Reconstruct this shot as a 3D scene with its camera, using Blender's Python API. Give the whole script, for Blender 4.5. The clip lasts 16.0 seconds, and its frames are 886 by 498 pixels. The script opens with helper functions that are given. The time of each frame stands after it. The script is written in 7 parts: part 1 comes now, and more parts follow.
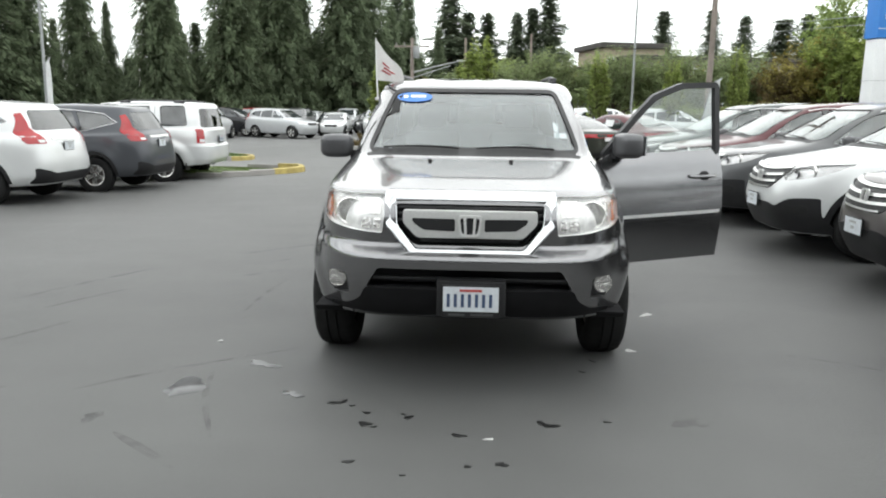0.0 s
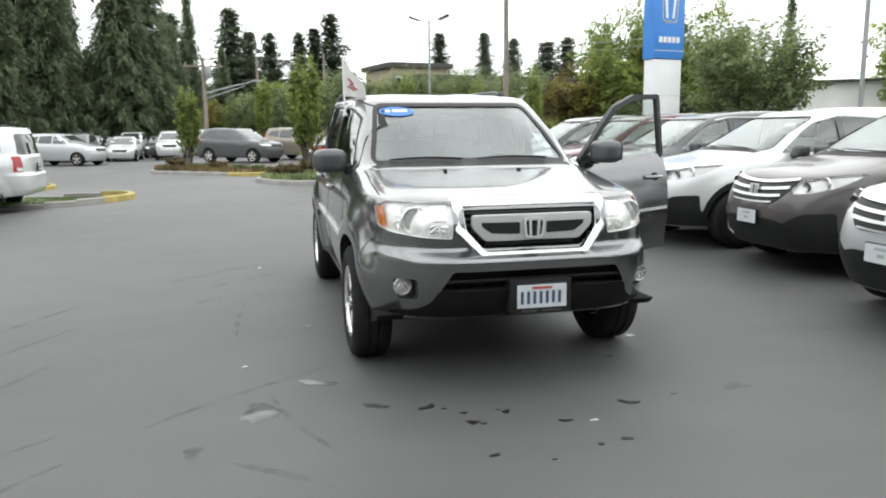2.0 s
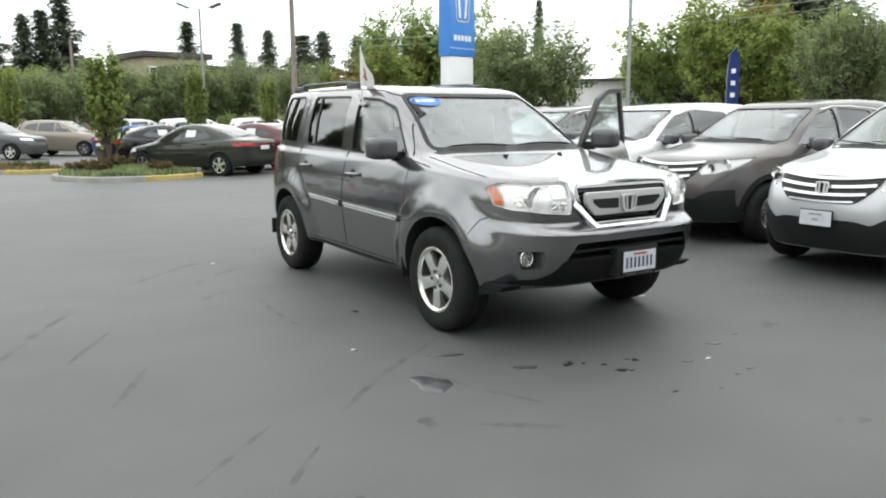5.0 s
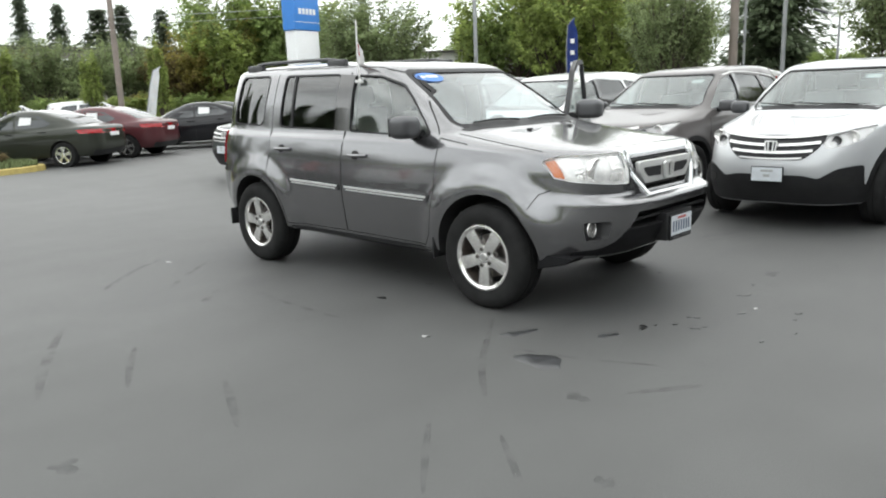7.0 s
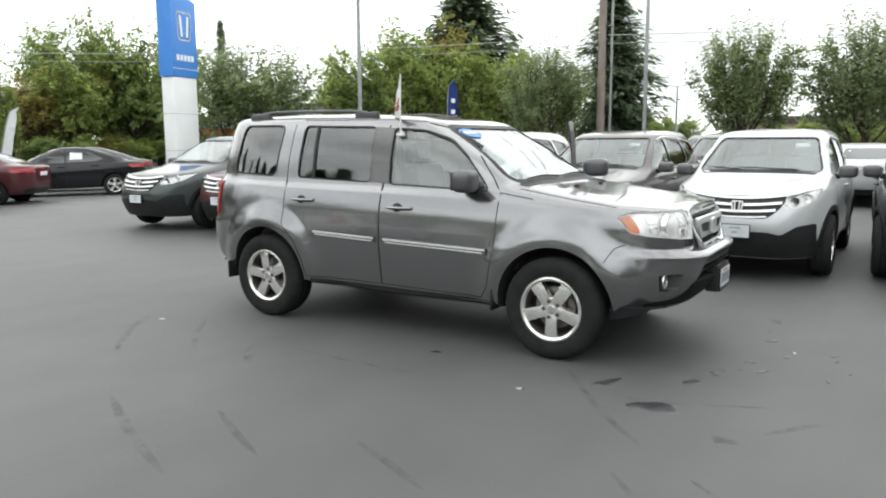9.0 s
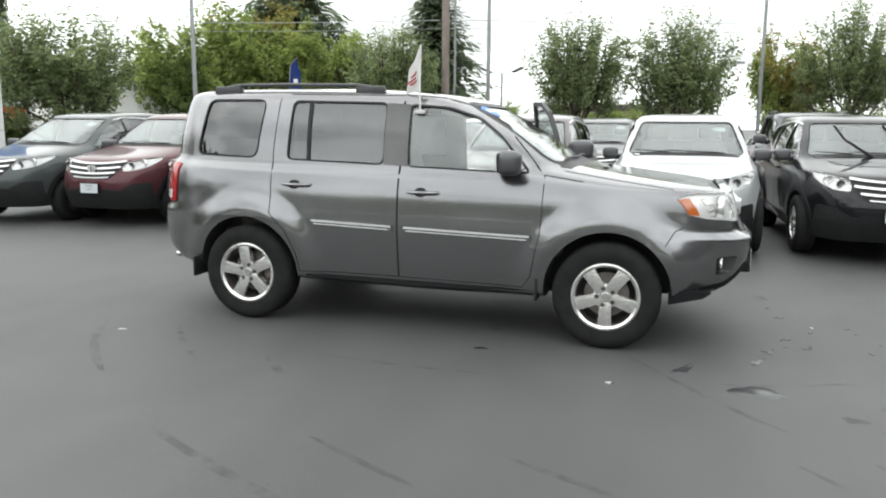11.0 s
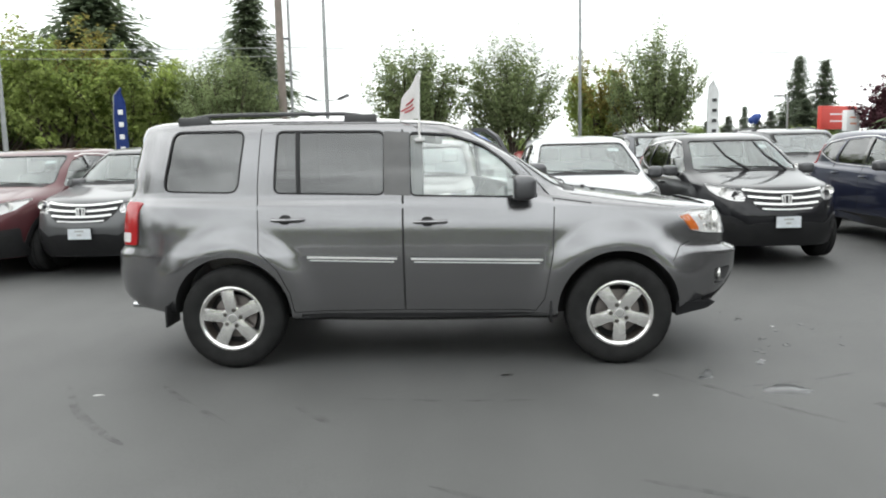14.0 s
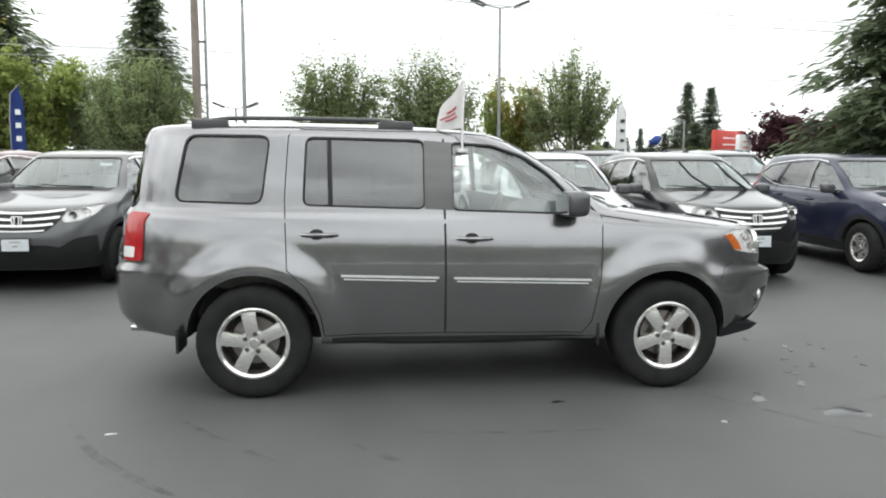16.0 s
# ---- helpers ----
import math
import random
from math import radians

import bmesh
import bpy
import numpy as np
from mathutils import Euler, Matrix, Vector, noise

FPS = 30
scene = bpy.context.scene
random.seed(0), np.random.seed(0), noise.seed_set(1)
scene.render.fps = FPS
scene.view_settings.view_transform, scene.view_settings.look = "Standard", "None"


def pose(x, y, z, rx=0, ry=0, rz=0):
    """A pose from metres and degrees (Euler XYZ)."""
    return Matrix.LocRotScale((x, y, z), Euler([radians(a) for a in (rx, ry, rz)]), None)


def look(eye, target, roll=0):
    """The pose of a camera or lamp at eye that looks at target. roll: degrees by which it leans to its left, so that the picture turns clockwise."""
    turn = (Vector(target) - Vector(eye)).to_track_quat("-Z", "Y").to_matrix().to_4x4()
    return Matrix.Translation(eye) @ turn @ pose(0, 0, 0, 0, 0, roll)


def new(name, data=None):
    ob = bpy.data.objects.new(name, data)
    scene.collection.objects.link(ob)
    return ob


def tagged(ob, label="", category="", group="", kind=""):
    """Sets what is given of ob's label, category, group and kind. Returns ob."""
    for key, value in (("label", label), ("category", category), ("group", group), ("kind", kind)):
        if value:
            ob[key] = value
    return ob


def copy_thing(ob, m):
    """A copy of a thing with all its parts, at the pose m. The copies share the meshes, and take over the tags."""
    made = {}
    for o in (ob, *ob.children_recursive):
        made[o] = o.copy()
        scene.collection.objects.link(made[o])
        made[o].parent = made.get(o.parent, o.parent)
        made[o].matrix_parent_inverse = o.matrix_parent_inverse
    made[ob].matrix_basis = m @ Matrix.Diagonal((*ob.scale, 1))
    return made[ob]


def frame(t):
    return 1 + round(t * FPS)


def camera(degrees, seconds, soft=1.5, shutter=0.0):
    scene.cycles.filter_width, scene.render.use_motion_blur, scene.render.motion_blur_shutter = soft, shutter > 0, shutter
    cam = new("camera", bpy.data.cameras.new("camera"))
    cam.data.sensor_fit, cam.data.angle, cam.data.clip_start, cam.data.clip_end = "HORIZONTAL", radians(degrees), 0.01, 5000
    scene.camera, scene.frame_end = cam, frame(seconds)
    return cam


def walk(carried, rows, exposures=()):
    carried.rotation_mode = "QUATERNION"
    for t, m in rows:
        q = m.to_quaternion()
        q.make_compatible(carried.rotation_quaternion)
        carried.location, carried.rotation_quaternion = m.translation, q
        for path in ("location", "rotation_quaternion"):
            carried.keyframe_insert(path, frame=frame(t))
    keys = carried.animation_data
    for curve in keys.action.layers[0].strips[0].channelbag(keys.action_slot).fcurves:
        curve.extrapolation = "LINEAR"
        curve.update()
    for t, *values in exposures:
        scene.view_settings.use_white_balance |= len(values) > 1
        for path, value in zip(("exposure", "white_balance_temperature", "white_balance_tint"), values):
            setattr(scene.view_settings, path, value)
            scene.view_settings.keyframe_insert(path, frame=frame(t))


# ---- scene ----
cam = camera(60.6, 16.0, soft=2.0)
PATH = [
    (0, (0.042, -6.29, 1.562), (-0.048, -4.326, 1.194), 0.8),
    (0.5, (-0.316, -6.398, 1.557), (-0.291, -4.434, 1.18), -1.9),
    (1, (-0.655, -6.415, 1.514), (-0.541, -4.457, 1.125), -0.9),
    (1.5, (-1.068, -6.369, 1.516), (-0.817, -4.423, 1.13), -1.1),
    (2, (-1.527, -6.342, 1.51), (-1.06, -4.423, 1.193), -0.5),
    (2.5, (-1.865, -6.305, 1.506), (-1.344, -4.419, 1.095), -0.9),
    (3, (-2.214, -6.195, 1.481), (-1.584, -4.338, 1.09), -0.5),
    (3.5, (-2.569, -6.127, 1.456), (-1.746, -4.344, 1.077), 0.9),
    (3.7, (-2.72, -6.093, 1.429), (-1.863, -4.325, 1.054), -1.4),
    (5.8, (-4.171, -5.474, 1.514), (-2.972, -3.914, 1.156), -0.7),
    (6, (-4.237, -5.344, 1.503), (-2.987, -3.832, 1.114), -2.1),
    (6.5, (-4.554, -5.064, 1.516), (-3.225, -3.621, 1.126), -0.2),
    (7, (-4.902, -4.768, 1.536), (-3.487, -3.416, 1.124), -2.2),
    (7.5, (-5.195, -4.442, 1.524), (-3.729, -3.116, 1.219), 1.1),
    (8, (-5.502, -4.153, 1.527), (-3.942, -2.946, 1.197), 2.2),
    (8.5, (-5.755, -3.856, 1.516), (-4.137, -2.72, 1.211), 0.5),
    (9, (-5.904, -3.505, 1.57), (-4.214, -2.472, 1.288), -0.2),
    (9.5, (-6.083, -3.088, 1.529), (-4.312, -2.196, 1.274), 1.1),
    (10, (-6.16, -2.686, 1.517), (-4.341, -1.897, 1.253), 0.3),
    (10.2, (-6.174, -2.47, 1.522), (-4.334, -1.744, 1.224), -0.0),
    (12.3, (-6.112, -1.002, 1.514), (-4.158, -0.67, 1.251), -0.7),
    (12.5, (-6.14, -0.889, 1.512), (-4.179, -0.611, 1.234), -1.4),
    (13, (-6.253, -0.666, 1.52), (-4.286, -0.434, 1.243), -0.7),
    (13.5, (-6.278, -0.505, 1.53), (-4.3, -0.378, 1.261), -2.5),
    (14, (-6.267, -0.358, 1.536), (-4.285, -0.279, 1.28), -1.3),
    (14.5, (-6.158, -0.158, 1.527), (-4.175, -0.133, 1.273), -1.6),
    (15, (-6.055, 0.087, 1.54), (-4.07, 0.093, 1.293), -0.9),
    (15.5, (-5.945, 0.361, 1.532), (-3.957, 0.271, 1.329), 0.5),
    (16, (-5.88, 0.649, 1.535), (-3.902, 0.45, 1.311), 0.2),
]
walk(cam, [(t, look(eye, target, roll)) for t, eye, target, roll in PATH], ((0.0, 0.57), (16.0, 0.57)))

# ---- world and light ----
world = bpy.data.worlds.new("overcast_sky")
scene.world = world
world.use_nodes = True
SUN_EL, SUN_ROT = radians(52), radians(215)


def build_world():
    nt = world.node_tree
    nt.nodes.clear()
    N, L = nt.nodes.new, nt.links.new
    tc = N("ShaderNodeTexCoord")
    sep = N("ShaderNodeSeparateXYZ")
    L(tc.outputs["Generated"], sep.inputs[0])
    # overcast sky: brighter overhead than at the horizon
    ramp = N("ShaderNodeMapRange")
    ramp.inputs["From Min"].default_value, ramp.inputs["From Max"].default_value = 0.0, 1.0
    ramp.inputs["To Min"].default_value, ramp.inputs["To Max"].default_value = 1.5, 2.0
    L(sep.outputs["Z"], ramp.inputs["Value"])
    # cloud layer: direction flattened onto a plane overhead
    div = N("ShaderNodeVectorMath")
    div.operation = "DIVIDE"
    add = N("ShaderNodeMath")
    add.operation = "ADD"
    add.inputs[1].default_value = 0.25
    L(sep.outputs["Z"], add.inputs[0])
    comb = N("ShaderNodeCombineXYZ")
    for k in range(3):
        L(add.outputs[0], comb.inputs[k])
    L(tc.outputs["Generated"], div.inputs[0])
    L(comb.outputs[0], div.inputs[1])
    clouds = N("ShaderNodeTexNoise")
    clouds.inputs["Scale"].default_value = 1.7
    clouds.inputs["Detail"].default_value = 6
    clouds.inputs["Roughness"].default_value = 0.55
    L(div.outputs[0], clouds.inputs["Vector"])
    cr = N("ShaderNodeMapRange")
    cr.inputs["From Min"].default_value, cr.inputs["From Max"].default_value = 0.3, 0.72
    cr.inputs["To Min"].default_value, cr.inputs["To Max"].default_value = 0.5, 1.3
    L(clouds.outputs["Fac"], cr.inputs["Value"])
    mul = N("ShaderNodeMath")
    mul.operation = "MULTIPLY"
    L(ramp.outputs[0], mul.inputs[0])
    L(cr.outputs[0], mul.inputs[1])
    cloud_bg = N("ShaderNodeBackground")
    cloud_bg.inputs["Color"].default_value = (0.962, 1.0, 0.992, 1)
    L(mul.outputs[0], cloud_bg.inputs["Strength"])
    sky = N("ShaderNodeTexSky")
    sky.sky_type = "NISHITA"
    sky.sun_disc = False
    sky.sun_elevation, sky.sun_rotation = SUN_EL, SUN_ROT
    sky_bg = N("ShaderNodeBackground")
    sky_bg.inputs["Strength"].default_value = 0.1
    L(sky.outputs[0], sky_bg.inputs["Color"])
    mix = N("ShaderNodeMixShader")
    mix.inputs[0].default_value = 0.92
    L(sky_bg.outputs[0], mix.inputs[1])
    L(cloud_bg.outputs[0], mix.inputs[2])
    out = N("ShaderNodeOutputWorld")
    L(mix.outputs[0], out.inputs[0])


build_world()
sun = new("sun", bpy.data.lights.new("sun", "SUN"))
sun.data.energy, sun.data.angle, sun.data.color = 0.75, radians(120), (1.0, 0.97, 0.92)
sun.matrix_world = look((-math.sin(SUN_ROT) * 30, -math.cos(SUN_ROT) * 30, 38), (0, 0, 0))


# ---- materials ----
def material(name, color, rough=0.5, metal=0.0, vary=0.12, scale=6.0, fine=60.0, bump=0.0, coat=0.0, by_object=False,
             island=0.0, trans=0.0, spec=0.5, vary2=0.06, edge=1.0):
    """A principled material with colour variation at two scales and a fine relief."""
    m = bpy.data.materials.new(name)
    m.use_nodes = True
    nt = m.node_tree
    p = nt.nodes["Principled BSDF"]
    N, L = nt.nodes.new, nt.links.new
    tc = N("ShaderNodeTexCoord")
    n1, n2 = N("ShaderNodeTexNoise"), N("ShaderNodeTexNoise")
    n1.inputs["Scale"].default_value, n1.inputs["Detail"].default_value = scale, 4
    n2.inputs["Scale"].default_value, n2.inputs["Detail"].default_value = fine, 3
    for n in (n1, n2):
        L(tc.outputs["Object"], n.inputs["Vector"])
    a, b = N("ShaderNodeMapRange"), N("ShaderNodeMapRange")
    for r, n, v in ((a, n1, vary), (b, n2, vary2)):
        r.inputs["From Min"].default_value, r.inputs["From Max"].default_value = 0.3, 0.7
        r.inputs["To Min"].default_value, r.inputs["To Max"].default_value = 1 - v, 1 + v
        L(n.outputs["Fac"], r.inputs["Value"])
    mul = N("ShaderNodeMath")
    mul.operation = "MULTIPLY"
    L(a.outputs[0], mul.inputs[0])
    L(b.outputs[0], mul.inputs[1])
    last = mul
    if island:
        geo = N("ShaderNodeNewGeometry")
        ir = N("ShaderNodeMapRange")
        ir.inputs["To Min"].default_value, ir.inputs["To Max"].default_value = 1 - island, 1 + island
        L(geo.outputs["Random Per Island"], ir.inputs["Value"])
        m2 = N("ShaderNodeMath")
        m2.operation = "MULTIPLY"
        L(last.outputs[0], m2.inputs[0])
        L(ir.outputs[0], m2.inputs[1])
        last = m2
    sc = N("ShaderNodeVectorMath")
    sc.operation = "SCALE"
    if by_object:
        oi = N("ShaderNodeObjectInfo")
        L(oi.outputs["Color"], sc.inputs[0])
    else:
        sc.inputs[0].default_value = color[:3]
    L(last.outputs[0], sc.inputs["Scale"])
    L(sc.outputs[0], p.inputs["Base Color"])
    p.inputs["Roughness"].default_value = rough
    p.inputs["Metallic"].default_value = metal
    p.inputs["Coat Weight"].default_value = coat
    p.inputs["Coat Roughness"].default_value = 0.04
    p.inputs["Transmission Weight"].default_value = trans
    p.inputs["Specular IOR Level"].default_value = spec
    p.inputs["Specular Tint"].default_value = (edge, edge, edge, 1)
    if bump:
        bp = N("ShaderNodeBump")
        bp.inputs["Strength"].default_value = bump
        bp.inputs["Distance"].default_value = 0.01
        L(n2.outputs["Fac"], bp.inputs["Height"])
        L(bp.outputs[0], p.inputs["Normal"])
    m.diffuse_color = (*color[:3], 1)
    return m


def glass_material(name, tint, f0=0.05):
    """Window glass: a mirror-like coat by Fresnel over a tinted, see-through sheet."""
    m = bpy.data.materials.new(name)
    m.use_nodes = True
    nt = m.node_tree
    nt.nodes.clear()
    N, L = nt.nodes.new, nt.links.new
    face = N("ShaderNodeLayerWeight")
    face.inputs["Blend"].default_value = 0.5
    pw = N("ShaderNodeMath")
    pw.operation = "POWER"
    pw.inputs[1].default_value = 5.0
    L(face.outputs["Facing"], pw.inputs[0])
    fr = N("ShaderNodeMath")
    fr.operation = "MULTIPLY_ADD"
    fr.inputs[1].default_value, fr.inputs[2].default_value = 1 - f0, f0
    L(pw.outputs[0], fr.inputs[0])
    tr, gl = N("ShaderNodeBsdfTransparent"), N("ShaderNodeBsdfGlossy")
    tr.inputs["Color"].default_value = (*tint, 1)
    gl.inputs["Roughness"].default_value = 0.0
    mix = N("ShaderNodeMixShader")
    L(fr.outputs[0], mix.inputs[0])
    L(tr.outputs[0], mix.inputs[1])
    L(gl.outputs[0], mix.inputs[2])
    out = N("ShaderNodeOutputMaterial")
    L(mix.outputs[0], out.inputs[0])
    m.diffuse_color = (*tint, 0.5)
    return m


def leaf_material(name, color, vary=0.3, island=0.35):
    """Leaves: part of the light passes through them."""
    m = material(name, color, 0.65, 0, vary, 0.6, 4, island=island, spec=0.1)
    nt = m.node_tree
    p, out = nt.nodes["Principled BSDF"], nt.nodes["Material Output"]
    src = p.inputs["Base Color"].links[0].from_socket
    tr, mix = nt.nodes.new("ShaderNodeBsdfTranslucent"), nt.nodes.new("ShaderNodeMixShader")
    nt.links.new(src, tr.inputs["Color"])
    mix.inputs[0].default_value = 0.55
    nt.links.new(p.outputs[0], mix.inputs[1])
    nt.links.new(tr.outputs[0], mix.inputs[2])
    nt.links.new(mix.outputs[0], out.inputs[0])
    return m


M = {}
M["suv_paint"] = material("grey_metallic_paint", (0.212, 0.211, 0.217), 0.20, 0.90, 0.03, 3, 400, coat=0.8, vary2=0.05, edge=0.7)
M["paint"] = material("car_paint", (0.3, 0.3, 0.3), 0.28, 0.3, 0.03, 3, 300, coat=0.7, by_object=True, vary2=0.03, spec=0.08, edge=0.5)
M["frame_dark"] = material("dark_window_frame", (0.03, 0.03, 0.032), 0.4, 0, 0.1, 8, 200, spec=0.3)
# SUV caps are body paint; the dark ground they mirror is coloured in
M["cap"] = material("mirror_cap", (0.10, 0.10, 0.105), 0.35, 0.5, 0.05, 8, 200, coat=0.3, edge=0.5)
M["black_plastic"] = material("black_plastic", (0.018, 0.018, 0.019), 0.5, 0, 0.15, 8, 200, bump=0.05, spec=0.25)
M["matt_black"] = material("matt_black_plastic", (0.012, 0.012, 0.013), 0.7, 0, 0.15, 8, 200, bump=0.05, spec=0.12)
M["gloss_black"] = material("gloss_black_trim", (0.035, 0.034, 0.033), 0.08, 0, 0.1, 8, 200, coat=1.0)
M["grey_plastic"] = material("grey_plastic", (0.05, 0.05, 0.052), 0.45, 0, 0.1, 8, 150)
M["chrome"] = material("chrome", (0.6, 0.61, 0.62), 0.1, 1.0, 0.03, 4, 50)
M["satin"] = material("satin_silver", (0.62, 0.62, 0.61), 0.28, 0.9, 0.05, 6, 80)
M["bright_satin"] = material("bright_satin_silver", (0.58, 0.58, 0.57), 0.35, 0.35, 0.05, 6, 80)
M["alloy"] = material("alloy_rim", (0.82, 0.81, 0.79), 0.2, 0.88, 0.06, 8, 80)
M["rubber"] = material("tyre_rubber", (0.018, 0.018, 0.018), 0.85, 0, 0.2, 10, 120, bump=0.1, spec=0.12)
M["bright_trim"] = material("bright_trim", (0.72, 0.72, 0.71), 0.3, 0.4, 0.05, 6, 80)
M["reflector"] = material("lamp_reflector", (0.86, 0.86, 0.85), 0.3, 0.12, 0.15, 18, 60, bump=0.25)
M["grey_reflector"] = material("grey_lamp_reflector", (0.5, 0.5, 0.5), 0.22, 0.6, 0.15, 18, 60, bump=0.25)
M["bowl"] = material("lamp_bowl", (0.72, 0.71, 0.69), 0.2, 0.75, 0.12, 18, 60, bump=0.3)
M["lamp_back"] = material("lamp_housing", (0.80, 0.80, 0.79), 0.25, 0.4, 0.2, 25, 60, bump=0.3)
M["lamp_facet"] = material("lamp_facet", (0.86, 0.85, 0.83), 0.15, 0.9, 0.12, 30, 55, bump=1.0)
M["nut"] = material("dark_lug_nut", (0.07, 0.065, 0.06), 0.35, 0.6, 0.2, 12, 60)
M["barrel"] = material("brown_wheel_barrel", (0.10, 0.085, 0.075), 0.45, 0.6, 0.3, 12, 60)
M["disc"] = material("brake_disc", (0.22, 0.2, 0.19), 0.4, 0.8, 0.2, 10, 90)
M["glass"] = glass_material("window_glass", (0.87, 0.9, 0.89), 0.11)
M["shield_glass"] = glass_material("windshield_glass", (0.70, 0.765, 0.775), 0.16)
M["far_shield"] = glass_material("greenish_windshield", (0.72, 0.785, 0.78), 0.12)
M["tint_glass"] = glass_material("tinted_glass", (0.3, 0.31, 0.31), 0.15)
M["dark_glass"] = glass_material("dark_rear_glass", (0.10, 0.105, 0.105), 0.12)
M["lamp_glass"] = glass_material("lamp_glass", (0.975, 0.975, 0.975), 0.035)
M["red_lamp"] = material("red_lamp", (0.34, 0.008, 0.012), 0.2, 0, 0.1, 20, 120, coat=0.5)
M["white_lamp"] = material("white_lamp", (0.7, 0.7, 0.7), 0.15, 0, 0.05, 20, 120, coat=1.0)
M["amber_lamp"] = material("amber_lamp", (0.55, 0.13, 0.015), 0.15, 0, 0.1, 20, 120, coat=1.0)
M["flag_white"] = material("flag_cloth", (0.72, 0.71, 0.70), 0.8, 0, 0.06, 8, 90)
M["flag_red"] = material("flag_red", (0.5, 0.08, 0.09), 0.8, 0, 0.1, 8, 90)
M["flag_blue"] = material("flag_blue", (0.025, 0.06, 0.24), 0.7, 0, 0.1, 4, 90)
M["gap"] = material("panel_gap", (0.008, 0.008, 0.008), 0.8, 0, 0.1, 5, 40)
M["under"] = material("underbody", (0.012, 0.012, 0.012), 0.85, 0, 0.3, 5, 40)
M["cloth"] = material("grey_seat_cloth", (0.38, 0.37, 0.35), 0.9, 0, 0.1, 6, 150, bump=0.2)
M["liner"] = material("cabin_lining", (0.46, 0.45, 0.43), 0.9, 0, 0.08, 6, 150)
M["dash"] = material("dark_dashboard", (0.035, 0.035, 0.037), 0.6, 0, 0.1, 8, 150, bump=0.1)
M["blue_sticker"] = material("blue_sticker", (0.02, 0.16, 0.55), 0.4, 0, 0.05, 8, 90)
M["white_sticker"] = material("white_sticker", (0.75, 0.75, 0.75), 0.5, 0, 0.05, 8, 90)
M["plate_white"] = material("plate_white", (0.56, 0.59, 0.62), 0.45, 0, 0.06, 12, 90)
M["plate_blue"] = material("plate_blue", (0.035, 0.06, 0.12), 0.5, 0, 0.06, 12, 90)
M["metal_grey"] = material("grey_print", (0.33, 0.34, 0.33), 0.5, 0, 0.06, 12, 90)
M["plate_red"] = material("plate_red", (0.4, 0.06, 0.05), 0.5, 0, 0.06, 12, 90)


# ---- mesh helpers ----
def mesh_of(bm, name, mats, smooth=None):
    me = bpy.data.meshes.new(name)
    bm.to_mesh(me)
    bm.free()
    for m in mats:
        me.materials.append(m)
    if smooth is not None:
        me.polygons.foreach_set("use_smooth", [True] * len(me.polygons))
        me.set_sharp_from_angle(angle=radians(smooth))
    return me


def part(name, bm, mat, parent=None, label="", smooth=40):
    """Links a bmesh as one mesh object under a thing or part."""
    ob = new(name, mesh_of(bm, name, mat if isinstance(mat, (list, tuple)) else [mat], smooth))
    if parent:
        ob.parent = parent
    return tagged(ob, label)


def thing(name, label, category, group="", kind="", m=None):
    ob = tagged(new(name), label, category, group, kind)
    if m is not None:
        ob.matrix_world = m
    return ob


def box(bm, x0, x1, y0, y1, z0, z1, bevel=0.0, mi=0, m=None):
    vs = [bm.verts.new((x, y, z)) for x in (x0, x1) for y in (y0, y1) for z in (z0, z1)]
    fs = []
    for q in ((0, 1, 3, 2), (4, 6, 7, 5), (0, 4, 5, 1), (2, 3, 7, 6), (0, 2, 6, 4), (1, 5, 7, 3)):
        f = bm.faces.new([vs[i] for i in q])
        f.material_index = mi
        fs.append(f)
    if bevel:
        es = list({e for f in fs for e in f.edges})
        r = bmesh.ops.bevel(bm, geom=es, offset=bevel, segments=2, profile=0.6, affect="EDGES")
        vs = list({v for f in r["faces"] for v in f.verts} | {v for v in vs if v.is_valid})
    if m is not None:
        bmesh.ops.transform(bm, matrix=m, verts=[v for v in vs if v.is_valid])
    return bm


def tube(bm, pts, r0, r1=None, sides=8, mi=0):
    """A round, tapering tube along a line of points."""
    r1 = r0 if r1 is None else r1
    pts = [Vector(p) for p in pts]
    rings = []
    for i, p in enumerate(pts):
        d = (pts[min(i + 1, len(pts) - 1)] - pts[max(i - 1, 0)]).normalized()
        a = d.orthogonal().normalized() if i == 0 else (a - a.dot(d) * d).normalized()
        b = d.cross(a)
        r = r0 + (r1 - r0) * i / (len(pts) - 1)
        rings.append([bm.verts.new(p + r * (a * math.cos(k * math.tau / sides) + b * math.sin(k * math.tau / sides))) for k in range(sides)])
    for u, v in zip(rings, rings[1:]):
        for k in range(sides):
            f = bm.faces.new((u[k], u[(k + 1) % sides], v[(k + 1) % sides], v[k]))
            f.material_index = mi
    bm.faces.new(list(reversed(rings[0]))).material_index = mi
    bm.faces.new(rings[-1]).material_index = mi
    return bm


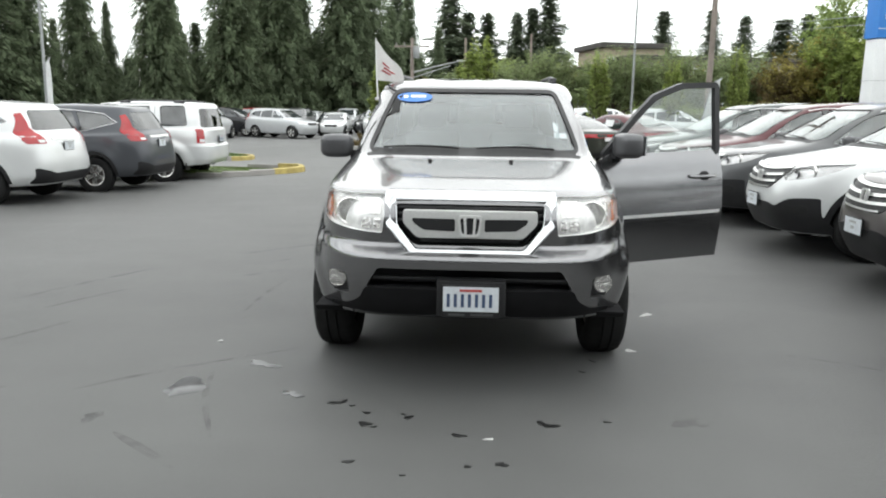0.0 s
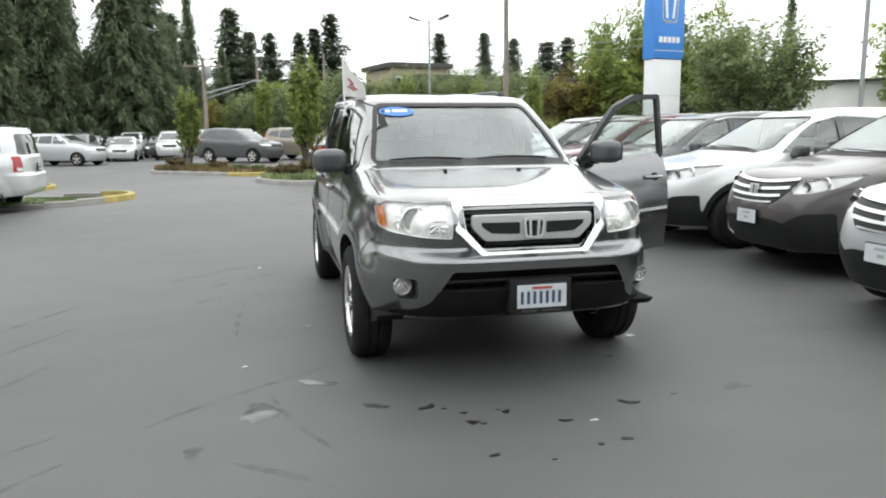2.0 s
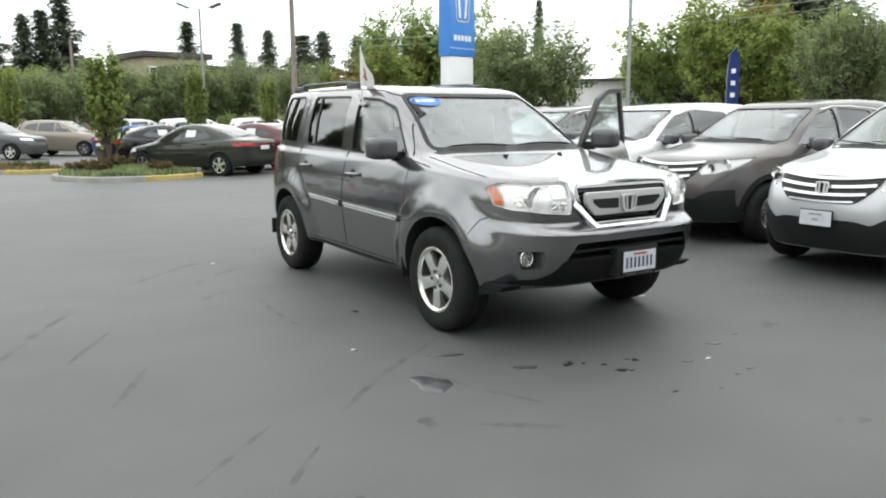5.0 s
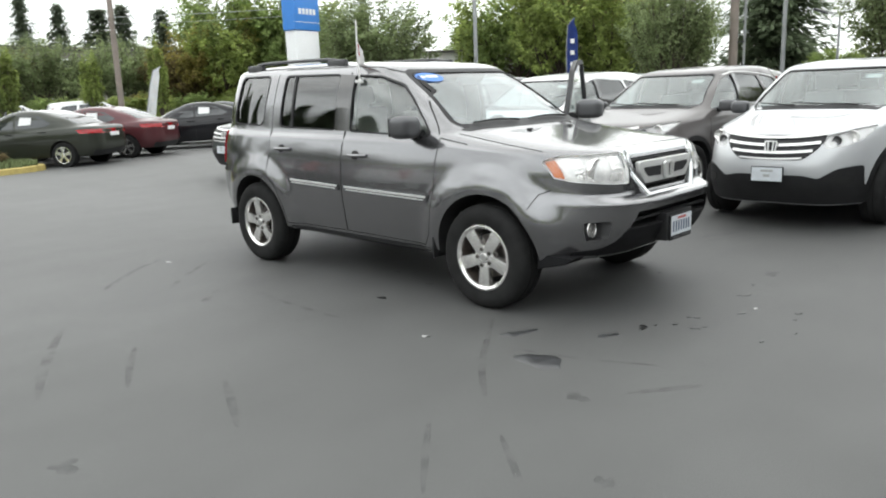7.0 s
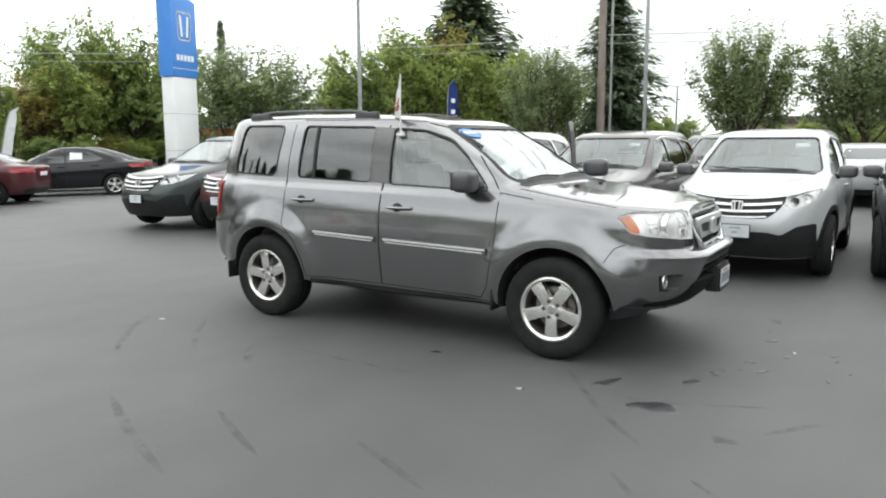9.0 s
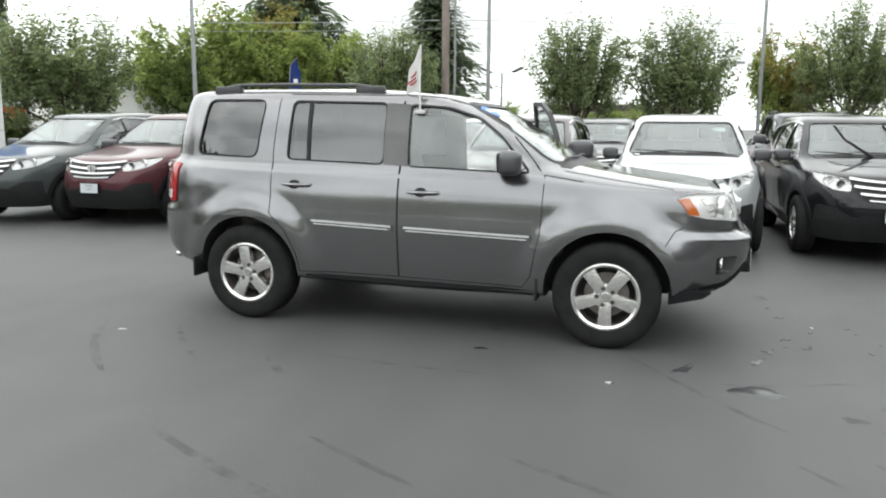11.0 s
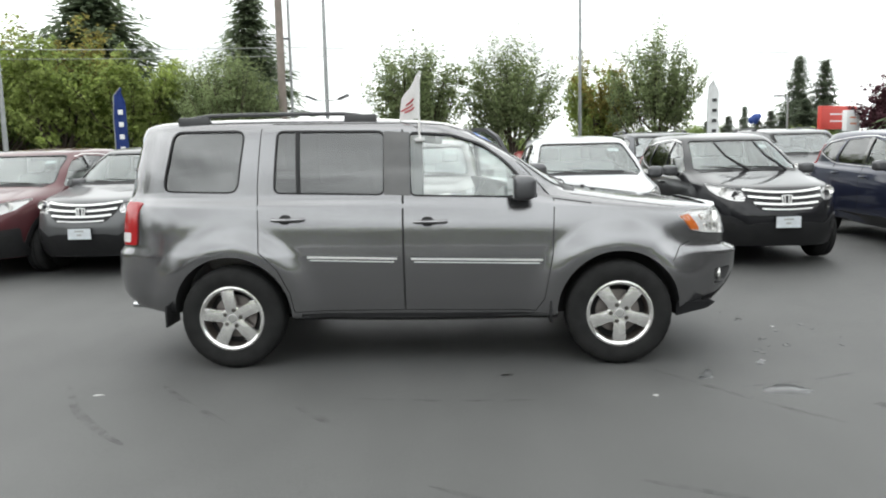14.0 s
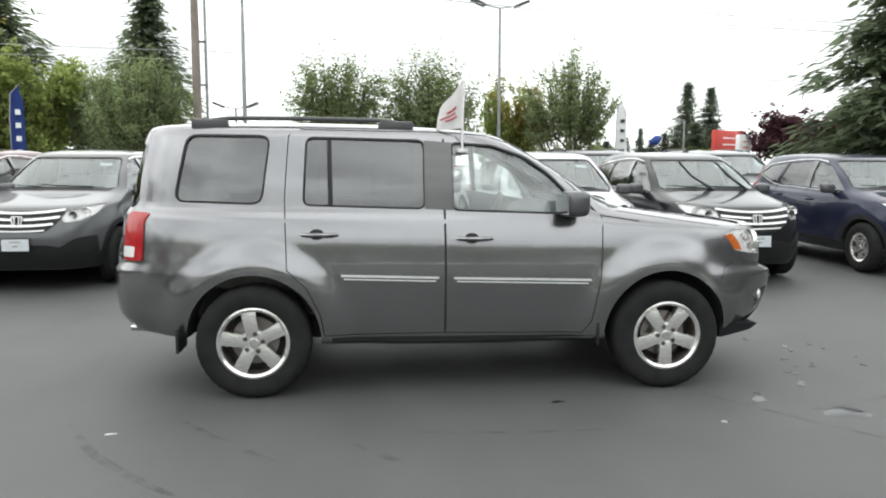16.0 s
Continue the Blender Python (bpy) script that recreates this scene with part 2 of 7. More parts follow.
def lathe(bm, prof, axis="x", seg=48, mi=0, m=None, caps=True):
    """Turns a profile of (radius, along) round an axis."""
    rings = []
    for r, a in prof:
        ring = []
        for k in range(seg):
            c, s = math.cos(k * math.tau / seg) * r, math.sin(k * math.tau / seg) * r
            ring.append(bm.verts.new({"x": (a, c, s), "y": (c, a, s), "z": (c, s, a)}[axis]))
        rings.append(ring)
    for u, v in zip(rings, rings[1:]):
        for k in range(seg):
            bm.faces.new((u[k], u[(k + 1) % seg], v[(k + 1) % seg], v[k])).material_index = mi
    if caps and prof[0][0] > 1e-6:
        bm.faces.new(list(reversed(rings[0]))).material_index = mi
    if caps and prof[-1][0] > 1e-6:
        bm.faces.new(rings[-1]).material_index = mi
    if m is not None:
        bmesh.ops.transform(bm, matrix=m, verts=[v for r in rings for v in r])
    return bm


def prism(bm, poly, lo, hi, plane="yz", mi=0, bevel=0.0):
    """An outline in a plane, pushed through along the third axis."""
    def at(p, w):
        return {"yz": (w, p[0], p[1]), "xz": (p[0], w, p[1]), "xy": (p[0], p[1], w)}[plane]
    a = [bm.verts.new(at(p, lo)) for p in poly]
    b = [bm.verts.new(at(p, hi)) for p in poly]
    fs = [bm.faces.new(a), bm.faces.new(list(reversed(b)))]
    for i in range(len(poly)):
        j = (i + 1) % len(poly)
        fs.append(bm.faces.new((a[j], a[i], b[i], b[j])))
    for f in fs:
        f.material_index = mi
    bmesh.ops.recalc_face_normals(bm, faces=fs)
    if bevel:
        bmesh.ops.bevel(bm, geom=list({e for f in fs[:2] for e in f.edges}), offset=bevel, segments=2, profile=0.6, affect="EDGES")
    return bm


def rounded(poly, r, n=4):
    """The outline with its corners rounded."""
    out = []
    k = len(poly)
    for i in range(k):
        p, a, b = Vector(poly[i]), Vector(poly[i - 1]), Vector(poly[(i + 1) % k])
        ra, rb = min(r, (a - p).length * 0.45), min(r, (b - p).length * 0.45)
        s, e = p + (a - p).normalized() * ra, p + (b - p).normalized() * rb
        for j in range(n + 1):
            t = j / n
            out.append(tuple((1 - t) ** 2 * s + 2 * t * (1 - t) * p + t * t * e))
    return out


def mirrored(poly):
    return [(-p[0], p[1]) for p in reversed(poly)]


def ease(t):
    t = min(max(t, 0.0), 1.0)
    return t * t * (3 - 2 * t)


def lie(x, y):
    """The lot falls a little to one side and to the back, and climbs to the other side."""
    return 0.05 * ease((x - 1.2) / 5) - 0.11 * ease((-x - 1.2) / 7) * ease((y + 2) / 10) - 0.10 * ease((y - 8) / 20) - 0.09 * ease((-x - 5) / 3) * ease((y - 7) / 4)


# ---- car builder ----
from mathutils.bvhtree import BVHTree
from mathutils.interpolate import poly_3d_calc

YM = 0.4


def outline(yf, yr, hw, nf, nr, count):
    """Half a plan outline, front centre to rear centre, as a pair of superellipse quarters, evenly spaced."""
    ym = min(max(YM, yf + 0.3 * (yr - yf)), yf + 0.7 * (yr - yf))
    pts = []
    for y0, n, rev in ((yf, nf, False), (yr, nr, True)):
        q = []
        for k in range(401):
            a = k / 400 * math.pi / 2
            x, y = hw * math.sin(a) ** (2 / n), ym + (y0 - ym) * math.cos(a) ** (2 / n)
            q.append((x, y))
        q = np.array(q)
        d = np.concatenate([[0], np.cumsum(np.hypot(*np.diff(q, axis=0).T))])
        t = np.linspace(0, d[-1], count // 2 + 1)
        q = np.stack([np.interp(t, d, q[:, 0]), np.interp(t, d, q[:, 1])], 1)
        pts.append(q[::-1] if rev else q)
    return np.concatenate([pts[0], pts[1][1:]])


def skin(levels, count, steps, flares=()):
    """The closed outer skin of a car, lofted through plan outlines from sill to roof.
    A level: yf, yr, half width, front and rear exponents, z at front, middle and rear, softness."""
    keys, soft = [], []
    for yf, yr, hw, nf, nr, zf, zm, zr, s in levels:
        o = outline(yf, yr, hw, nf, nr, count)
        t = (o[:, 1] - yf) / (yr - yf)
        z = zf * (1 - t) * (1 - 2 * t) + zm * 4 * t * (1 - t) + zr * t * (2 * t - 1)
        keys.append(np.column_stack([o, z]))
        soft.append(s)
    keys = np.array(keys)
    n = len(keys)
    rows = []
    for k in range(n - 1):
        p0, p1 = keys[k], keys[k + 1]
        d = p1 - p0
        dm = keys[k + 1] - keys[k - 1] if k else d * 2
        dp = keys[k + 2] - keys[k] if k + 2 < n else d * 2

        def tangent(raw, s):
            # keep the bend no longer than the span it serves
            ln, lim = np.linalg.norm(raw, axis=1, keepdims=True) * 0.5, np.linalg.norm(d, axis=1, keepdims=True)
            return s * raw * 0.5 * np.minimum(1, lim / np.maximum(ln, 1e-6)) + (1 - s) * d
        m0, m1 = tangent(dm, soft[k]), tangent(dp, soft[k + 1])
        for j in range(steps):
            t = j / steps
            rows.append((2 * t**3 - 3 * t**2 + 1) * p0 + (t**3 - 2 * t**2 + t) * m0 + (3 * t**2 - 2 * t**3) * p1 + (t**3 - t**2) * m1)
    rows.append(keys[-1])
    rows = np.array(rows)
    for wy, wz, r0, r1, amount in flares:
        r = np.hypot(rows[:, :, 1] - wy, rows[:, :, 2] - wz)
        s = np.clip((r1 - r) / (r1 - r0), 0, 1)
        rows[:, :, 0] += amount * s * s * (3 - 2 * s) * (rows[:, :, 0] > 0.6)
    bm = bmesh.new()
    grid = []
    for row in rows:
        right = [bm.verts.new((-p[0] if 0 < i < len(row) - 1 else 0, p[1], p[2])) for i, p in enumerate(row)]
        left = [bm.verts.new((p[0], p[1], p[2])) for p in row[1:-1]]
        grid.append(right + left[::-1])
    c = len(grid[0])
    for u, v in zip(grid, grid[1:]):
        for k in range(c):
            bm.faces.new((u[k], u[(k + 1) % c], v[(k + 1) % c], v[k]))
    bm.faces.new(list(reversed(grid[0])))
    bm.faces.new(grid[-1])
    bmesh.ops.recalc_face_normals(bm, faces=bm.faces)
    bm.normal_update()
    return bm


class Shell:
    """A skin to lay patches, strips and panes on."""

    def __init__(self, bm):
        self.bm = bm
        bm.verts.ensure_lookup_table()
        bm.faces.ensure_lookup_table()
        self.tree = BVHTree.FromBMesh(bm)
        self.normals = [v.normal.copy() for v in bm.verts]
        self.cuts = []

    def at(self, plane, p):
        """Where the outline point p, seen from that side, meets the skin, and the way in."""
        u, v = p
        start, way = {"right": ((-4, u, v), (1, 0, 0)), "left": ((4, u, v), (-1, 0, 0)), "front": ((u, -6, v), (0, 1, 0)),
                      "rear": ((u, 6, v), (0, -1, 0)), "top": ((u, v, 5), (0, 0, -1))}[plane]
        way = Vector(way)
        hit, nor, _, _ = self.tree.ray_cast(Vector(start), way)
        if hit is None:
            near = self.tree.find_nearest(Vector(start) + way * (4 if plane in ("right", "left", "top") else 4.0))
            hit, nor = near[0], near[1]
        return hit, nor, way

    def patch(self, poly, plane, out=0.003, thick=0.008, cell=0.06, bm=None, mi=0, hole=None):
        """A sheet over an outline that follows the skin, pushed out from it."""
        work = bmesh.new()
        vs = [work.verts.new((p[0], p[1], 0)) for p in poly]
        f = work.faces.new(vs)
        lo = [min(p[k] for p in poly) for k in (0, 1)]
        hi = [max(p[k] for p in poly) for k in (0, 1)]
        for k in (0, 1):
            n = int((hi[k] - lo[k]) / cell)
            for i in range(1, n + 1):
                co = [0, 0, 0]
                co[k] = lo[k] + (hi[k] - lo[k]) * i / (n + 1)
                no = (1, 0, 0) if k == 0 else (0, 1, 0)
                bmesh.ops.bisect_plane(work, geom=work.verts[:] + work.edges[:] + work.faces[:], plane_co=co, plane_no=no, dist=1e-5)
        bmesh.ops.triangulate(work, faces=[f for f in work.faces if len(f.verts) > 4])
        bm = bm or bmesh.new()
        top, low = {}, {}
        for v in work.verts:
            hit, nor, way = self.at(plane, v.co[:2])
            if nor.dot(way) > 0:
                nor = -nor
            side = (nor - way).normalized()
            top[v] = bm.verts.new(hit + side * out)
            low[v] = bm.verts.new(hit + side * (out - thick))
        made = []
        for f in work.faces:
            made.append(bm.faces.new([top[v] for v in f.verts]))
            made.append(bm.faces.new([low[v] for v in reversed(f.verts)]))
        for e in work.edges:
            if len(e.link_faces) == 1:
                a, b = e.verts
                made.append(bm.faces.new((top[a], low[a], low[b], top[b])))
        for f in made:
            f.material_index = mi
        bmesh.ops.recalc_face_normals(bm, faces=made)
        work.free()
        return bm

    def strip(self, line, plane, width, out=0.002, thick=0.005, closed=False, bm=None, mi=0, step=0.05):
        """A narrow band along a line on the skin."""
        pts = [Vector(p) for p in line]
        if closed:
            pts.append(pts[0])
        fine = []
        for a, b in zip(pts, pts[1:]):
            n = max(1, int((b - a).length / step))
            fine += [a.lerp(b, i / n) for i in range(n)]
        if not closed:
            fine.append(pts[-1])
        bm = bm or bmesh.new()
        rows = []
        m = len(fine)
        for i, p in enumerate(fine):
            a, b = (fine[i - 1], fine[(i + 1) % m]) if closed else (fine[max(i - 1, 0)], fine[min(i + 1, m - 1)])
            d = (b - a).normalized()
            side2 = Vector((-d.y, d.x)) * width / 2
            row = []
            for q in (p - side2, p + side2):
                hit, nor, way = self.at(plane, q)
                if nor.dot(way) > 0:
                    nor = -nor
                s = (nor - way).normalized()
                row += [bm.verts.new(hit + s * out), bm.verts.new(hit + s * (out - thick))]
            rows.append(row)
        pairs = list(zip(rows, rows[1:])) + ([(rows[-1], rows[0])] if closed else [])
        made = []
        for u, v in pairs:
            for i, j in ((0, 2), (2, 3), (3, 1), (1, 0)):
                made.append(bm.faces.new((u[i], v[i], v[j], u[j])))
        if not closed:
            made.append(bm.faces.new((rows[0][0], rows[0][2], rows[0][3], rows[0][1])))
            made.append(bm.faces.new((rows[-1][1], rows[-1][3], rows[-1][2], rows[-1][0])))
        for f in made:
            f.material_index = mi
        bmesh.ops.recalc_face_normals(bm, faces=made)
        return bm

    def cut(self, bm, mat):
        self.cuts.append((bm, mat))

    def finish(self, name, mat):
        """The skin with all its cuts taken out, and its smooth normals kept."""
        base = self.bm.copy()
        ob = new("work", mesh_of(base, name, [mat]))
        tools = []
        for bm, m in self.cuts:
            bmesh.ops.recalc_face_normals(bm, faces=bm.faces)
            t = new("tool", mesh_of(bm, "tool", [m]))
            md = ob.modifiers.new("cut", "BOOLEAN")
            md.operation, md.object, md.solver, md.material_mode = "DIFFERENCE", t, "EXACT", "TRANSFER"
            tools.append(t)
        dg = bpy.context.evaluated_depsgraph_get()
        me = bpy.data.meshes.new_from_object(ob.evaluated_get(dg))
        me.name = name
        for o in [ob, *tools]:
            d = o.data
            bpy.data.objects.remove(o)
            bpy.data.meshes.remove(d)
        # normals of the uncut skin where a face still lies on it
        me.polygons.foreach_set("use_smooth", [True] * len(me.polygons))
        out = [None] * len(me.loops)
        cache = {}
        for p in me.polygons:
            for li in p.loop_indices:
                vi = me.loops[li].vertex_index
                if vi not in cache:
                    co = me.vertices[vi].co
                    hit, nor, fi, dist = self.tree.find_nearest(co)
                    if dist is not None and dist < 0.002:
                        f = self.bm.faces[fi]
                        if len(f.verts) == 4:
                            w = poly_3d_calc([v.co for v in f.verts], hit)
                            nn = sum((self.normals[v.index] * wi for v, wi in zip(f.verts, w)), Vector())
                            cache[vi] = nn.normalized() if nn.length > 1e-4 else nor
                        else:
                            cache[vi] = nor
                    else:
                        cache[vi] = None
                n = cache[vi]
                out[li] = n if n is not None and n.dot(p.normal) > 0.75 else p.normal.copy()
        me.normals_split_custom_set(out)
        return me


def wheel(parent, radius, width, rim_r, style, m):
    """tyre, rim with spokes, brake disc; the outer face looks along -x before m."""
    w = new("wheel")
    w.parent = parent
    w.matrix_local = m
    h = width / 2
    bm = bmesh.new()
    sw = radius - rim_r
    lathe(bm, [(rim_r - 0.012, -h * 0.78), (rim_r, -h * 0.92), (rim_r + sw * 0.25, -h * 1.02), (rim_r + sw * 0.55, -h * 1.04), (radius - 0.035, -h * 0.98),
               (radius - 0.012, -h * 0.86), (radius, -h * 0.68), (radius, -h * 0.30), (radius - 0.009, -h * 0.28), (radius - 0.009, -h * 0.2), (radius, -h * 0.18),
               (radius, h * 0.18), (radius - 0.009, h * 0.2), (radius - 0.009, h * 0.28), (radius, h * 0.30), (radius, h * 0.68), (radius - 0.012, h * 0.86),
               (radius - 0.035, h * 0.98), (rim_r + sw * 0.4, h * 1.04), (rim_r, h * 0.9), (rim_r - 0.012, h * 0.78)], "x", 144, caps=False)
    # shoulder blocks: every second slice of the shoulder stands proud
    for v in bm.verts:
        r = math.hypot(v.co.y, v.co.z)
        if abs(abs(v.co.x) - h * 0.77) < h * 0.12 and r > radius - 0.03:
            k = round(math.atan2(v.co.z, v.co.y) / math.tau * 144)
            if k % 4 < 2:
                v.co.y *= 1 - 0.003 / r
                v.co.z *= 1 - 0.003 / r
    part("tyre", bm, M["rubber"], w, smooth=35)
    bm = bmesh.new()
    lathe(bm, [(rim_r - 0.005, -h * 0.9), (rim_r + 0.004, -h * 0.95), (rim_r - 0.008, -h * 0.97), (rim_r - 0.022, -h * 0.9), (rim_r - 0.026, -h * 0.80)], "x", 60, caps=False)
    barrel = bmesh.new()
    lathe(barrel, [(rim_r - 0.026, -h * 0.80), (rim_r - 0.032, -h * 0.55), (rim_r - 0.036, h * 0.7), (rim_r - 0.028, h * 0.72), (rim_r - 0.02, -h * 0.4)], "x", 60, caps=False)
    spokes, ws0, ws1, fork = style
    face = -h * 0.82
    for k in range(spokes):
        a = k * math.tau / spokes
        for off in ((-fork, fork) if fork else (0,)):
            prof = [(-ws0 / 2 + off * 0.25, 0.035), (-ws1 / 2 + off, rim_r - 0.018), (ws1 / 2 + off, rim_r - 0.018), (ws0 / 2 + off * 0.25, 0.035)]
            q = bmesh.new()
            prism(q, prof, face - 0.004, face + 0.05, "yz", bevel=0.006)
            for v in q.verts:
                r = math.hypot(v.co.y, v.co.z)
                v.co.x += 0.018 * (1 - abs(r / rim_r * 2 - 0.9)) * -0.6 + (0.012 if r < 0.06 else 0)
            bmesh.ops.transform(q, matrix=Matrix.Rotation(a, 4, "X"), verts=q.verts)
            me = bpy.data.meshes.new("tmp")
            q.to_mesh(me)
            q.free()
            bm.from_mesh(me)
            bpy.data.meshes.remove(me)
    lathe(bm, [(0.0, face + 0.004), (0.06, face + 0.002), (0.086, face + 0.008), (0.092, face + 0.05)], "x", 40)
    part("barrel", barrel, M["barrel"], part("rim", bm, M["alloy"], w, smooth=35))
    bm = bmesh.new()
    lathe(bm, [(0.0, face - 0.008), (0.026, face - 0.008), (0.03, face - 0.003), (0.03, face + 0.01)], "x", 24)
    part("hub_cap", bm, M["satin"], w)
    for k in range(5):
        a = (k + 0.5) * math.tau / 5
        bm = bmesh.new()
        lathe(bm, [(0.0, face - 0.008), (0.010, face - 0.008), (0.0165, face - 0.002), (0.0165, face + 0.012)], "x", 6, m=Matrix.Translation((0, math.cos(a) * 0.06, math.sin(a) * 0.06)))
        part("lug_nut", bm, M["nut"], w)
    bm = bmesh.new()
    lathe(bm, [(0.03, -h * 0.15), (0.155, -h * 0.15), (0.155, -h * 0.02), (0.03, -h * 0.02)], "x", 40)
    part("brake_disc", bm, M["disc"], w)
    bm = bmesh.new()
    lathe(bm, [(0.01, h * 0.05), (rim_r - 0.036, h * 0.05), (rim_r - 0.036, h * 0.1)], "x", 40)
    part("backing", bm, M["under"], w)
    return w


def four_wheels(car, wy, track, radius, width, rim_r, style, turns={}):
    for y in (-wy, wy):
        for s in (-1, 1):
            wheel(car, radius, width, rim_r, style, pose(s * track, y, radius, 0, 0, 0 if s < 0 else 180) @ pose(0, 0, 0, turns.get((1 if y > 0 else -1, s), 17 * (y + s))))


def arch_cuts(sh, wy, wz, r, depth, hw):
    for y in (-wy, wy):
        for s in (-1, 1):
            bm = bmesh.new()
            lathe(bm, [(r, s * (hw - depth)), (r, s * (hw + 0.4))], "x", 56, m=Matrix.Translation((0, y, wz)))
            sh.cut(bm, M["under"])


def seat(car, x, y, z, width=0.5, wide=False):
    bm = bmesh.new()
    box(bm, x - width / 2, x + width / 2, y - 0.25, y + 0.27, z, z + 0.2, 0.05)
    part("seat", bm, M["cloth"], car)
    bm = bmesh.new()
    box(bm, -width / 2, width / 2, -0.07, 0.07, 0, 0.62, 0.05, m=pose(x, y + 0.3, z + 0.12, -14))
    part("backrest", bm, M["cloth"], car)
    for hx in ((-width * 0.3, width * 0.3) if wide else (0,)):
        bm = bmesh.new()
        box(bm, -0.13, 0.13, -0.05, 0.05, 0.66, 0.84, 0.04, m=pose(x + hx, y + 0.3, z + 0.12, -14))
        part("headrest", bm, M["cloth"], car)


def steering_wheel(car, x, y, z):
    bm = bmesh.new()
    ring = [(0.185 * math.cos(k * math.tau / 28), 0.185 * math.sin(k * math.tau / 28), 0) for k in range(29)]
    tube(bm, ring, 0.016, sides=8)
    box(bm, -0.07, 0.07, -0.06, 0.05, -0.03, 0.01, 0.015)
    box(bm, -0.18, 0.18, -0.02, 0.015, -0.012, 0.008, 0.005)
    box(bm, -0.02, 0.02, -0.18, 0.0, -0.012, 0.008, 0.005)
    bmesh.ops.transform(bm, matrix=pose(x, y, z, -65), verts=bm.verts)
    part("steering_wheel", bm, M["dash"], car)


def emblem(car, x, y, z, size, tilt=0.0, facing=0):
    """A plain chrome badge: a rounded frame with two upright bars."""
    bm = bmesh.new()
    s = size / 2
    m = pose(x, y, z, tilt, 0, facing)
    outer = rounded([(-s, s * 0.86), (-s * 0.78, -s * 0.86), (s * 0.78, -s * 0.86), (s, s * 0.86)], s * 0.4)
    inner = rounded([(-s * 0.8, s * 0.66), (-s * 0.62, -s * 0.68), (s * 0.62, -s * 0.68), (s * 0.8, s * 0.66)], s * 0.3)
    n = len(outer)
    for lo, hi in ((-0.012, 0.006),):
        a = [bm.verts.new((p[0], lo, p[1])) for p in outer]
        b = [bm.verts.new((p[0], lo, p[1])) for p in inner]
        c = [bm.verts.new((p[0], hi, p[1])) for p in outer]
        d = [bm.verts.new((p[0], hi, p[1])) for p in inner]
        for i in range(n):
            j = (i + 1) % n
            bm.faces.new((a[i], a[j], b[j], b[i]))
            bm.faces.new((a[j], a[i], c[i], c[j]))
            bm.faces.new((b[i], b[j], d[j], d[i]))
    for sg in (-1, 1):
        prism(bm, [(sg * s * 0.52, s * 0.72), (sg * s * 0.3, s * 0.72), (sg * s * 0.22, -s * 0.74), (sg * s * 0.42, -s * 0.74)], -0.013, 0.004, "xz")
    bmesh.ops.recalc_face_normals(bm, faces=bm.faces)
    bmesh.ops.transform(bm, matrix=m, verts=bm.verts)
    em = part("emblem", bm, M["bright_trim"], car, "plain chrome badge", smooth=30)
    bm = bmesh.new()
    prism(bm, inner, -0.002, 0.005, "xz")
    bmesh.ops.transform(bm, matrix=m, verts=bm.verts)
    part("backing", bm, M["black_plastic"], em)


def plate(car, x, y, z, facing=0, dealer=False, tilt=0.0):
    """A number plate in a black frame, its characters as plain bars."""
    m = pose(x, y, z, tilt, 0, facing)
    bm = bmesh.new()
    box(bm, -0.156, 0.156, -0.004, 0.012, -0.084 if dealer else -0.096, 0.066 if dealer else 0.08, 0.004)
    bmesh.ops.transform(bm, matrix=m, verts=bm.verts)
    fr = part("plate_frame", bm, M["black_plastic"], car)
    bm = bmesh.new()
    box(bm, -0.148, 0.148, -0.008, -0.0045, -0.076 if dealer else -0.062, 0.058 if dealer else 0.072, 0.0)
    bmesh.ops.transform(bm, matrix=m, verts=bm.verts)
    part("number_plate", bm, M["plate_white"], fr)
    bm = bmesh.new()
    if dealer:
        box(bm, -0.06, 0.06, -0.010, -0.0085, 0.015, 0.035)
        box(bm, -0.03, 0.03, -0.010, -0.0085, -0.035, -0.01)
    else:
        for k in range(7):
            box(bm, -0.128 + k * 0.0375, -0.111 + k * 0.0375, -0.010, -0.0085, -0.038, 0.034)
    bmesh.ops.transform(bm, matrix=m, verts=bm.verts)
    part("plate_bar", bm, M["plate_blue"] if not dealer else M["metal_grey"], fr)
    if not dealer:
        for k, (a, b) in enumerate(((-0.12, -0.03), (0.0, 0.12))):
            bm = bmesh.new()
            box(bm, a, b, -0.0075, -0.0045, -0.086, -0.074)
            bmesh.ops.transform(bm, matrix=m, verts=bm.verts)
            part("plate_bar", bm, M["grey_plastic"], fr)
        bm = bmesh.new()
        box(bm, -0.06, 0.06, -0.010, -0.0085, 0.046, 0.06)
        bmesh.ops.transform(bm, matrix=m, verts=bm.verts)
        part("plate_bar", bm, M["plate_red"], fr)


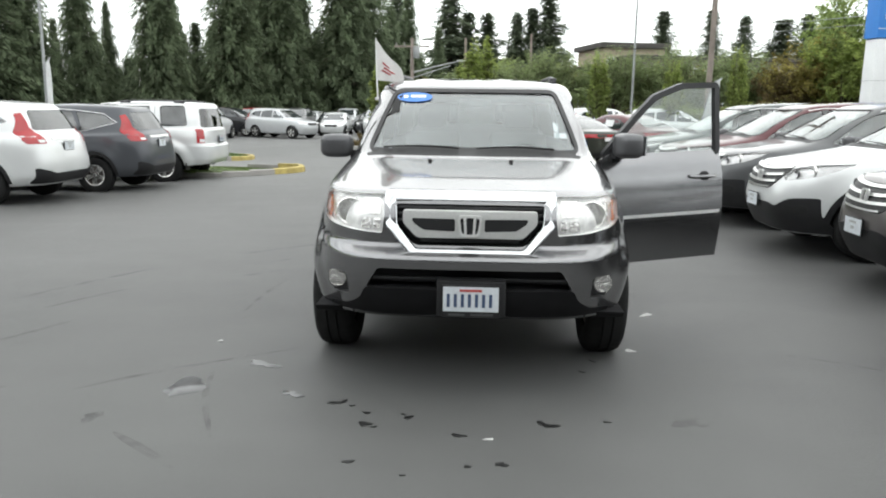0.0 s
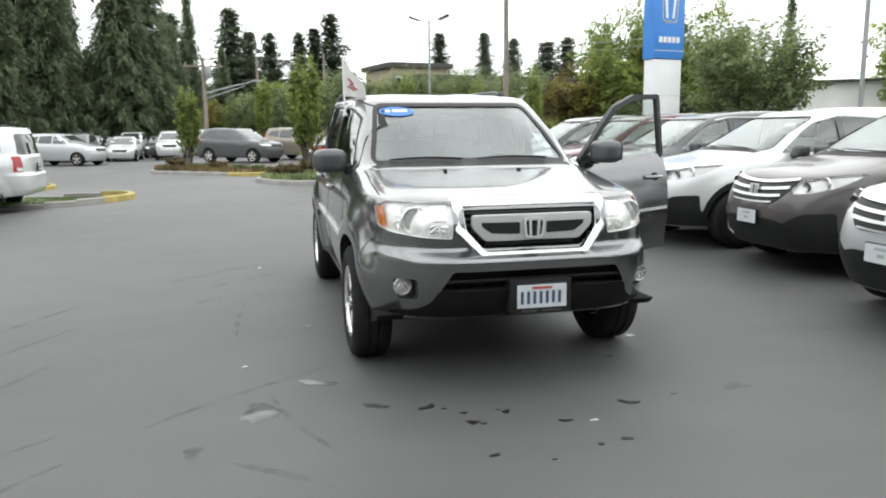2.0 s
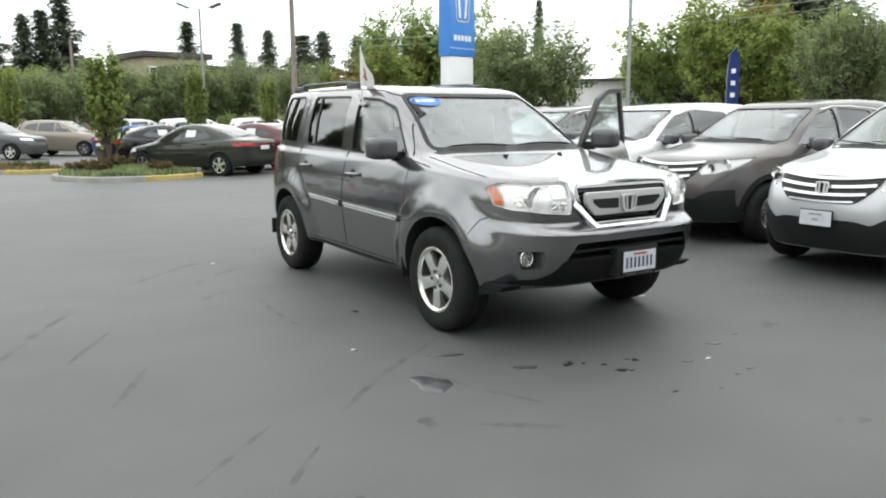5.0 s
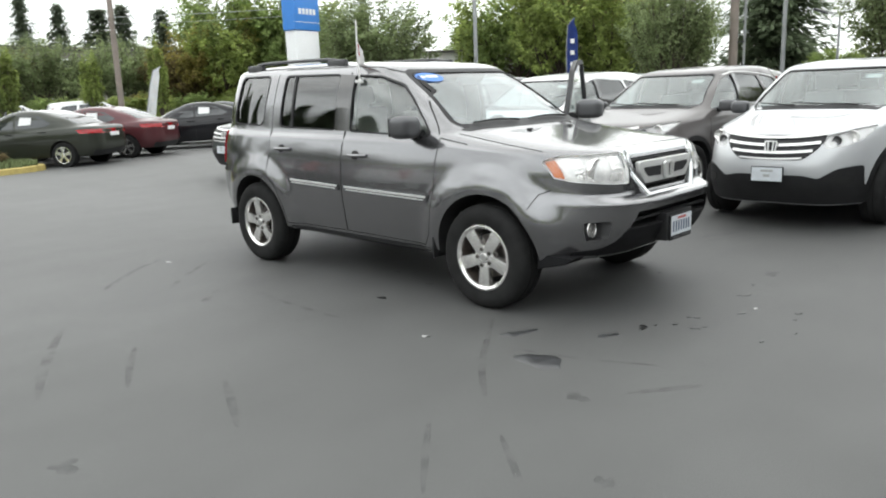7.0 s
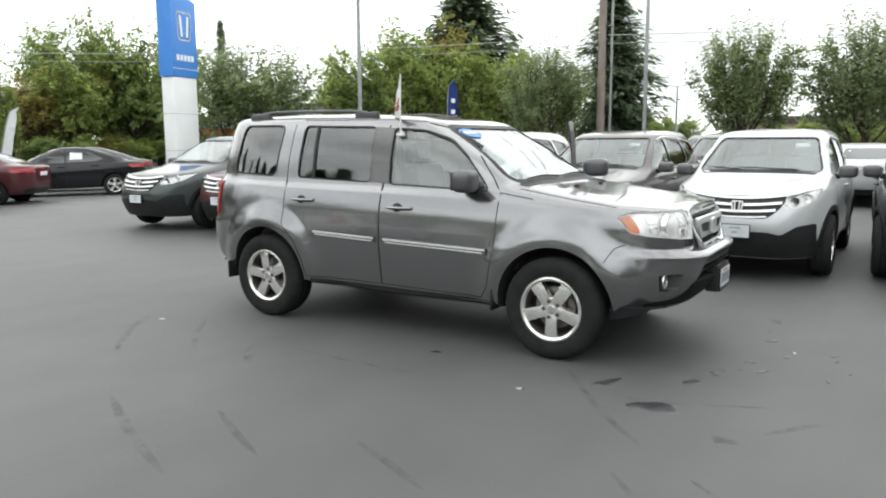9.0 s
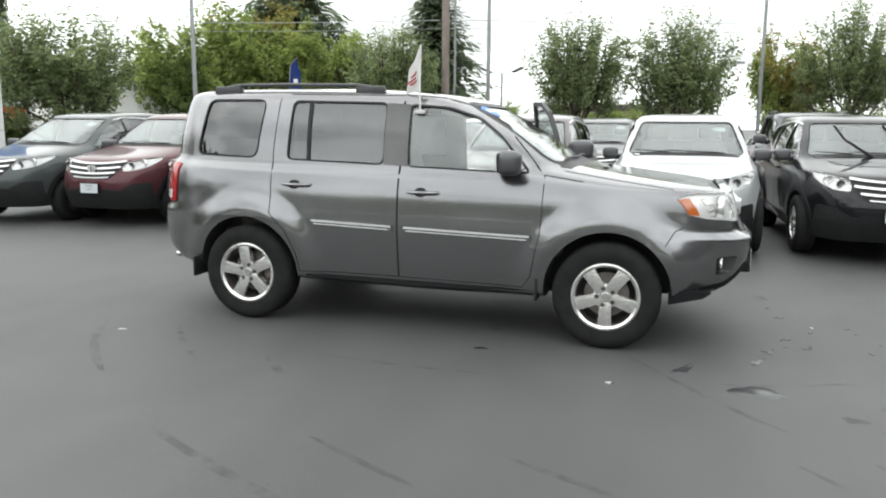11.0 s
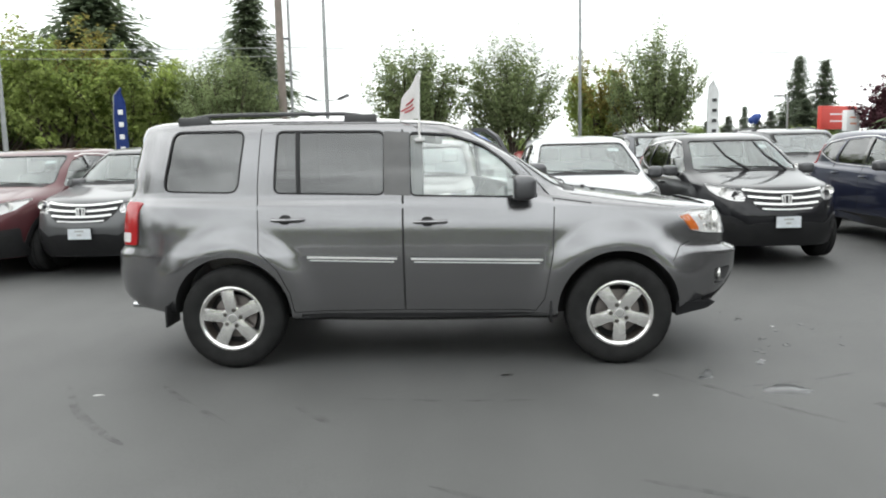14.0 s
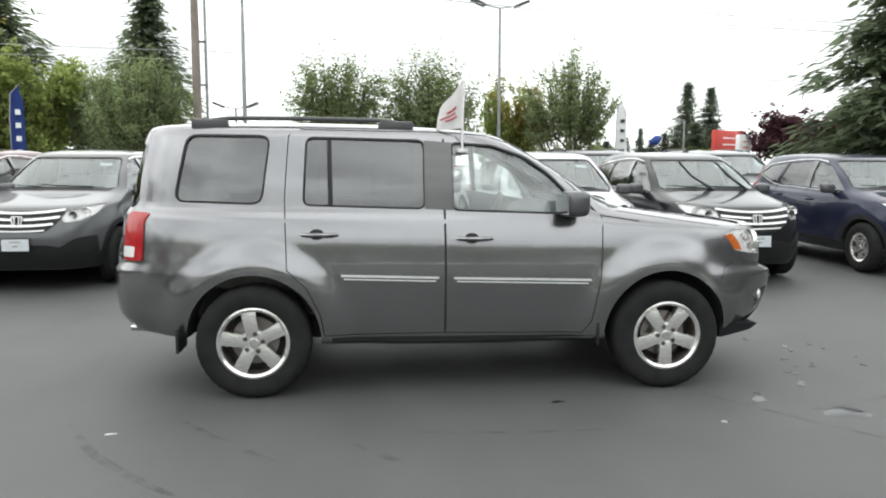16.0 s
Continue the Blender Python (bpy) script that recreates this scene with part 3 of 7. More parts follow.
def side_mirror(car, s, x, y, z, mat, size=1.0):
    bm = bmesh.new()
    bmesh.ops.create_uvsphere(bm, u_segments=28, v_segments=18, radius=1.0)
    for v in bm.verts:
        c = [math.copysign(abs(q) ** 0.55, q) for q in v.co]
        n = max(1e-6, sum(abs(q) ** 3.6 for q in c) ** (1 / 3.6))
        v.co = (c[0] / n * 0.122 * size, c[1] / n * (0.095 if c[1] < 0 else 0.075) * size, c[2] / n * 0.086 * size)
        if v.co.y < 0:
            v.co.x *= 1 - 0.9 * abs(v.co.y)
    bmesh.ops.transform(bm, matrix=pose(x + s * 0.16 * size, y, z, 0, 0, -s * 8), verts=bm.verts)
    mir = part("mirror", bm, mat, car)
    bm = bmesh.new()
    box(bm, -0.1 * size, 0.1 * size, 0.07 * size, 0.079 * size, -0.066 * size, 0.066 * size)
    bmesh.ops.transform(bm, matrix=pose(x + s * 0.16 * size, y, z, 0, 0, -s * 8), verts=bm.verts)
    part("mirror_glass", bm, M["chrome"], mir)
    bm = bmesh.new()
    box(bm, min(x - s * 0.03, x + s * 0.06), max(x - s * 0.03, x + s * 0.06), y - 0.03, y + 0.05, z - 0.1 * size, z - 0.03 * size, 0.012)
    part("mirror_arm", bm, M["black_plastic"], mir)
    return mir


# ---- the grey SUV ----
SUV_LEVELS = [
    (-2.00, 2.12, 0.82, 4.5, 4.0, 0.375, 0.31, 0.41, 0.2),
    (-2.19, 2.29, 0.905, 5.2, 5.0, 0.405, 0.352, 0.43, 0.2),
    (-2.285, 2.37, 0.930, 4.9, 5.0, 0.49, 0.49, 0.53, 0.6),
    (-2.345, 2.39, 0.955, 4.9, 5.0, 0.62, 0.70, 0.70, 0.8),
    (-2.360, 2.38, 0.960, 4.9, 5.0, 0.772, 0.80, 0.83, 0.15),
    (-2.258, 2.335, 0.956, 5.4, 5.2, 0.818, 0.88, 0.88, 0.1),
    (-2.244, 2.325, 0.942, 5.6, 5.2, 0.97, 1.02, 1.05, 1.0),
    (-2.172, 2.31, 0.910, 5.8, 5.2, 1.092, 1.15, 1.19, 0.6),
    (-1.10, 2.27, 0.880, 6.5, 5.2, 1.245, 1.215, 1.26, 0.3),
    (-0.72, 2.225, 0.836, 6.5, 5.4, 1.480, 1.468, 1.488, 1.0),
    (-0.31, 2.15, 0.746, 5.5, 5.6, 1.712, 1.735, 1.742, 0.8),
    (-0.12, 2.06, 0.630, 4.5, 5.5, 1.760, 1.792, 1.788, 1.0),
    (0.20, 1.62, 0.36, 4.0, 4.0, 1.787, 1.816, 1.798, 1.0),
    (0.80, 1.00, 0.05, 2.5, 2.5, 1.818, 1.822, 1.818, 1.0),
]
SUV_CABIN = [
    (-1.00, 1.98, 0.80, 6.0, 4.5, 0.50, 0.50, 0.50, 0.0),
    (-1.02, 2.00, 0.82, 6.0, 4.5, 1.00, 1.00, 1.00, 0.5),
    (-0.98, 1.99, 0.80, 6.5, 4.5, 1.22, 1.22, 1.25, 0.5),
    (-0.62, 1.95, 0.765, 6.5, 4.5, 1.47, 1.46, 1.47, 1.0),
    (-0.23, 1.90, 0.68, 5.5, 4.5, 1.678, 1.695, 1.70, 0.5),
    (0.00, 1.78, 0.54, 4.5, 4.5, 1.720, 1.742, 1.735, 0.5),
]
FRONT_WIN = rounded([(0.079, 1.229), (-0.832, 1.199), (-0.713, 1.333), (-0.592, 1.464), (-0.43, 1.583), (-0.202, 1.656), (0.085, 1.675)], 0.04)
REAR_WIN = rounded([(1.062, 1.263), (0.268, 1.238), (0.268, 1.688), (1.042, 1.704)], 0.05)
QUARTER_WIN = rounded([(1.892, 1.288), (1.33, 1.27), (1.278, 1.712), (1.815, 1.716)], 0.07)
WINDSHIELD = rounded([(-0.73, 1.265), (0.73, 1.265), (0.605, 1.688), (-0.605, 1.688)], 0.06)
BACKLIGHT = rounded([(-0.70, 1.24), (0.70, 1.24), (0.62, 1.66), (-0.62, 1.66)], 0.06)
FRONT_DOOR = [(0.13, 0.41), (-0.8, 0.395), (-0.86, 0.48), (-0.92, 0.8), (-0.937, 1.175), (-0.814, 1.317), (-0.615, 1.53), (-0.369, 1.668), (-0.15, 1.727), (0.134, 1.745)]
REAR_DOOR = [(0.137, 0.41), (0.93, 0.41), (0.955, 0.55), (1.04, 0.73), (1.165, 0.85), (1.183, 1.295), (1.159, 1.715), (1.079, 1.757), (0.141, 1.745)]


def headlamp(car, sh, poly, s, amber, centre):
    """A lamp unit: faceted reflectors, one round ribbed bowl in a ring, amber corner, clear cover."""
    def side(q):
        return q if s > 0 else mirrored(q)
    p = side(poly)
    lamp = part("headlight", sh.patch(p, "front", -0.032, 0.008, 0.03), M["lamp_back"], car, "clear halogen headlight")
    w = part("lens", sh.patch(p, "front", 0.003, 0.004, 0.04), M["lamp_glass"], lamp)
    w.visible_shadow = False
    # stepped reflectors beside the bowl
    for q in ([(0.492, 1.075), (0.492, 0.985), (0.585, 0.985), (0.585, 1.075)], [(0.492, 0.965), (0.492, 0.905), (0.53, 0.905), (0.53, 0.965)],
              [(0.545, 0.965), (0.545, 0.905), (0.605, 0.91), (0.605, 0.935), (0.585, 0.965)], [(0.745, 1.066), (0.745, 1.01), (0.782, 1.0), (0.782, 1.058)],
              [(0.745, 0.99), (0.745, 0.93), (0.782, 0.94), (0.782, 0.985)]):
        part("reflector", sh.patch(side(rounded(q, 0.008)), "front", -0.022, 0.02, 0.02), M["lamp_facet"], lamp)
    cx, cz, r = centre
    hit, nor, _ = sh.at("front", (s * (cx + r * 0.7), cz))
    y = hit.y + 0.014
    at = Matrix.Translation((s * cx, 0, cz))
    bm = bmesh.new()
    lathe(bm, [(r, y - 0.004), (r * 0.93, y - 0.002), (r * 0.78, y + 0.022), (r * 0.45, y + 0.042), (0.02, y + 0.05)], "y", 36, m=at)
    for v in bm.verts:
        # ribs run out from the bulb
        k = round(math.atan2(v.co.z - cz, v.co.x - s * cx) / math.tau * 36)
        if k % 2:
            v.co.y += 0.008
    part("bowl", bm, M["bowl"], lamp, smooth=15)
    bm = bmesh.new()
    lathe(bm, [(r * 0.98, y), (r * 1.0, y - 0.012), (r * 1.1, y - 0.016), (r * 1.18, y - 0.01), (r * 1.18, y + 0.02)], "y", 36, m=at, caps=False)
    part("bezel", bm, M["lamp_facet"], lamp)
    bm = bmesh.new()
    lathe(bm, [(0.0, y - 0.004), (0.014, y), (0.018, y + 0.045)], "y", 16, m=at)
    part("bulb", bm, M["white_lamp"], lamp)
    part("indicator", sh.patch(side(amber), "front", -0.010, 0.02, 0.03), M["amber_lamp"], lamp)
    return lamp


def build_suv(paint, name, label, group="", open_door=False, flag=False, m=None):
    car = thing(name, label, "car", group)
    sh = Shell(skin(SUV_LEVELS, 220, 6, [(-1.3875, 0.37, 0.49, 0.69, 0.042), (1.3875, 0.37, 0.49, 0.69, 0.042), (-1.86, 0.50, 0.10, 0.42, 0.036)]))
    cab = skin(SUV_CABIN, 60, 3)
    sh.cut(cab, M["liner"])
    for poly in (FRONT_WIN, REAR_WIN, QUARTER_WIN):
        for s in (-1, 1):
            if s > 0 and open_door and poly is FRONT_WIN:
                continue
            bm = bmesh.new()
            prism(bm, poly, s * 0.4, s * 1.4, "yz")
            sh.cut(bm, M["black_plastic"])
    if open_door:
        bm = bmesh.new()
        prism(bm, [(0.10, 0.47), (-0.78, 0.45), (-0.88, 0.80), (-0.89, 1.16), (-0.78, 1.29), (-0.58, 1.49), (-0.36, 1.61), (-0.15, 1.66), (0.09, 1.67)], 0.5, 1.4, "yz")
        sh.cut(bm, M["black_plastic"])
    for poly, lo, hi in ((WINDSHIELD, -2.0, 0.35), (BACKLIGHT, 1.6, 3.0)):
        bm = bmesh.new()
        prism(bm, poly, lo, hi, "xz")
        sh.cut(bm, M["black_plastic"])
    arch_cuts(sh, 1.3875, 0.385, 0.435, 0.32, 0.98)
    HL = rounded([(0.470, 1.092), (0.465, 0.985), (0.475, 0.885), (0.64, 0.896), (0.80, 0.918), (0.848, 0.94), (0.852, 1.05), (0.80, 1.088)], 0.014)
    AM = rounded([(0.822, 1.060), (0.819, 0.937), (0.842, 0.946), (0.846, 1.045)], 0.008)
    for s in (-1, 1):
        sh.cut(sh.patch(HL if s > 0 else mirrored(HL), "front", 0.03, 0.085, 0.05), M["reflector"])
    # grille opening, lower intake
    GR = rounded([(-0.405, 1.045), (-0.398, 0.93), (-0.293, 0.824), (0.293, 0.824), (0.398, 0.93), (0.405, 1.045)], 0.02)
    bm = bmesh.new()
    prism(bm, GR, -2.6, -2.16, "xz")
    sh.cut(bm, M["black_plastic"])
    IN = rounded([(-0.49, 0.712), (-0.56, 0.60), (0.56, 0.60), (0.49, 0.712)], 0.02)
    bm = bmesh.new()
    prism(bm, IN, -2.6, -2.17, "xz")
    sh.cut(bm, M["black_plastic"])
    for s in (-1, 1):
        bm = bmesh.new()
        fog = rounded([(s * 0.675, 0.665), (s * 0.665, 0.535), (s * 0.80, 0.535), (s * 0.805, 0.655)], 0.03)
        prism(bm, fog, -2.6, sh.at("front", (s * 0.745, 0.61))[0].y + 0.055, "xz")
        sh.cut(bm, M["grey_plastic"])
    body = new("body", sh.finish("body", paint))
    body.parent = car
    # panes
    for poly, nm in ((FRONT_WIN, "glass"), (REAR_WIN, "tint_glass"), (QUARTER_WIN, "tint_glass")):
        for pl in ("right", "left"):
            if pl == "left" and open_door and poly is FRONT_WIN:
                continue
            w = part("side_window", sh.patch(poly, pl, -0.010, 0.004, 0.15), M[nm], car, "tinted rear glass" if nm == "tint_glass" else "")
            w.visible_shadow = False
            part("window_seal", sh.strip(poly, pl, 0.013, 0.002, 0.016, closed=True), M["black_plastic"], w)
    for pl in ("right", "left"):
        part("window_divider", sh.strip([(0.885, 1.255), (0.895, 1.700)], pl, 0.03, -0.002, 0.012), M["black_plastic"], car)
        if not (open_door and pl == "left"):
            part("door_pillar", sh.patch([(0.079, 1.229), (0.268, 1.238), (0.268, 1.688), (0.085, 1.675)], pl, 0.0045, 0.012, 0.05), M["gloss_black"], car)
    w = part("windshield", sh.patch(WINDSHIELD, "front", -0.006, 0.005, 0.12), M["shield_glass"], car)
    w.visible_shadow = False
    part("window_seal", sh.strip(WINDSHIELD, "front", 0.03, 0.002, 0.014, closed=True), M["black_plastic"], w)
    w = part("rear_window", sh.patch(BACKLIGHT, "rear", -0.006, 0.005, 0.12), M["dark_glass"], car)
    w.visible_shadow = False
    # panel gaps
    for pl in ("right", "left"):
        for door in (FRONT_DOOR, REAR_DOOR):
            if not (open_door and pl == "left" and door is FRONT_DOOR):
                part("panel_gap", sh.strip(door, pl, 0.007, 0.0012, 0.004, closed=True), M["gap"], car)
        part("panel_gap", sh.strip([(-0.925, 1.19), (-1.2, 1.15)], pl, 0.006, 0.0012, 0.004), M["gap"], car)
        part("panel_gap", sh.strip([(-1.895, 0.865), (-1.82, 0.835), (-1.765, 0.74)], pl, 0.006, 0.0012, 0.004), M["gap"], car)
        # chrome-edged mouldings and handles
        for a, b in (((0.17, 0.775), (0.84, 0.795)), ((-0.86, 0.748), (0.10, 0.772))):
            if open_door and pl == "left" and a[0] < 0:
                continue
            mo = part("moulding", sh.strip([a, b], pl, 0.05, 0.014, 0.02, step=0.1), paint, car)
            for dz, wd, e in ((0.014, 0.015, 0.0), (-0.008, 0.008, 0.02)):
                part("chrome_strip", sh.strip([(a[0] + 0.01 + e, a[1] + dz), (b[0] - 0.02 - e, b[1] + dz)], pl, wd, 0.018, 0.008, step=0.1), M["bright_trim"], mo)
        for y, z in ((-0.06, 1.045), (0.955, 1.075)):
            if open_door and pl == "left" and y < 0:
                continue
            door_handle(car, sh, pl, y, z, paint)
    # hood seam, washer jets, wipers
    part("panel_gap", sh.strip([(-0.815, -1.80), (-0.815, -1.5), (-0.80, -1.2), (-0.80, -1.06)], "top", 0.008, 0.0012, 0.004), M["gap"], car)
    part("panel_gap", sh.strip([(0.815, -1.80), (0.815, -1.5), (0.80, -1.2), (0.80, -1.06)], "top", 0.008, 0.0012, 0.004), M["gap"], car)
    part("cowl", sh.patch([(-0.74, -1.02), (0.74, -1.02), (0.72, -1.10), (0.4, -1.14), (-0.4, -1.14), (-0.72, -1.10)], "top", 0.002, 0.01, 0.1), M["black_plastic"], car)
    for x in (-0.28, 0.25):
        bm = bmesh.new()
        hit, _, _ = sh.at("top", (x, -1.30))
        box(bm, x - 0.012, x + 0.012, -1.32, -1.28, hit.z, hit.z + 0.014, 0.004)
        part("washer_jet", bm, M["black_plastic"], car)
    for x0, x1 in ((-0.1, -0.62), (0.55, 0.02)):
        bm = bmesh.new()
        pts = []
        for k in range(7):
            x = x0 + (x1 - x0) * k / 6
            hit, nor, _ = sh.at("front", (x, 1.275 + 0.012 * math.sin(k / 6 * math.pi)))
            pts.append(hit + Vector((0, -0.018, 0.012)))
        tube(bm, pts, 0.009, 0.006, 6)
        part("wiper", bm, M["black_plastic"], car)
    # grille
    frame_o = rounded([(-0.472, 1.114), (-0.462, 0.93), (-0.315, 0.768), (0.315, 0.768), (0.462, 0.93), (0.472, 1.114)], 0.03)
    frame_i = rounded([(-0.392, 1.046), (-0.386, 0.935), (-0.288, 0.816), (0.288, 0.816), (0.386, 0.935), (0.392, 1.046)], 0.02)
    # the surround leans back with the nose; four loops give it a rounded face
    bm = bmesh.new()
    cz = 0.935
    loops = []
    for f, dy in ((1.0, 0.07), (0.99, 0.012), (0.93, 0.0), (0.60, -0.004), (0.12, 0.004), (0.0, 0.08)):
        ring = []
        for a, b in zip(frame_o, frame_i):
            x, z = b[0] + (a[0] - b[0]) * f, b[1] + (a[1] - b[1]) * f
            ring.append(bm.verts.new((x, -2.318 + 0.36 * (z - 0.79) + 0.10 * x * x + dy, z)))
        loops.append(ring)
    for u, v in zip(loops, loops[1:]):
        for k in range(len(u)):
            bm.faces.new((u[k], u[(k + 1) % len(u)], v[(k + 1) % len(u)], v[k]))
    bmesh.ops.recalc_face_normals(bm, faces=bm.faces)
    grille = part("grille", bm, M["chrome"], car, "bold chrome grille surround")
    gy = -2.235
    bm = bmesh.new()
    big = rounded([(-0.362, 1.018), (-0.362, 0.945), (-0.285, 0.866), (0.285, 0.866), (0.362, 0.945), (0.362, 1.018)], 0.02)
    prism(bm, big, gy - 0.03, gy + 0.01, "xz", bevel=0.008)
    part("grille_bar", bm, M["bright_satin"], grille, "satin silver grille bar")
    for s in (-1, 1):
        bm = bmesh.new()
        slot = rounded([(s * 0.08, 0.972), (s * 0.312, 0.975), (s * 0.305, 0.95), (s * 0.25, 0.912), (s * 0.08, 0.905)], 0.01)
        prism(bm, slot, gy - 0.033, gy + 0.0, "xz")
        part("grille_slot", bm, M["black_plastic"], grille)
    for k in range(6):
        bm = bmesh.new()
        z = 0.842 + k * 0.037
        hw = 0.27 + 0.12 * min(1, k / 3)
        box(bm, -hw, hw, -2.205, -2.185, z - 0.006, z + 0.006)
        part("grille_slat", bm, M["grey_plastic"], grille)
    emblem(car, 0.0, gy - 0.045, 0.938, 0.135)
    # lamps
    for s in (-1, 1):
        headlamp(car, sh, HL, s, AM, (0.668, 0.988, 0.066))
        fogl = bmesh.new()
        fx, fz = s * 0.745, 0.61
        fy = sh.at("front", (s * 0.745, fz))[0].y + 0.035
        lathe(fogl, [(0.052, fy - 0.01), (0.05, fy - 0.015), (0.042, fy), (0.02, fy + 0.012), (0.0, fy + 0.015)], "y", 28, m=Matrix.Translation((fx, 0, fz)))
        fg = part("fog_light", fogl, M["lamp_facet"], car)
        cover = bmesh.new()
        lathe(cover, [(0.0, fy - 0.018), (0.03, fy - 0.016), (0.048, fy - 0.01)], "y", 28, m=Matrix.Translation((fx, 0, fz)))
        part("lens", cover, M["lamp_glass"], fg)
        # tail lamps wrap round the corner
        part("tail_light", sh.patch(rounded([(2.175, 1.215), (2.085, 1.205), (2.10, 0.90), (2.19, 0.90)], 0.02), "left" if s > 0 else "right", 0.012, 0.03, 0.04), M["red_lamp"], car, "red tail light")
        rl = part("tail_light", sh.patch(rounded([(s * 0.70, 1.215), (s * 0.80, 1.21), (s * 0.815, 0.90), (s * 0.72, 0.90)], 0.02), "rear", 0.012, 0.03, 0.04), M["red_lamp"], car, "red tail light")
        part("reverse_light", sh.patch(rounded([(s * 0.72, 0.99), (s * 0.80, 0.99), (s * 0.80, 0.92), (s * 0.72, 0.92)], 0.01), "rear", 0.014, 0.006, 0.04), M["white_lamp"], rl)
    # bumper lip, intake bar, dark wedges under the corners
    part("bumper_lip", sh.patch(rounded([(-0.565, 0.60), (-0.60, 0.525), (-0.68, 0.47), (-0.80, 0.455), (-0.80, 0.425), (0.80, 0.425), (0.80, 0.455), (0.68, 0.47), (0.60, 0.525), (0.565, 0.60)], 0.03), "front", 0.004, 0.025, 0.05), M["matt_black"], car)
    bm = bmesh.new()
    box(bm, -0.52, 0.52, -2.31, -2.28, 0.645, 0.66, 0.004)
    part("intake_bar", bm, M["black_plastic"], car)
    plate(car, 0.014, -2.375, 0.555)
    part("plate_bracket", box(bmesh.new(), -0.17, 0.20, -2.365, -2.28, 0.46, 0.655, 0.01), M["black_plastic"], car)
    plate(car, 0.0, 2.375, 0.98, 180)
    for pl in ("right", "left"):
        part("sill", sh.strip([(-0.88, 0.362), (0.88, 0.378)], pl, 0.03, 0.004, 0.02, step=0.15), M["black_plastic"], car)
    bm = bmesh.new()
    prism(bm, [(-1.84, 0.34), (-1.86, 0.44), (-2.14, 0.44), (-2.12, 0.41)], -0.66, 0.66, "yz")
    part("front_valance", bm, M["matt_black"], car)
    # lower ends of the bumper corners; their shadow is put in as matt black
    for s in (-1, 1):
        bm = bmesh.new()
        prism(bm, rounded([(-1.80, 0.33), (-1.805, 0.43), (-2.08, 0.43), (-2.02, 0.385)], 0.012), s * 0.62, s * 0.885, "yz")
        part("bumper_skirt", bm, M["matt_black"], car)
    bm = bmesh.new()
    box(bm, -0.64, 0.64, 2.0, 2.12, 0.40, 0.48, 0.03)
    part("rear_valance", bm, M["black_plastic"], car)
    # mud flaps
    for s in (-1, 1):
        for y, dy in ((-0.915, 0.02), (1.86, 0.02)):
            bm = bmesh.new()
            box(bm, min(s * 0.72, s * 0.965), max(s * 0.72, s * 0.95), y, y + dy, 0.31, 0.47, 0.008)
            part("mud_flap", bm, M["black_plastic"], car)
    # exhaust tip
    bm = bmesh.new()
    tube(bm, [(-0.66, 2.02, 0.42), (-0.66, 2.235, 0.43)], 0.025, sides=16)
    part("exhaust", bm, M["chrome"], car)
    four_wheels(car, 1.3875, 0.855, 0.372, 0.245, 0.231, (5, 0.078, 0.098, 0), {(-1, -1): 36, (1, -1): -9})
    # roof rails
    for s in (-1, 1):
        bm = bmesh.new()
        line = []
        for k in range(15):
            y = 0.37 + (1.76 - 0.37) * k / 14
            e = min(1, min(k, 14 - k) / 2.0)
            hit, _, _ = sh.at("top", (s * 0.655, y))
            line.append((s * 0.655, y, hit.z + 0.012 + 0.032 * math.sin(e * math.pi / 2)))
        tube(bm, line, 0.015, sides=8)
        rail = part("roof_rail", bm, M["grey_plastic"], car, "dark grey roof rail")
        for y0, y1 in ((0.33, 0.57), (1.56, 1.80)):
            bm = bmesh.new()
            hit, _, _ = sh.at("top", (s * 0.655, (y0 + y1) / 2))
            box(bm, s * 0.655 - 0.026, s * 0.655 + 0.026, y0, y1, hit.z - 0.03, hit.z + 0.042, 0.018)
            part("rail_foot", bm, M["grey_plastic"], rail)
    # cabin
    seat(car, -0.38, 0.10, 0.62)
    seat(car, 0.38, 0.10, 0.62)
    seat(car, 0.0, 0.86, 0.66, 1.25, True)
    seat(car, 0.0, 1.42, 0.66, 1.10, True)
    bm = bmesh.new()
    prism(bm, rounded([(-1.05, 0.6), (-1.05, 1.20), (-0.80, 1.235), (-0.62, 1.20), (-0.55, 1.0), (-0.62, 0.6)], 0.05), -0.80, 0.80, "yz")
    part("dashboard", bm, M["dash"], car)
    steering_wheel(car, 0.38, -0.38, 1.12)
    bm = bmesh.new()
    hit, _, _ = sh.at("front", (0, 1.61))
    box(bm, -0.12, 0.12, hit.y + 0.05, hit.y + 0.08, 1.565, 1.625, 0.015)
    part("rear_view_mirror", bm, M["dash"], car)
    bm = bmesh.new()
    box(bm, -0.62, 0.62, -0.10, -0.0, 1.60, 1.66, 0.02)
    part("headliner_edge", bm, M["cloth"], car)
    if open_door:
        open_front_door(car, sh, paint)
        side_mirror(car, -1, -0.845, -0.70, 1.275, M["cap"])
        # oval sticker and papers on the windshield
        ov = [(-0.455 + 0.135 * math.cos(k * math.tau / 28), 1.635 + 0.036 * math.sin(k * math.tau / 28)) for k in range(28)]
        st = part("sticker", sh.patch(ov, "front", 0.001, 0.003, 0.06), M["blue_sticker"], car, "blue oval sticker")
        for x0, x1, z in ((-0.54, -0.505, 1.637), (-0.485, -0.37, 1.640)):
            part("sticker_bar", sh.patch([(x0, z - 0.009), (x1, z - 0.009), (x1, z + 0.009), (x0, z + 0.009)], "front", 0.003, 0.0025, 0.06), M["white_sticker"], st)
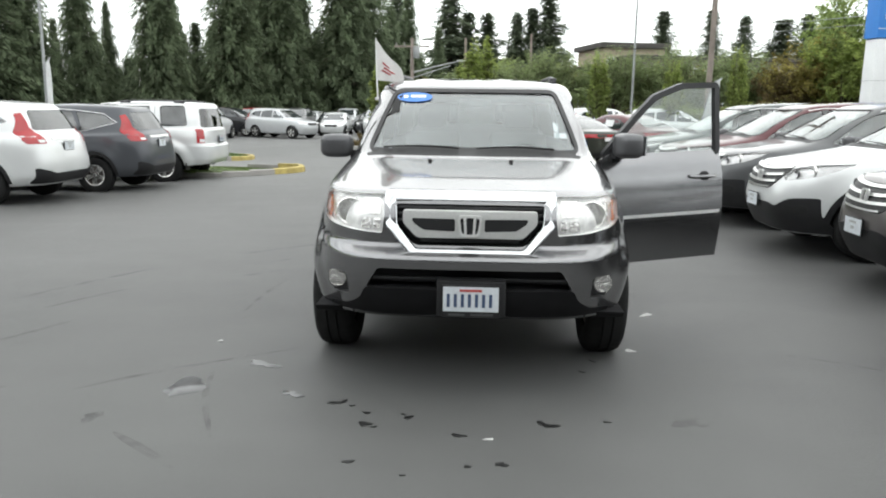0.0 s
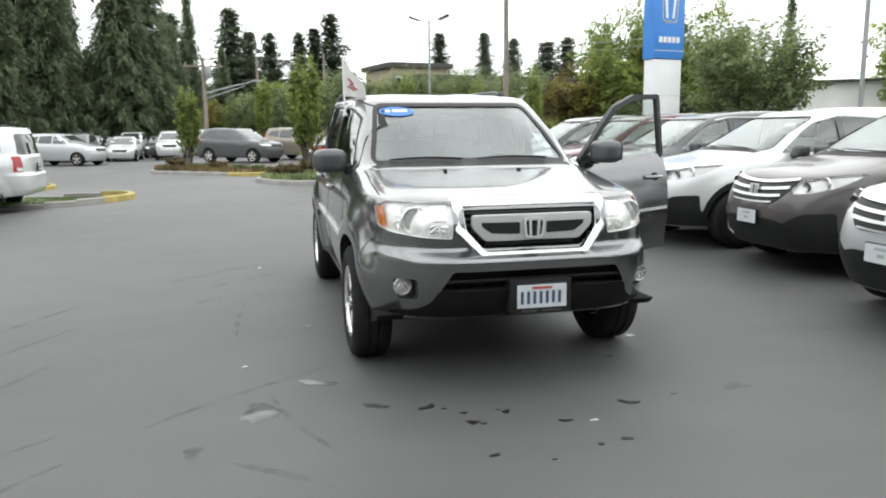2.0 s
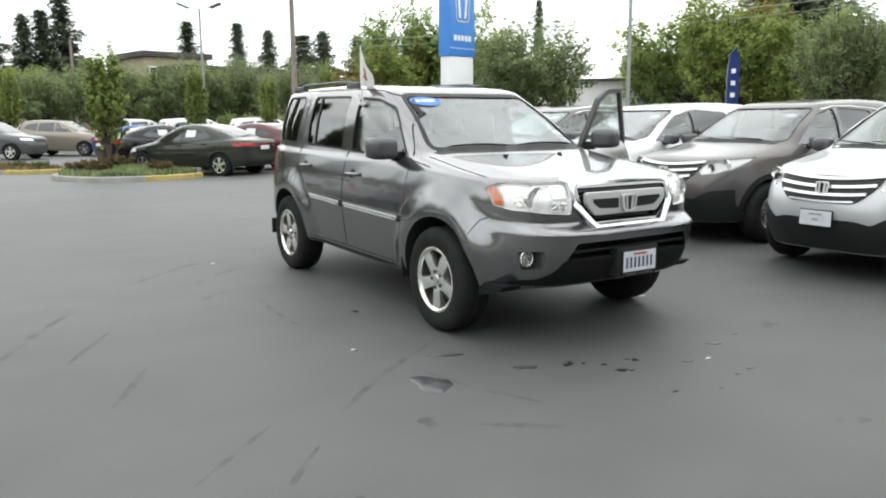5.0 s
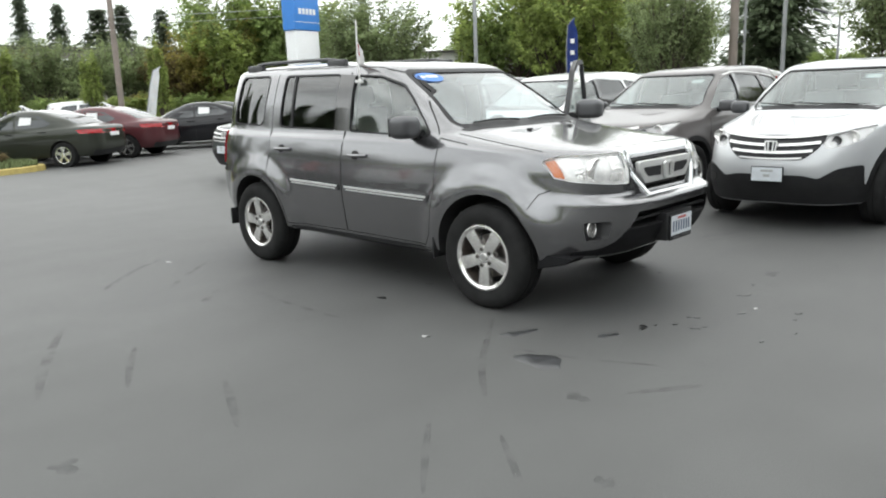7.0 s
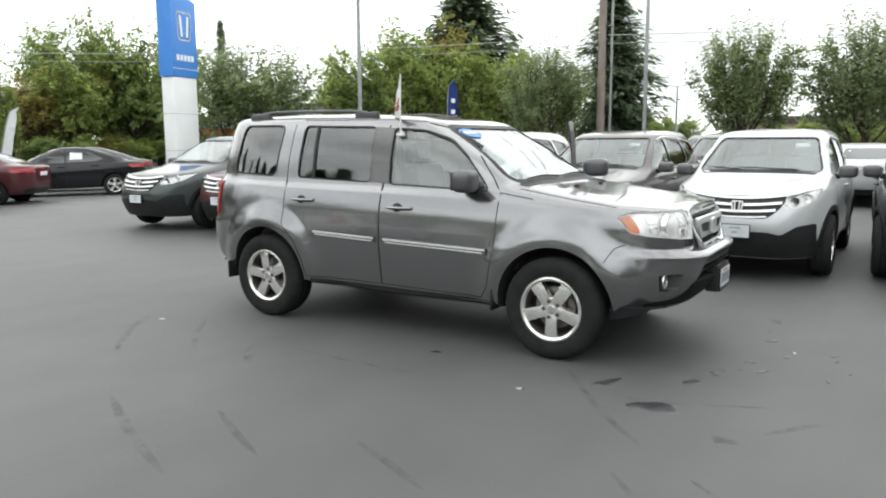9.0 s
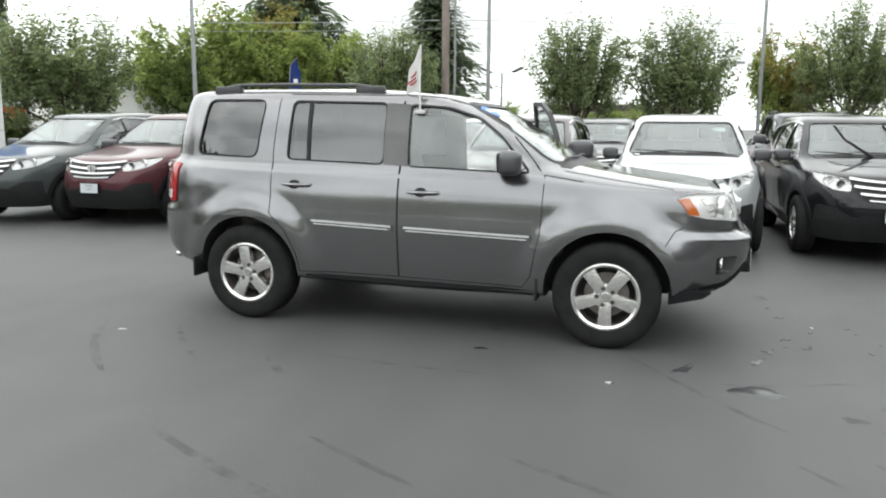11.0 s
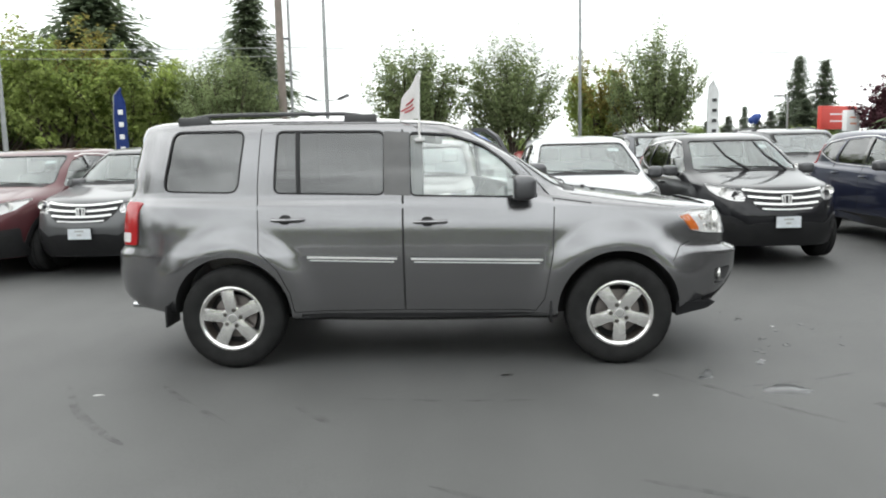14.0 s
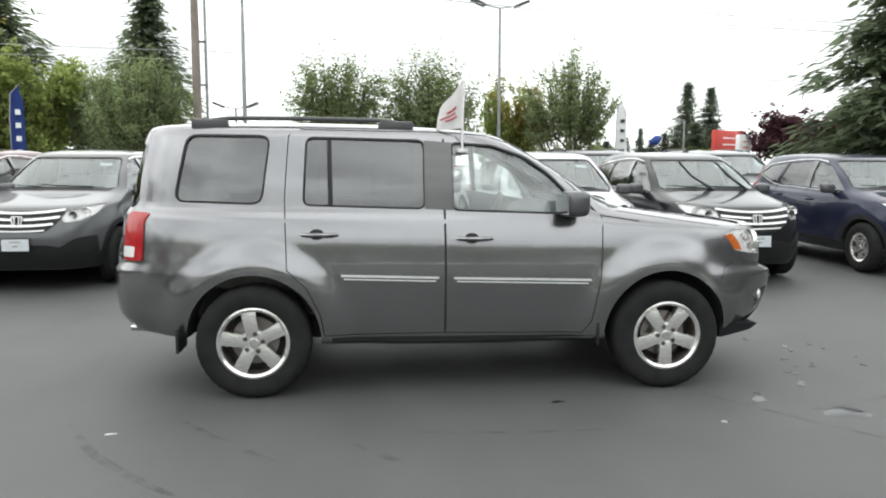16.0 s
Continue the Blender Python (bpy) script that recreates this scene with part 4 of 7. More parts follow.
        for poly in ([(0.565, 1.47), (0.605, 1.46), (0.60, 1.40), (0.57, 1.41)], [(0.57, 1.40), (0.655, 1.395), (0.66, 1.36), (0.57, 1.365)]):
            part("paper_slip", sh.patch(poly, "front", -0.012, 0.002, 0.06), M["white_sticker"], car)
    else:
        for s in (-1, 1):
            side_mirror(car, s, s * 0.89, -0.70, 1.275, M["cap"])
    if flag:
        window_flag(car, sh)
    sh.bm.free()
    if m is not None:
        car.matrix_world = m
    return car


def window_flag(car, sh):
    """A small white flag on a plastic stick clipped to the passenger window."""
    hit, _, _ = sh.at("right", (0.01, 1.65))
    x, y, z = hit.x - 0.02, 0.01, 1.64
    fl = new("window_flag")
    fl.parent = car
    tagged(fl, "white flag with red marks on a white stick")
    bm = bmesh.new()
    box(bm, x - 0.02, x + 0.012, y - 0.035, y + 0.035, z - 0.03, z - 0.005, 0.005)
    tube(bm, [(x, y, z - 0.02), (x - 0.01, y, z + 0.18), (x - 0.015, y - 0.01, z + 0.46)], 0.008, 0.006, 8)
    part("stick", bm, M["flag_white"], fl)
    bm = bmesh.new()
    grid = []
    for i in range(11):
        row = []
        for j in range(9):
            u, v = i / 10, j / 8
            top = z + 0.46 - 0.01 - u * 0.24
            low = z + 0.13 - 0.01 * u
            px = x - 0.015 + u * 0.19 + 0.02 * math.sin(u * 7 + v * 2) * u
            py = y + u * 0.17 + 0.02 * math.sin(u * 9 + 1 + v) * u
            row.append(bm.verts.new((px, py, low + (top - low) * v)))
        grid.append(row)
    for a, b in zip(grid, grid[1:]):
        for j in range(8):
            bm.faces.new((a[j], a[j + 1], b[j + 1], b[j]))
    r = bmesh.ops.solidify(bm, geom=bm.faces[:], thickness=0.002)
    cl = part("cloth", bm, M["flag_white"], fl)
    for k, (u0, v0, du) in enumerate(((0.25, 0.55, 0.3), (0.3, 0.42, 0.42), (0.2, 0.3, 0.4))):
        bm = bmesh.new()
        for sgn in (-1, 1):
            line = []
            for i in range(5):
                u = u0 + du * i / 4
                top = z + 0.45 - u * 0.24
                low = z + 0.13 - 0.01 * u
                px = x - 0.015 + u * 0.19 + 0.02 * math.sin(u * 7 + v0 * 2) * u + sgn * 0.003
                py = y + u * 0.17 + 0.02 * math.sin(u * 9 + 1 + v0) * u
                line.append((px, py, low + (top - low) * v0))
            tube(bm, line, 0.006, sides=4)
        part("flag_mark", bm, M["flag_red"], cl)


def door_handle(parent, sh, pl, y, z, paint):
    s = -1 if pl == "right" else 1
    hit, _, _ = sh.at(pl, (y, z))
    bm = bmesh.new()
    cup = [(y + 0.02 + 0.048 * math.cos(k * math.tau / 20), z + 0.035 * math.sin(k * math.tau / 20)) for k in range(20)]
    h = part("door_handle", sh.patch(cup, pl, 0.0015, 0.004, 0.05), M["black_plastic"], parent)
    bm = bmesh.new()
    pts = [(hit.x + s * (0.004 + 0.036 * math.sin(k / 8 * math.pi) ** 0.5), y - 0.115 + 0.23 * k / 8, z) for k in range(9)]
    tube(bm, pts, 0.0135, sides=8)
    part("pull", bm, paint, h)


def open_front_door(car, sh, paint, angle=-66.0):
    """The driver's door, swung open on its front hinge."""
    hinge = Vector((0.93, -0.90, 0))
    turn = Matrix.Translation(hinge) @ Matrix.Rotation(radians(angle), 4, "Z") @ Matrix.Translation(-hinge)
    panel = [(0.125, 0.435), (-0.80, 0.415), (-0.855, 0.48), (-0.915, 0.80), (-0.918, 1.17), (-0.84, 1.205), (0.125, 1.235)]
    bm = sh.patch(panel, "left", 0.0, 0.075, 0.06)
    door = part("front_door", bm, [paint], car, "grey driver's door standing wide open", smooth=40)
    part("door_panel", sh.patch([(p[0] * 0.97, p[1]) for p in panel], "left", -0.075, 0.02, 0.1), M["dash"], door)
    frame_line = [(-0.865, 1.195), (-0.735, 1.335), (-0.61, 1.465), (-0.45, 1.610), (-0.21, 1.697), (0.10, 1.71), (0.105, 1.22)]
    heights = np.linspace(1.18, 1.70, 14)
    sides = [sh.at("left", (0.05, z))[0].x for z in heights]

    def lean(y, z):
        return sides[0] + 0.42 * (float(np.interp(z, heights, sides)) - sides[0]) - 0.05 * max(0.0, -y) ** 2

    bm, rows = bmesh.new(), []
    line = [Vector(p) for p in rounded(frame_line, 0.022)]
    n = len(line)
    for i, p in enumerate(line):
        d = line[min(i + 1, n - 1)] - line[max(i - 1, 0)]
        side = Vector((-d.y, d.x)).normalized() * 0.021
        rows.append([bm.verts.new((lean(*q) + e, q.x, q.y)) for q, e in ((p - side, 0), (p + side, 0), (p + side, -0.04), (p - side, -0.04))])
    for a, b in zip(rows, rows[1:]):
        for i in range(4):
            bm.faces.new((a[i], b[i], b[(i + 1) % 4], a[(i + 1) % 4]))
    for r in (rows[0], rows[-1]):
        bm.faces.new(r)
    bmesh.ops.recalc_face_normals(bm, faces=bm.faces)
    part("window_frame", bm, M["frame_dark"], door)
    bm = prism(bmesh.new(), rounded(frame_line, 0.022), -0.022, -0.018, "yz")
    for v in bm.verts:
        v.co.x += lean(v.co.y, v.co.z)
    w = part("side_window", bm, M["glass"], door)
    w.visible_shadow = False
    part("moulding", sh.strip([(-0.86, 0.748), (0.10, 0.772)], "left", 0.05, 0.014, 0.02, step=0.1), paint, door)
    part("chrome_strip", sh.strip([(-0.85, 0.760), (0.09, 0.784)], "left", 0.024, 0.018, 0.008, step=0.1), M["bright_trim"], door)
    door_handle(door, sh, "left", -0.06, 1.045, paint)
    side_mirror(door, 1, 0.88, -0.79, 1.275, M["cap"])
    door.matrix_local = Matrix.Translation((0, 0, 0.042)) @ turn
    return door


suv = build_suv(M["suv_paint"], "suv", "dark grey metallic family SUV with its driver's door open", open_door=True, flag=True)


# ---- compact crossovers ----
CX_LEVELS = [
    (-1.90, 2.00, 0.65, 4.0, 4.0, 0.26, 0.25, 0.33, 0.2),
    (-2.05, 2.20, 0.850, 4.2, 5.0, 0.24, 0.27, 0.33, 0.2),
    (-2.16, 2.29, 0.895, 4.0, 6.0, 0.42, 0.43, 0.46, 0.8),
    (-2.20, 2.31, 0.908, 3.9, 6.0, 0.58, 0.62, 0.63, 1.0),
    (-2.17, 2.27, 0.912, 3.9, 6.0, 0.74, 0.80, 0.86, 1.0),
    (-2.10, 2.24, 0.900, 4.0, 6.0, 0.87, 0.94, 1.00, 0.8),
    (-1.98, 2.20, 0.875, 4.2, 6.0, 0.965, 1.04, 1.11, 0.6),
    (-1.02, 2.14, 0.832, 6.0, 5.5, 1.130, 1.110, 1.18, 0.3),
    (-0.60, 2.02, 0.770, 6.0, 5.5, 1.365, 1.375, 1.40, 1.0),
    (-0.14, 1.88, 0.655, 5.5, 5.0, 1.600, 1.635, 1.615, 0.8),
    (0.02, 1.76, 0.54, 4.5, 5.0, 1.645, 1.685, 1.65, 1.0),
    (0.30, 1.40, 0.30, 4.0, 4.0, 1.675, 1.700, 1.67, 1.0),
    (0.65, 0.95, 0.05, 2.5, 2.5, 1.700, 1.704, 1.70, 1.0),
]
CX_CABIN = [
    (-0.92, 2.00, 0.77, 6.0, 5.0, 0.45, 0.45, 0.45, 0.0),
    (-0.93, 2.02, 0.79, 6.0, 5.0, 0.90, 0.90, 0.90, 0.5),
    (-0.90, 2.00, 0.765, 6.0, 5.0, 1.11, 1.11, 1.17, 0.5),
    (-0.51, 1.90, 0.715, 6.0, 5.0, 1.365, 1.375, 1.39, 1.0),
    (-0.06, 1.76, 0.61, 5.5, 5.0, 1.565, 1.595, 1.575, 0.5),
    (0.10, 1.60, 0.48, 4.5, 5.0, 1.605, 1.635, 1.610, 0.5),
]


def lowered(poly):
    """The glass line brought down to the roof of a compact crossover."""
    return [(u, 1.11 + (z - 1.11) * 0.96 if z > 1.11 else z) for u, z in poly]


CX_LEVELS = [(*v[:5], *[z for _, z in lowered([(0, q) for q in v[5:8]])], v[8]) for v in CX_LEVELS]
CX_CABIN = [(*v[:5], *[z for _, z in lowered([(0, q) for q in v[5:8]])], v[8]) for v in CX_CABIN]
CX_FRONT = rounded(lowered([(0.09, 1.145), (-0.74, 1.115), (-0.60, 1.23), (-0.42, 1.375), (-0.22, 1.495), (0.08, 1.57)]), 0.04)
CX_REAR = rounded(lowered([(0.17, 1.15), (0.93, 1.175), (1.00, 1.26), (0.86, 1.54), (0.17, 1.58)]), 0.04)
CX_QUARTER = rounded(lowered([(1.02, 1.18), (1.15, 1.20), (1.70, 1.35), (1.45, 1.495), (0.94, 1.55), (1.06, 1.27)]), 0.04)
CX_SHIELD = rounded(lowered([(-0.71, 1.155), (0.71, 1.155), (0.575, 1.575), (-0.575, 1.575)]), 0.06)
CX_BACK = rounded(lowered([(-0.64, 1.21), (0.64, 1.21), (0.52, 1.54), (-0.52, 1.54)]), 0.06)


def build_crossover():
    car = thing("crossover_car", "compact crossover car", "car", "crossovers for sale")
    paint = M["paint"]
    sh = Shell(skin(CX_LEVELS, 160, 5, [(-1.31, 0.34, 0.42, 0.60, 0.02), (1.31, 0.34, 0.42, 0.60, 0.02)]))
    sh.cut(skin(CX_CABIN, 48, 3), M["liner"])
    for poly in (CX_FRONT, CX_REAR, CX_QUARTER):
        for s in (-1, 1):
            bm = bmesh.new()
            prism(bm, poly, s * 0.3, s * 1.3, "yz")
            sh.cut(bm, M["black_plastic"])
    for poly, lo, hi in ((CX_SHIELD, -2.0, 0.3), (CX_BACK, 1.4, 3.0)):
        bm = bmesh.new()
        prism(bm, poly, lo, hi, "xz")
        sh.cut(bm, M["black_plastic"])
    HL = rounded([(0.485, 0.925), (0.455, 0.845), (0.49, 0.797), (0.62, 0.812), (0.72, 0.862), (0.765, 0.93), (0.775, 0.998), (0.70, 0.985), (0.60, 0.958)], 0.02)
    for s in (-1, 1):
        sh.cut(sh.patch(HL if s > 0 else mirrored(HL), "front", 0.03, 0.07, 0.06), M["grey_reflector"])
    arch_cuts(sh, 1.31, 0.35, 0.395, 0.3, 0.91)
    body = new("body", sh.finish("body", paint))
    body.parent = car
    for poly, nm in ((CX_FRONT, "glass"), (CX_REAR, "tint_glass"), (CX_QUARTER, "tint_glass")):
        for pl in ("right", "left"):
            w = part("side_window", sh.patch(poly, pl, -0.010, 0.004, 0.2), M[nm], car)
            w.visible_shadow = False
    for pl in ("right", "left"):
        rim = lowered([(-0.66, 1.098), (0.1, 1.125), (0.95, 1.155), (1.15, 1.18), (1.73, 1.345), (1.47, 1.515), (0.90, 1.575), (0.5, 1.60), (0.10, 1.597), (-0.10, 1.557)])
        part("chrome_strip", sh.strip(rim, pl, 0.009, 0.003, 0.008, step=0.1), M["bright_trim"], car)
        part("door_pillar", sh.patch(lowered([(0.09, 1.145), (0.17, 1.15), (0.17, 1.58), (0.08, 1.57)]), pl, 0.004, 0.012), M["gloss_black"], car)
        for gap in ([(0.13, 0.36), (0.12, 1.12)], [(-0.86, 0.40), (-0.92, 0.75), (-0.86, 1.08)], [(0.80, 0.42), (1.00, 0.74), (1.08, 0.90), (1.03, 1.15)]):
            part("panel_gap", sh.strip(gap, pl, 0.008, 0.0012, 0.004, step=0.08), M["gap"], car)
        part("sill", sh.strip([(-0.95, 0.335), (0.95, 0.345)], pl, 0.15, 0.012, 0.03, step=0.2), M["black_plastic"], car)
        for wy in (-1.31, 1.31):
            arc = [(wy + 0.425 * math.cos(a), 0.35 + 0.425 * math.sin(a)) for a in np.linspace(0.02, math.pi - 0.02, 15)]
            part("arch_trim", sh.strip(arc, pl, 0.06, 0.008, 0.02, step=0.2), M["black_plastic"], car)
        for y, z in ((-0.02, 0.97), (0.88, 1.01)):
            door_handle(car, sh, pl, y, z, paint)
    w = part("windshield", sh.patch(CX_SHIELD, "front", -0.006, 0.005, 0.15), M["far_shield"], car)
    w.visible_shadow = False
    part("window_seal", sh.strip(CX_SHIELD, "front", 0.014, 0.002, 0.014, closed=True, step=0.1), M["black_plastic"], w)
    w = part("rear_window", sh.patch(CX_BACK, "rear", -0.006, 0.005, 0.15), M["tint_glass"], car)
    w.visible_shadow = False
    part("cowl", sh.patch([(-0.66, -0.93), (0.66, -0.93), (0.62, -1.01), (-0.62, -1.01)], "top", 0.003, 0.01, 0.15), M["black_plastic"], car)
    for x0, x1 in ((0.45, -0.25), (-0.2, -0.62)):
        bm = bmesh.new()
        pts = []
        for k in range(5):
            hit, _, _ = sh.at("front", (x0 + (x1 - x0) * k / 4, 1.165 + 0.006 * k))
            pts.append(hit + Vector((0, -0.016, 0.012)))
        tube(bm, pts, 0.009, 0.006, 6)
        part("wiper", bm, M["black_plastic"], car)
    # paper slip behind the glass
    part("paper_slip", sh.patch([(0.34, 1.45), (0.50, 1.45), (0.49, 1.49), (0.34, 1.49)], "front", -0.015, 0.002, 0.1), M["white_sticker"], car)
    # grille with three bright bars
    GB = rounded([(-0.485, 0.945), (-0.45, 0.82), (-0.31, 0.69), (0.31, 0.69), (0.45, 0.82), (0.485, 0.945), (0.25, 0.922), (-0.25, 0.922)], 0.06)
    gr = part("grille", sh.patch(GB, "front", 0.006, 0.02, 0.05), M["black_plastic"], car)
    for z, w2, up in ((0.898, 0.475, 0.038), (0.828, 0.44, 0.03), (0.760, 0.385, 0.022), (0.700, 0.30, 0.012)):
        arc = [(w2 * k / 6, z + up * (k / 6) ** 2) for k in range(-6, 7)]
        part("grille_bar", sh.strip(arc, "front", 0.024 if z > 0.72 else 0.014, 0.02, 0.03, step=0.06), M["satin"], gr)
    hit, _, _ = sh.at("front", (0, 0.82))
    emblem(car, 0.0, hit.y - 0.03, 0.82, 0.13, -8)
    for s in (-1, 1):
        p = HL if s > 0 else mirrored(HL)
        hl = part("headlight", sh.patch(p, "front", -0.03, 0.008, 0.06), M["grey_reflector"], car)
        w = part("lens", sh.patch(p, "front", 0.003, 0.004, 0.08), M["lamp_glass"], hl)
        w.visible_shadow = False
        for cx, cz, r in ((0.555, 0.872, 0.044), (0.655, 0.905, 0.056)):
            hit, _, _ = sh.at("front", (s * cx, cz))
            bm = bmesh.new()
            lathe(bm, [(r * 1.06, hit.y + 0.025), (r, hit.y + 0.008), (r * 0.93, hit.y + 0.01), (r * 0.7, hit.y + 0.022), (0.012, hit.y + 0.028)], "y", 20, m=Matrix.Translation((s * cx, 0, cz)))
            part("reflector", bm, M["grey_plastic"] if cx < 0.6 else M["lamp_facet"], hl)
        fg = rounded([(0.56, 0.535), (0.705, 0.545), (0.70, 0.465), (0.58, 0.445)], 0.03)
        part("fog_recess", sh.patch(fg if s > 0 else mirrored(fg), "front", 0.016, 0.03, 0.05), M["gap"], car)
        # tall rear lamps up the pillars
        tl = rounded([(s * 0.60, 1.50), (s * 0.66, 1.48), (s * 0.76, 1.22), (s * 0.82, 1.06), (s * 0.81, 0.99), (s * 0.57, 1.0), (s * 0.60, 1.10), (s * 0.655, 1.26)], 0.02)
        lamp = part("tail_light", sh.patch(lowered(tl), "rear", 0.010, 0.03, 0.05), M["red_lamp"], car, "tall red tail light")
        sd = rounded([(1.80, 1.47), (1.88, 1.45), (2.02, 1.20), (2.10, 1.02), (2.03, 1.02), (1.94, 1.20)], 0.02)
        part("lamp_side", sh.patch(lowered(sd), "left" if s > 0 else "right", 0.008, 0.02, 0.06), M["red_lamp"], lamp)
        part("reverse_light", sh.patch([(s * 0.60, 1.06), (s * 0.70, 1.06), (s * 0.69, 1.015), (s * 0.60, 1.015)], "rear", 0.014, 0.006, 0.06), M["white_lamp"], lamp)
    low = rounded([(-0.765, 0.42), (-0.755, 0.635), (-0.60, 0.615), (-0.45, 0.515), (-0.32, 0.545), (0.32, 0.545), (0.45, 0.515), (0.60, 0.615), (0.755, 0.635), (0.765, 0.42), (0.80, 0.256), (-0.80, 0.256)], 0.03)
    for pl in ("right", "left"):
        part("lower_bumper", sh.strip([(-1.98, 0.375), (-1.74, 0.375)], pl, 0.13, 0.012, 0.03, step=0.06), M["black_plastic"], car)
    part("lower_bumper", sh.patch(low, "front", 0.012, 0.04, 0.05), M["black_plastic"], car)
    back = rounded([(-0.80, 0.62), (-0.5, 0.52), (0.5, 0.52), (0.80, 0.62), (0.78, 0.36), (-0.78, 0.36)], 0.04)
    part("lower_bumper", sh.patch(back, "rear", 0.012, 0.04, 0.05), M["black_plastic"], car)
    part("chrome_strip", sh.strip([(-0.42, 1.07), (0.42, 1.07)], "rear", 0.04, 0.012, 0.015), M["bright_trim"], car)
    hit, _, _ = sh.at("front", (0, 0.56))
    plate(car, 0, hit.y - 0.035, 0.56, 0, True)
    hit, _, _ = sh.at("rear", (0, 0.92))
    plate(car, 0, hit.y + 0.015, 0.95, 180, True)
    four_wheels(car, 1.31, 0.79, 0.345, 0.225, 0.20, (5, 0.05, 0.05, 0.035))
    for x in (-0.36, 0.36):
        seat(car, x, 0.12, 0.55, 0.48)
    seat(car, 0, 0.98, 0.56, 1.15, True)
    bm = bmesh.new()
    prism(bm, rounded([(-0.95, 0.55), (-0.95, 1.07), (-0.72, 1.11), (-0.55, 1.07), (-0.48, 0.9), (-0.55, 0.55)], 0.05), -0.72, 0.72, "yz")
    part("dashboard", bm, M["dash"], car)
    steering_wheel(car, 0.36, -0.34, 1.0)
    for s in (-1, 1):
        side_mirror(car, s, s * 0.82, -0.60, 1.15, M["cap"], 0.86)
    sh.bm.free()
    return car


def paint_it(car, col):
    for o in car.children_recursive:
        o.color = (*col, 1)


COLORS = {"white": (0.64, 0.65, 0.65), "silver": (0.48, 0.49, 0.50), "brown": (0.112, 0.103, 0.102), "black": (0.012, 0.012, 0.014), "navy": (0.018, 0.022, 0.045),
          "grey": (0.10, 0.102, 0.105), "maroon": (0.085, 0.028, 0.032), "green_grey": (0.06, 0.068, 0.068), "red": (0.20, 0.02, 0.02), "dark_green": (0.035, 0.038, 0.030),
          "tan": (0.25, 0.22, 0.18), "blue": (0.03, 0.10, 0.35), "slate": (0.072, 0.076, 0.085)}


def park(proto, used, color, x, y, turn, label, group=None):
    """Stands a car at a place; the first use takes the model itself."""
    m = pose(x, y, lie(x, y), 0, 0, turn)
    if proto not in used:
        used.add(proto)
        proto.matrix_world = m
        car = proto
    else:
        car = copy_thing(proto, m)
    tagged(car, label, "car", group or "")
    paint_it(car, COLORS[color])
    return car


used = set()
crossover = build_crossover()
ROW = "crossovers parked in the front row"
for color, x, y, turn, label in (
        ("navy", 5.35, -7.1, -90, "navy blue compact crossover parked nose out on asphalt"),
        ("black", 5.20, -4.08, -88, "glossy black compact crossover with its wipers raised"),
        ("silver", 4.97, -1.94, -90, "silver compact crossover parked nose out on asphalt"),
        ("brown", 5.54, 0.36, -91, "metallic brown compact crossover parked nose out on asphalt"),
        ("white", 5.40, 2.48, -90, "white compact crossover parked nose out on asphalt"),
        ("grey", 5.34, 4.62, -90, "grey compact crossover parked nose out on asphalt"),
        ("maroon", 5.10, 6.25, -90, "maroon compact crossover parked nose out on asphalt"),
        ("green_grey", 4.80, 7.95, -90, "dark green-grey compact crossover parked nose out")):
    car = park(crossover, used, color, x, y, turn, label, ROW)
    if color == "black":
        black_car = car
for color, x, y, turn, label in (
        ("white", -9.15, 6.30, -90, "white compact crossover parked with its tail out"),
        ("slate", -8.52, 8.60, -90, "slate grey compact crossover parked with its tail out")):
    park(crossover, used, color, x, y, turn, label, "cars parked tail out")
for color, x, y in (("grey", 10.9, -0.3), ("white", 10.9, 2.2), ("silver", 10.9, 4.7), ("maroon", 10.9, 7.2)):
    park(crossover, used, color, x, y, -90, color.replace("_", "-") + " compact crossover parked behind the front row", "crossovers parked in the second row")
white_suv = build_suv(M["paint"], "suv", "white family SUV parked with its tail out beside grass", "cars parked tail out")
white_suv.matrix_world = pose(-8.35, 11.3, lie(-8.35, 11.3), 0, 0, -90)
paint_it(white_suv, COLORS["white"])
for color, x, y, label in (("slate", 10.6, -4.46, "dark grey family SUV parked behind the front row"), ("grey", 10.7, -7.35, "grey family SUV parked behind the front row")):
    tall = copy_thing(white_suv, pose(x, y, lie(x, y), 0, 0, -90))
    tagged(tall, label, "car", "family SUVs in the second row")
    paint_it(tall, COLORS[color])

# raised wiper blades of the black crossover
for x0, x1 in ((0.50, 0.12), (0.0, -0.42)):
    bm = bmesh.new()
    tube(bm, [(x0, -1.0, 1.14), (x1 + 0.12, -0.93, 1.34), (x1, -0.80, 1.52)], 0.019, 0.013, 6)
    part("raised_wiper", bm, M["black_plastic"], black_car, "black wiper raised off the glass")


